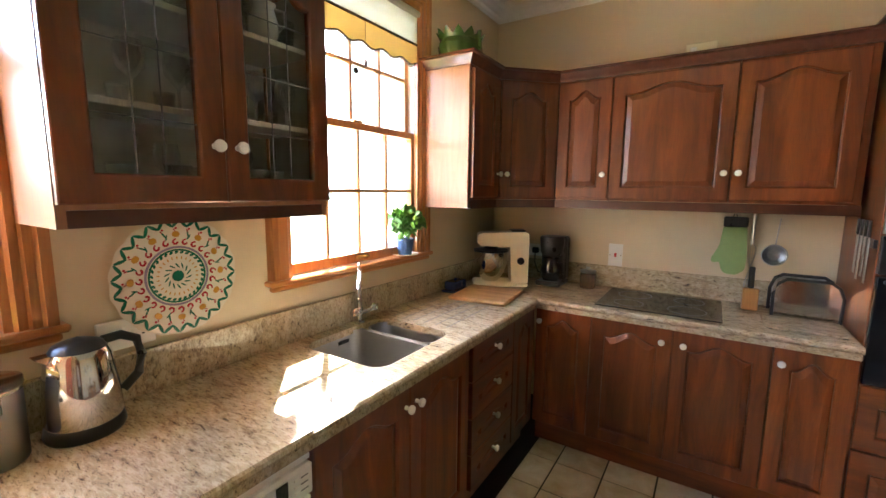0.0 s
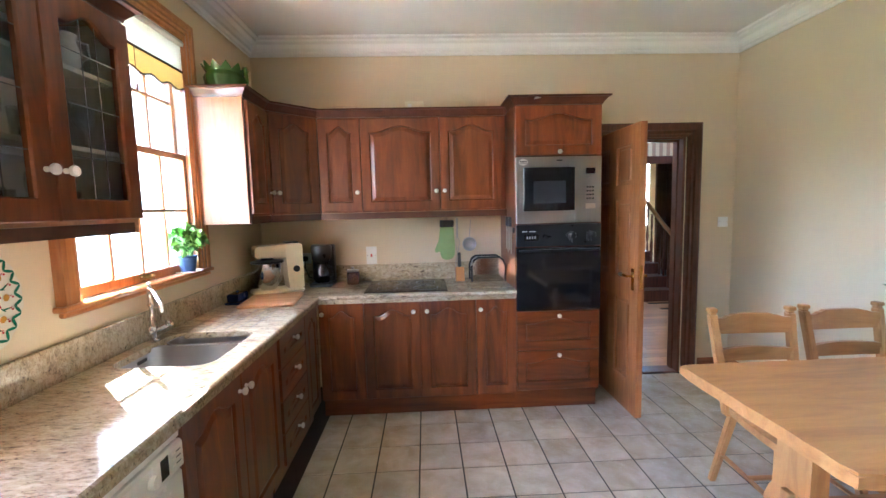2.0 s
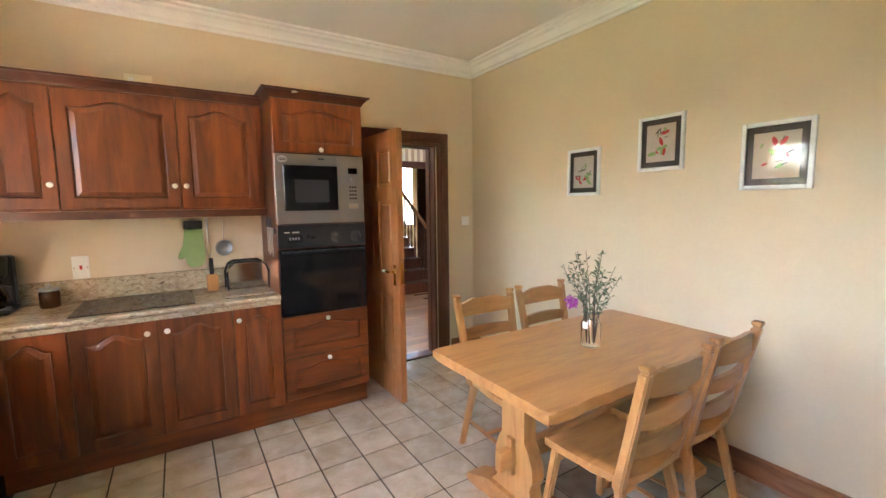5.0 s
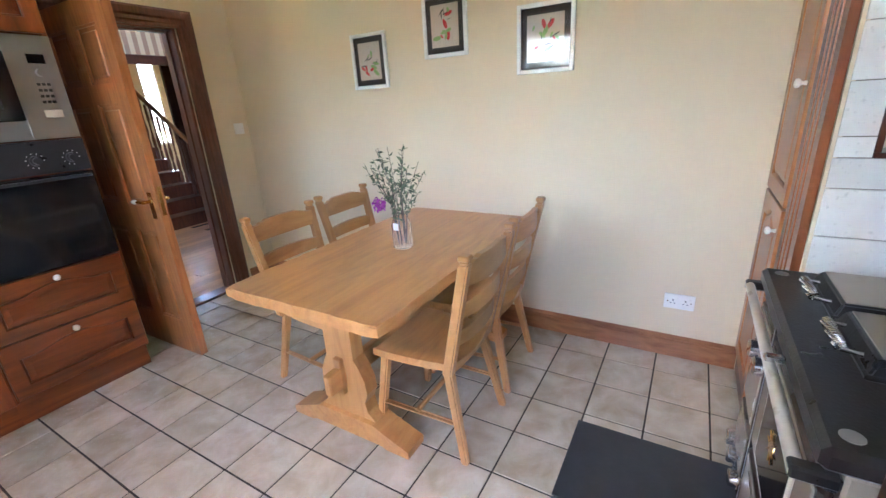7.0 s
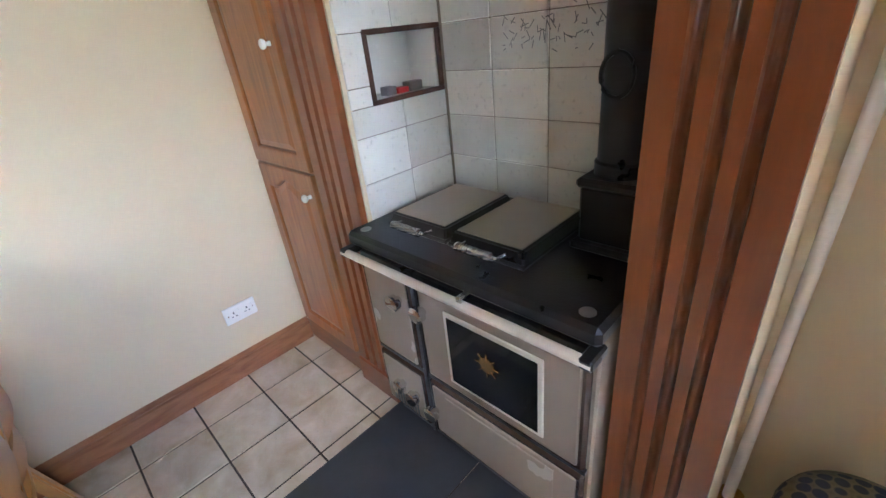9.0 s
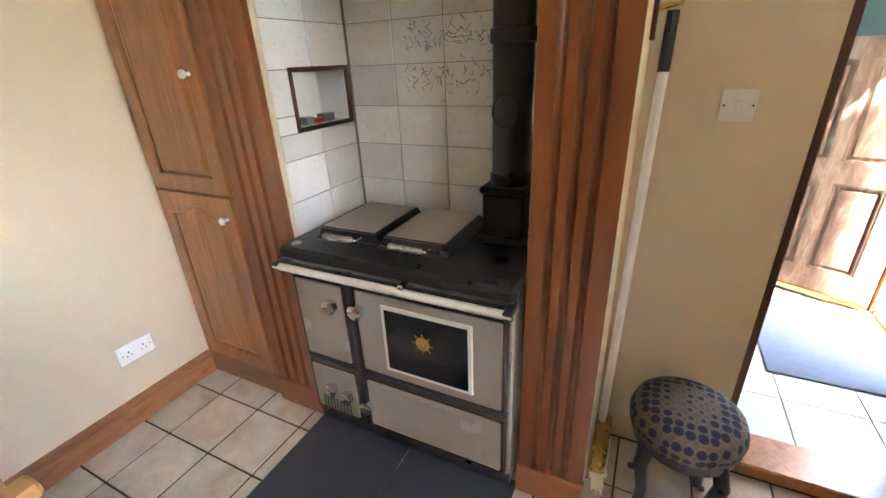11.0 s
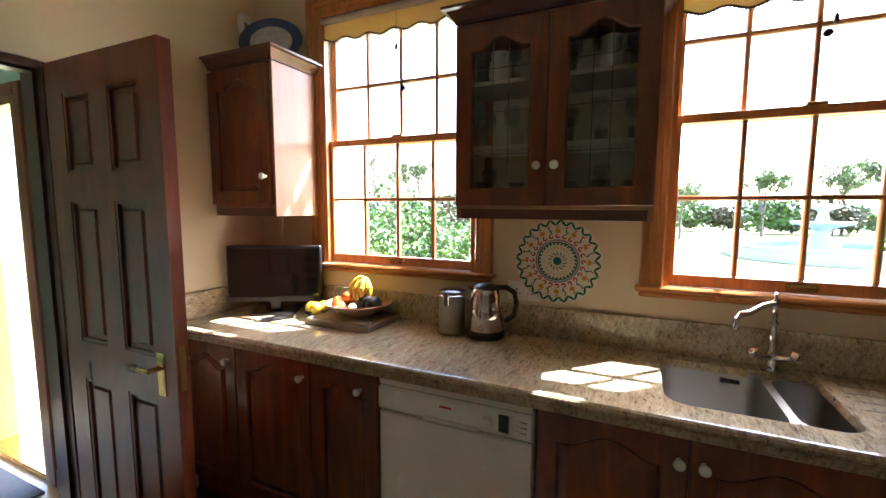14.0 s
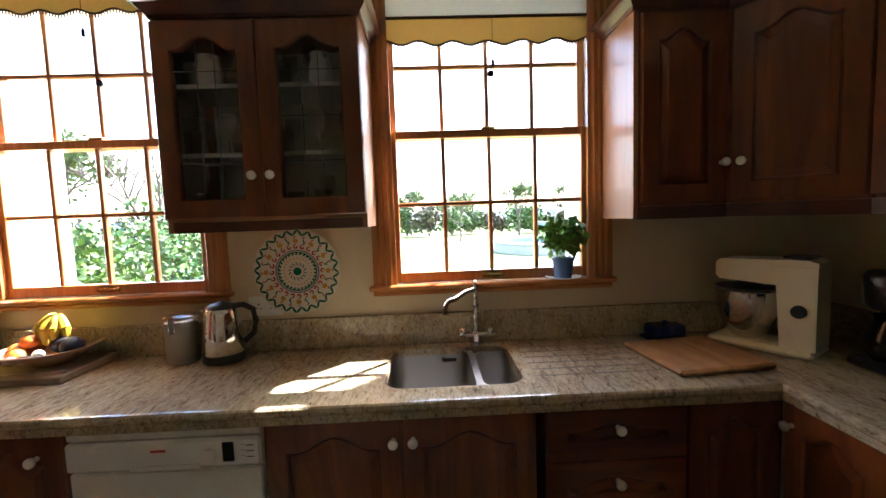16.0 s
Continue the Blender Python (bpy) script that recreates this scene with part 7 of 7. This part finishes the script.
part("rim", tube(bmesh.new(), [(0.055 * math.cos(a), -0.01, 0.055 * math.sin(a)) for a in [k * math.pi / 14 for k in range(29)]], 0.004, 6), STEEL, us)
part("mesh_bowl", lathe(bmesh.new(), [(0.054, 0.0), (0.05, 0.012), (0.03, 0.024), (0, 0.028)], 24, pose(0, -0.010, 0, -90, 0, 0), cap=False), plain("wire_mesh", (0.30, 0.29, 0.28), 0.4, 0.8, var=0.4, scale=200), us)
part("handle", tube(bmesh.new(), [(0, -0.01, 0.055), (0.012, -0.005, 0.20)], 0.003, 6), STEEL, us)
kr = thing("knife_rack", pose(1.038, 3.86, 1.30, 0, 0, -90), "magnetic rack with knives on the oven housing side", "knife rack")
part("bar", boxes((-0.13, 0.13, -0.012, 0, 0.0, 0.035), bev=0.002), BLACK, kr)
for k in range(4):
    x = -0.09 + 0.055 * k
    part("knife", boxes((x - 0.011, x + 0.011, -0.016, -0.0125, -0.13 - 0.02 * (k % 2), 0.04), bev=0.001), STEEL, kr)
    part("knife_handle", boxes((x - 0.009, x + 0.009, -0.022, -0.012, 0.04, 0.11), bev=0.003), BLACK, kr)

for y, w, h in ((0.42, 0.05, 0.03), (0.47, 0.04, 0.045), (0.36, 0.06, 0.05)):
    single("matchbox", boxes((-0.02, 0.02, -w / 2, w / 2, 0, h * 0.6), bev=0.002), RED if w > 0.045 and h < 0.04 else GREY, pose(2.33, y, 1.2155), "small box lying in the tiled niche", "box", "small things in the niche")
# ---- on top of the cabinets ----
tu = thing("soup_tureen", pose(-0.76, 3.50, UZ1 + 0.021) @ Matrix.Diagonal((1.1, 1.05, 1.45, 1)), "mottled green ceramic tureen with frilled rim", "tureen")
bm = bmesh.new()
n = 48
rows = []
for r, z, w in ((0.06, 0, 0), (0.085, 0.015, 0), (0.125, 0.06, 0.02), (0.13, 0.085, 0.03), (0.115, 0.105, 0.03), (0.135, 0.125, 0.08), (0.125, 0.125, 0.08), (0.10, 0.10, 0.02), (0.05, 0.03, 0)):
    rows.append([bm.verts.new((r * 0.8 * (1 + w * math.cos(12 * 2 * math.pi * i / n)) * math.cos(2 * math.pi * i / n), r * (1 + w * math.cos(12 * 2 * math.pi * i / n)) * math.sin(2 * math.pi * i / n), z + (0.012 * math.cos(12 * 2 * math.pi * i / n) if w > 0.05 else 0))) for i in range(n)])
for a, b in zip(rows, rows[1:]):
    for i in range(n):
        bm.faces.new((a[i], a[(i + 1) % n], b[(i + 1) % n], b[i]))
bm.faces.new(rows[0][::-1])
bm.faces.new(rows[-1])
part("bowl", bm, GREEN_GLAZE, tu, smooth=True)
part("handle", tube(bmesh.new(), [(0.10, -0.03, 0.03), (0.125, -0.03, 0.07), (0.115, -0.02, 0.125), (0.10, 0.0, 0.13)], 0.009, 8), GREEN_GLAZE, tu, smooth=True)
bx = thing("alarm_box", pose(0.36, 4.05, UZ1 + 0.0105), "cream plastic control box on the cabinet top", "control box")
part("case", boxes((-0.07, 0.07, -0.03, 0.03, 0, 0.125), bev=0.004), CREAM, bx)
part("button", boxes((-0.05, -0.02, -0.034, -0.029, 0.08, 0.105), bev=0.003), PLASTIC_W, bx)
single("cable", tube(bmesh.new(), [(-0.35, 4.0, UZ1 + 0.072), (-0.2, 3.99, UZ1 + 0.095), (-0.05, 4.0, UZ1 + 0.09), (0.05, 4.02, UZ1 + 0.072)], 0.004, 6), PAPER, pose(0, 0, 0), "loose beige cable on the cabinet top", "cable")
single("paper_stack", boxes((-0.10, 0.10, -0.07, 0.07, 0, 0.08), bev=0.001), PAPER, pose(-0.18, 4.08, UZ1 + 0.0105), "folded papers lying on the cabinet top", "papers")
single("booklet", boxes((-0.07, 0.07, -0.10, 0.10, 0, 0.012), bev=0.001), PAPER_W, pose(1.20, 3.80, 2.212, 0, -12, 25), "white booklet on the oven housing", "booklet")
pb = thing("platter", pose(-0.83, 0.53, UZ1 + 0.075, 0, 0, 0), "blue and white oval platter leaning on the wall", "platter")
m = pose(0, 0, 0.125, 0, 78, 22)
part("dish", lathe(bmesh.new(), [(0.09, 0), (0.125, 0.012), (0.128, 0.016), (0.122, 0.018), (0.09, 0.008), (0, 0.006)], 40, m @ Matrix.Diagonal((1, 1.35, 1, 1))), BLUE, pb, smooth=True)
part("centre", lathe(bmesh.new(), [(0.085, 0.0085), (0.085, 0.0095), (0, 0.0097)], 36, m @ Matrix.Diagonal((1, 1.35, 1, 1))), plain("willow_print", (0.50, 0.53, 0.56), 0.25, var=0.5, scale=28), pb)
sn = thing("alarm_sensor", pose(-0.82, YS + 0.001, 2.46, 0, 0, 180), "small white alarm sensor high on the wall", "sensor")
part("case", boxes((-0.03, 0.03, -0.045, 0, -0.05, 0.05), bev=0.008), PLASTIC_W, sn)
part("lens", boxes((-0.02, 0.02, -0.048, -0.044, -0.03, 0.0), bev=0.002), GREY, sn)
single("cable_conduit", boxes((-0.012, 0.012, -0.012, 0, -0.2, 0.2), bev=0.002), CREAM, pose(XW + 0.001, 0.47, 1.23, 0, 0, 90), "cream cable cover on the wall", "conduit")
pl = thing("pendant_light", pose(1.05, 2.35, ZC), "small ceiling lamp holder with bare bulb", "lamp")
part("rose", lathe(bmesh.new(), [(0.04, 0), (0.038, -0.02), (0.012, -0.028)], 20), PLASTIC_W, pl)
part("flex", tube(bmesh.new(), [(0, 0, -0.02), (0, 0, -0.16)], 0.003, 6), PLASTIC_W, pl)
part("holder", lathe(bmesh.new(), [(0.018, -0.15), (0.02, -0.20), (0.012, -0.21)], 16), PLASTIC_W, pl)

# ---- vase on the table ----
va = thing("flower_vase", pose(2.285, 2.24, 0.7385), "clear glass jar of twigs and purple blossom", "vase")
part("jar", lathe(bmesh.new(), [(0.048, 0), (0.05, 0.004), (0.05, 0.12), (0.036, 0.15), (0.036, 0.175), (0.033, 0.175), (0.033, 0.15), (0.046, 0.12), (0.046, 0.008), (0, 0.008)], 28), GLASSWARE, va, smooth=True)
part("tag", boxes((-0.051, -0.05, -0.018, 0.012, 0.10, 0.135)), PAPER_W, va)
rng = random.Random(31)
bm, lf = bmesh.new(), bmesh.new()
for k in range(20):
    a, sp, h = rng.uniform(0, 6.28), rng.uniform(0.02, 0.17), rng.uniform(0.27, 0.52)
    p0v, p2 = Vector((0.02 * math.cos(a), 0.02 * math.sin(a), 0.02)), Vector((sp * math.cos(a), sp * math.sin(a), h))
    mid = Vector((p2.x * 0.3, p2.y * 0.3, h * 0.55))
    tube(bm, [p0v, mid, p2], 0.0022, 5, 0.0012)
    pts = [mid.lerp(p2, rng.random()) for _ in range(16)]
    leaves(lf, pts, 0.034, rng, 0.32, -0.5)
part("twig_spray", bm, BARK, va)
part("foliage", lf, TWIG, va)
part("blossom", leaves(bmesh.new(), sphere_pts(110, (-0.09, 0.05, 0.235), (0.03, 0.03, 0.035), rng, 0.4), 0.02, rng, 0.6), PURPLE, va, "purple blossom head")

# ---- outdoors ----
bm = bmesh.new()
bmesh.ops.create_grid(bm, x_segments=60, y_segments=60, size=600, matrix=pose(-560, 0, -0.30))
for v in bm.verts:
    if v.co.x < -30:
        v.co.z -= 0.012 * (-30 - v.co.x) + 0.0
structure("ground", bm, LAWN, "wide sunlit lawn", "lawn")
structure("outer_paving", boxes((-1.4, -0.335, -6, YS - 0.21, -0.32, -0.05)), PORCH_TILE, "pale paving outside the back door", "paving")
wing = bmesh.new()
box(wing, -2.05, -1.33, 3.84, 7.0, -0.32, 5.0)
structure("outer_bay", wing, RENDER, "white rendered bay of the house", "house wall")
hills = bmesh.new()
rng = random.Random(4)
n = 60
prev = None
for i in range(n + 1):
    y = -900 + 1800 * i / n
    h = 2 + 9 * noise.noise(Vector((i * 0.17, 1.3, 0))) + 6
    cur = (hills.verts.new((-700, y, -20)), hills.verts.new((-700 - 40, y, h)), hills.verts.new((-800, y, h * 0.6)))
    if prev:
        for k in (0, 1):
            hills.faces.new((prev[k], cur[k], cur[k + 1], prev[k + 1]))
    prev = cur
# distance haze is put into the hills' blue base colour
structure("backdrop_hills", hills, plain("hazed_hills", (0.20, 0.26, 0.32), 1.0, var=0.2, scale=0.02), "low distant hills with haze in their blue colour", "hills")


def foliage(name, clumps, n, size, mat, rng):
    bm = bmesh.new()
    for c, r in clumps:
        leaves(bm, sphere_pts(n, c, r, rng, 0.55), size, rng, 0.7)
    return bm


def shrub(x, y, r, h, seed, mat, label, n=1300, size=0.11):
    rng = random.Random(seed)
    cl = []
    for k in range(7):
        a, d = rng.uniform(0, 6.28), rng.uniform(0, 0.65) * r
        cl.append(((d * math.cos(a), d * math.sin(a), h * rng.uniform(0.35, 0.72)), (r * rng.uniform(0.4, 0.6), r * rng.uniform(0.4, 0.6), h * rng.uniform(0.28, 0.38))))
    root = thing("shrub", pose(x, y, -0.32), label, "shrub", "garden shrubs")
    bm = bmesh.new()
    for k in range(5):
        a = k * 1.26
        tube(bm, [(0.05 * math.cos(a), 0.05 * math.sin(a), 0), (0.3 * r * math.cos(a), 0.3 * r * math.sin(a), h * 0.6)], 0.03, 5, 0.01)
    part("stems", bm, BARK, root)
    part("foliage", foliage("f", cl, n // 7, size, mat, rng), mat, root)


for i, (x, y, r, h) in enumerate(((-5.2, -2.3, 1.5, 1.75), (-6.6, -0.9, 1.3, 1.6), (-5.0, -4.2, 1.6, 2.2), (-7.8, -2.6, 1.9, 2.4), (-8.5, -0.2, 1.4, 1.5))):
    shrub(x, y, r, h, 40 + i, HEDGE, "leafy green garden shrub", 2600, 0.12)
for i, (x, y, r, h) in enumerate(((-3.9, -1.25, 0.6, 0.85), (-4.6, -0.55, 0.6, 0.8), (-3.6, -2.0, 0.5, 0.8))):
    shrub(x, y, r, h, 60 + i, HEDGE_Y, "low shrub covered in yellow flowers", 900, 0.07)

BROWN_HEDGE = leaf_mat("bronze_hedge_leaf", (0.08, 0.07, 0.028), 0.5)
for i, (x, y, r, h) in enumerate(((-10.4, -9.2, 1.7, 2.5), (-10.2, -7.0, 1.7, 2.55), (-10.6, -5.0, 1.6, 2.4), (-10.9, -3.2, 1.5, 2.2))):
    shrub(x, y, r, h, 120 + i, BROWN_HEDGE, "tall bronze-tinged hedge bush", 2800, 0.15)


def tree(x, y, h, seed, bare=False, label="", spread=0.38):
    rng = random.Random(seed)
    root = thing("tree", pose(x, y, -0.5), label or "broad garden tree in spring leaf", "tree", "garden trees")
    bm, tips = bmesh.new(), []
    def grow(p, d, ln, r, depth):
        q = p + d * ln
        tube(bm, [p, p.lerp(q, 0.5) + Vector((rng.gauss(0, 0.03), rng.gauss(0, 0.03), 0)) * ln, q], r, 5, r * 0.65)
        if depth == 0:
            tips.append(q)
            return
        for _ in range(3):
            nd = (d + Vector((rng.gauss(0, 0.5), rng.gauss(0, 0.5), rng.gauss(0.12, 0.25)))).normalized()
            grow(q, nd, ln * rng.uniform(0.6, 0.8), r * 0.62, depth - 1)
        tips.append(q)
    grow(Vector((0, 0, 0)), Vector((0, 0, 1)), h * 0.3, h * 0.02, 4)
    part("trunk", bm, BARK, root)
    if not bare:
        lf = bmesh.new()
        for p in tips:
            leaves(lf, sphere_pts(16, p, (h * 0.075,) * 3, rng, 0.1), h * 0.035, rng, 0.7)
        part("crown", lf, TREE_LEAF, root)


for i, (x, y, h) in enumerate(((-26, 4.6, 4.2), (-31, 9.5, 5.2), (-36, 15, 5.5), (-24, 12.5, 5.0), (-38, 1.0, 5.0), (-42, 6.5, 5.0), (-40, -8, 6), (-30, -14, 7))):
    tree(x, y, h, 80 + i)
rng = random.Random(52)
for i in range(20):
    shrub(-36 + rng.uniform(-2, 2), -13 + 1.95 * i, rng.uniform(1.3, 1.9), rng.uniform(1.7, 3.5), 140 + i, (HEDGE, TREE_LEAF, BROWN_HEDGE)[i % 3], "rounded bush at the lawn's far edge", 1100, 0.34)
tree(-12.0, -6.0, 5.2, 95, True, "bare leafless tree behind the shrubs")
tree(-14.5, -10.5, 6.0, 98)
tree(-13, -3.4, 2.9, 99)
rng = random.Random(77)
bm = bmesh.new()
for k in range(46):
    y = -30 + 1.7 * k
    leaves(bm, sphere_pts(90, (-48 + rng.uniform(-2, 2), y, 0.1 + rng.uniform(-0.3, 0.5)), (1.2, 1.4, 1.3), rng, 0.4), 0.5, rng, 0.8)
tagged(part("hedge_row", bm, HEDGE), "long dark garden hedge at the lawn's end", "hedge", "", "stuff")
fo = thing("fountain", pose(-18.0, 8.3, -0.3), "stone tiered fountain in a round blue pool", "fountain")
part("pool_wall", lathe(bmesh.new(), [(2.75, 0), (2.75, 0.38), (2.8, 0.40), (2.8, 0.46), (2.45, 0.46), (2.45, 0.1), (2.45, 0.1)], 48, cap=False), STONE, fo, "grey stone pool wall")
part("water", lathe(bmesh.new(), [(2.46, 0.30), (0, 0.31)], 48, cap=False), WATER, fo, "bright blue pool water")
part("pedestal", lathe(bmesh.new(), [(0.55, 0.1), (0.55, 0.55), (0.3, 0.65), (0.22, 0.95), (0.3, 1.05), (0.85, 1.2), (0.9, 1.28), (0.2, 1.3), (0.14, 1.6), (0.2, 1.68), (0.5, 1.8), (0.52, 1.86), (0.1, 1.9), (0.08, 2.2), (0.14, 2.3), (0, 2.42)], 24), STONE, fo, "tiered stone basins", True)
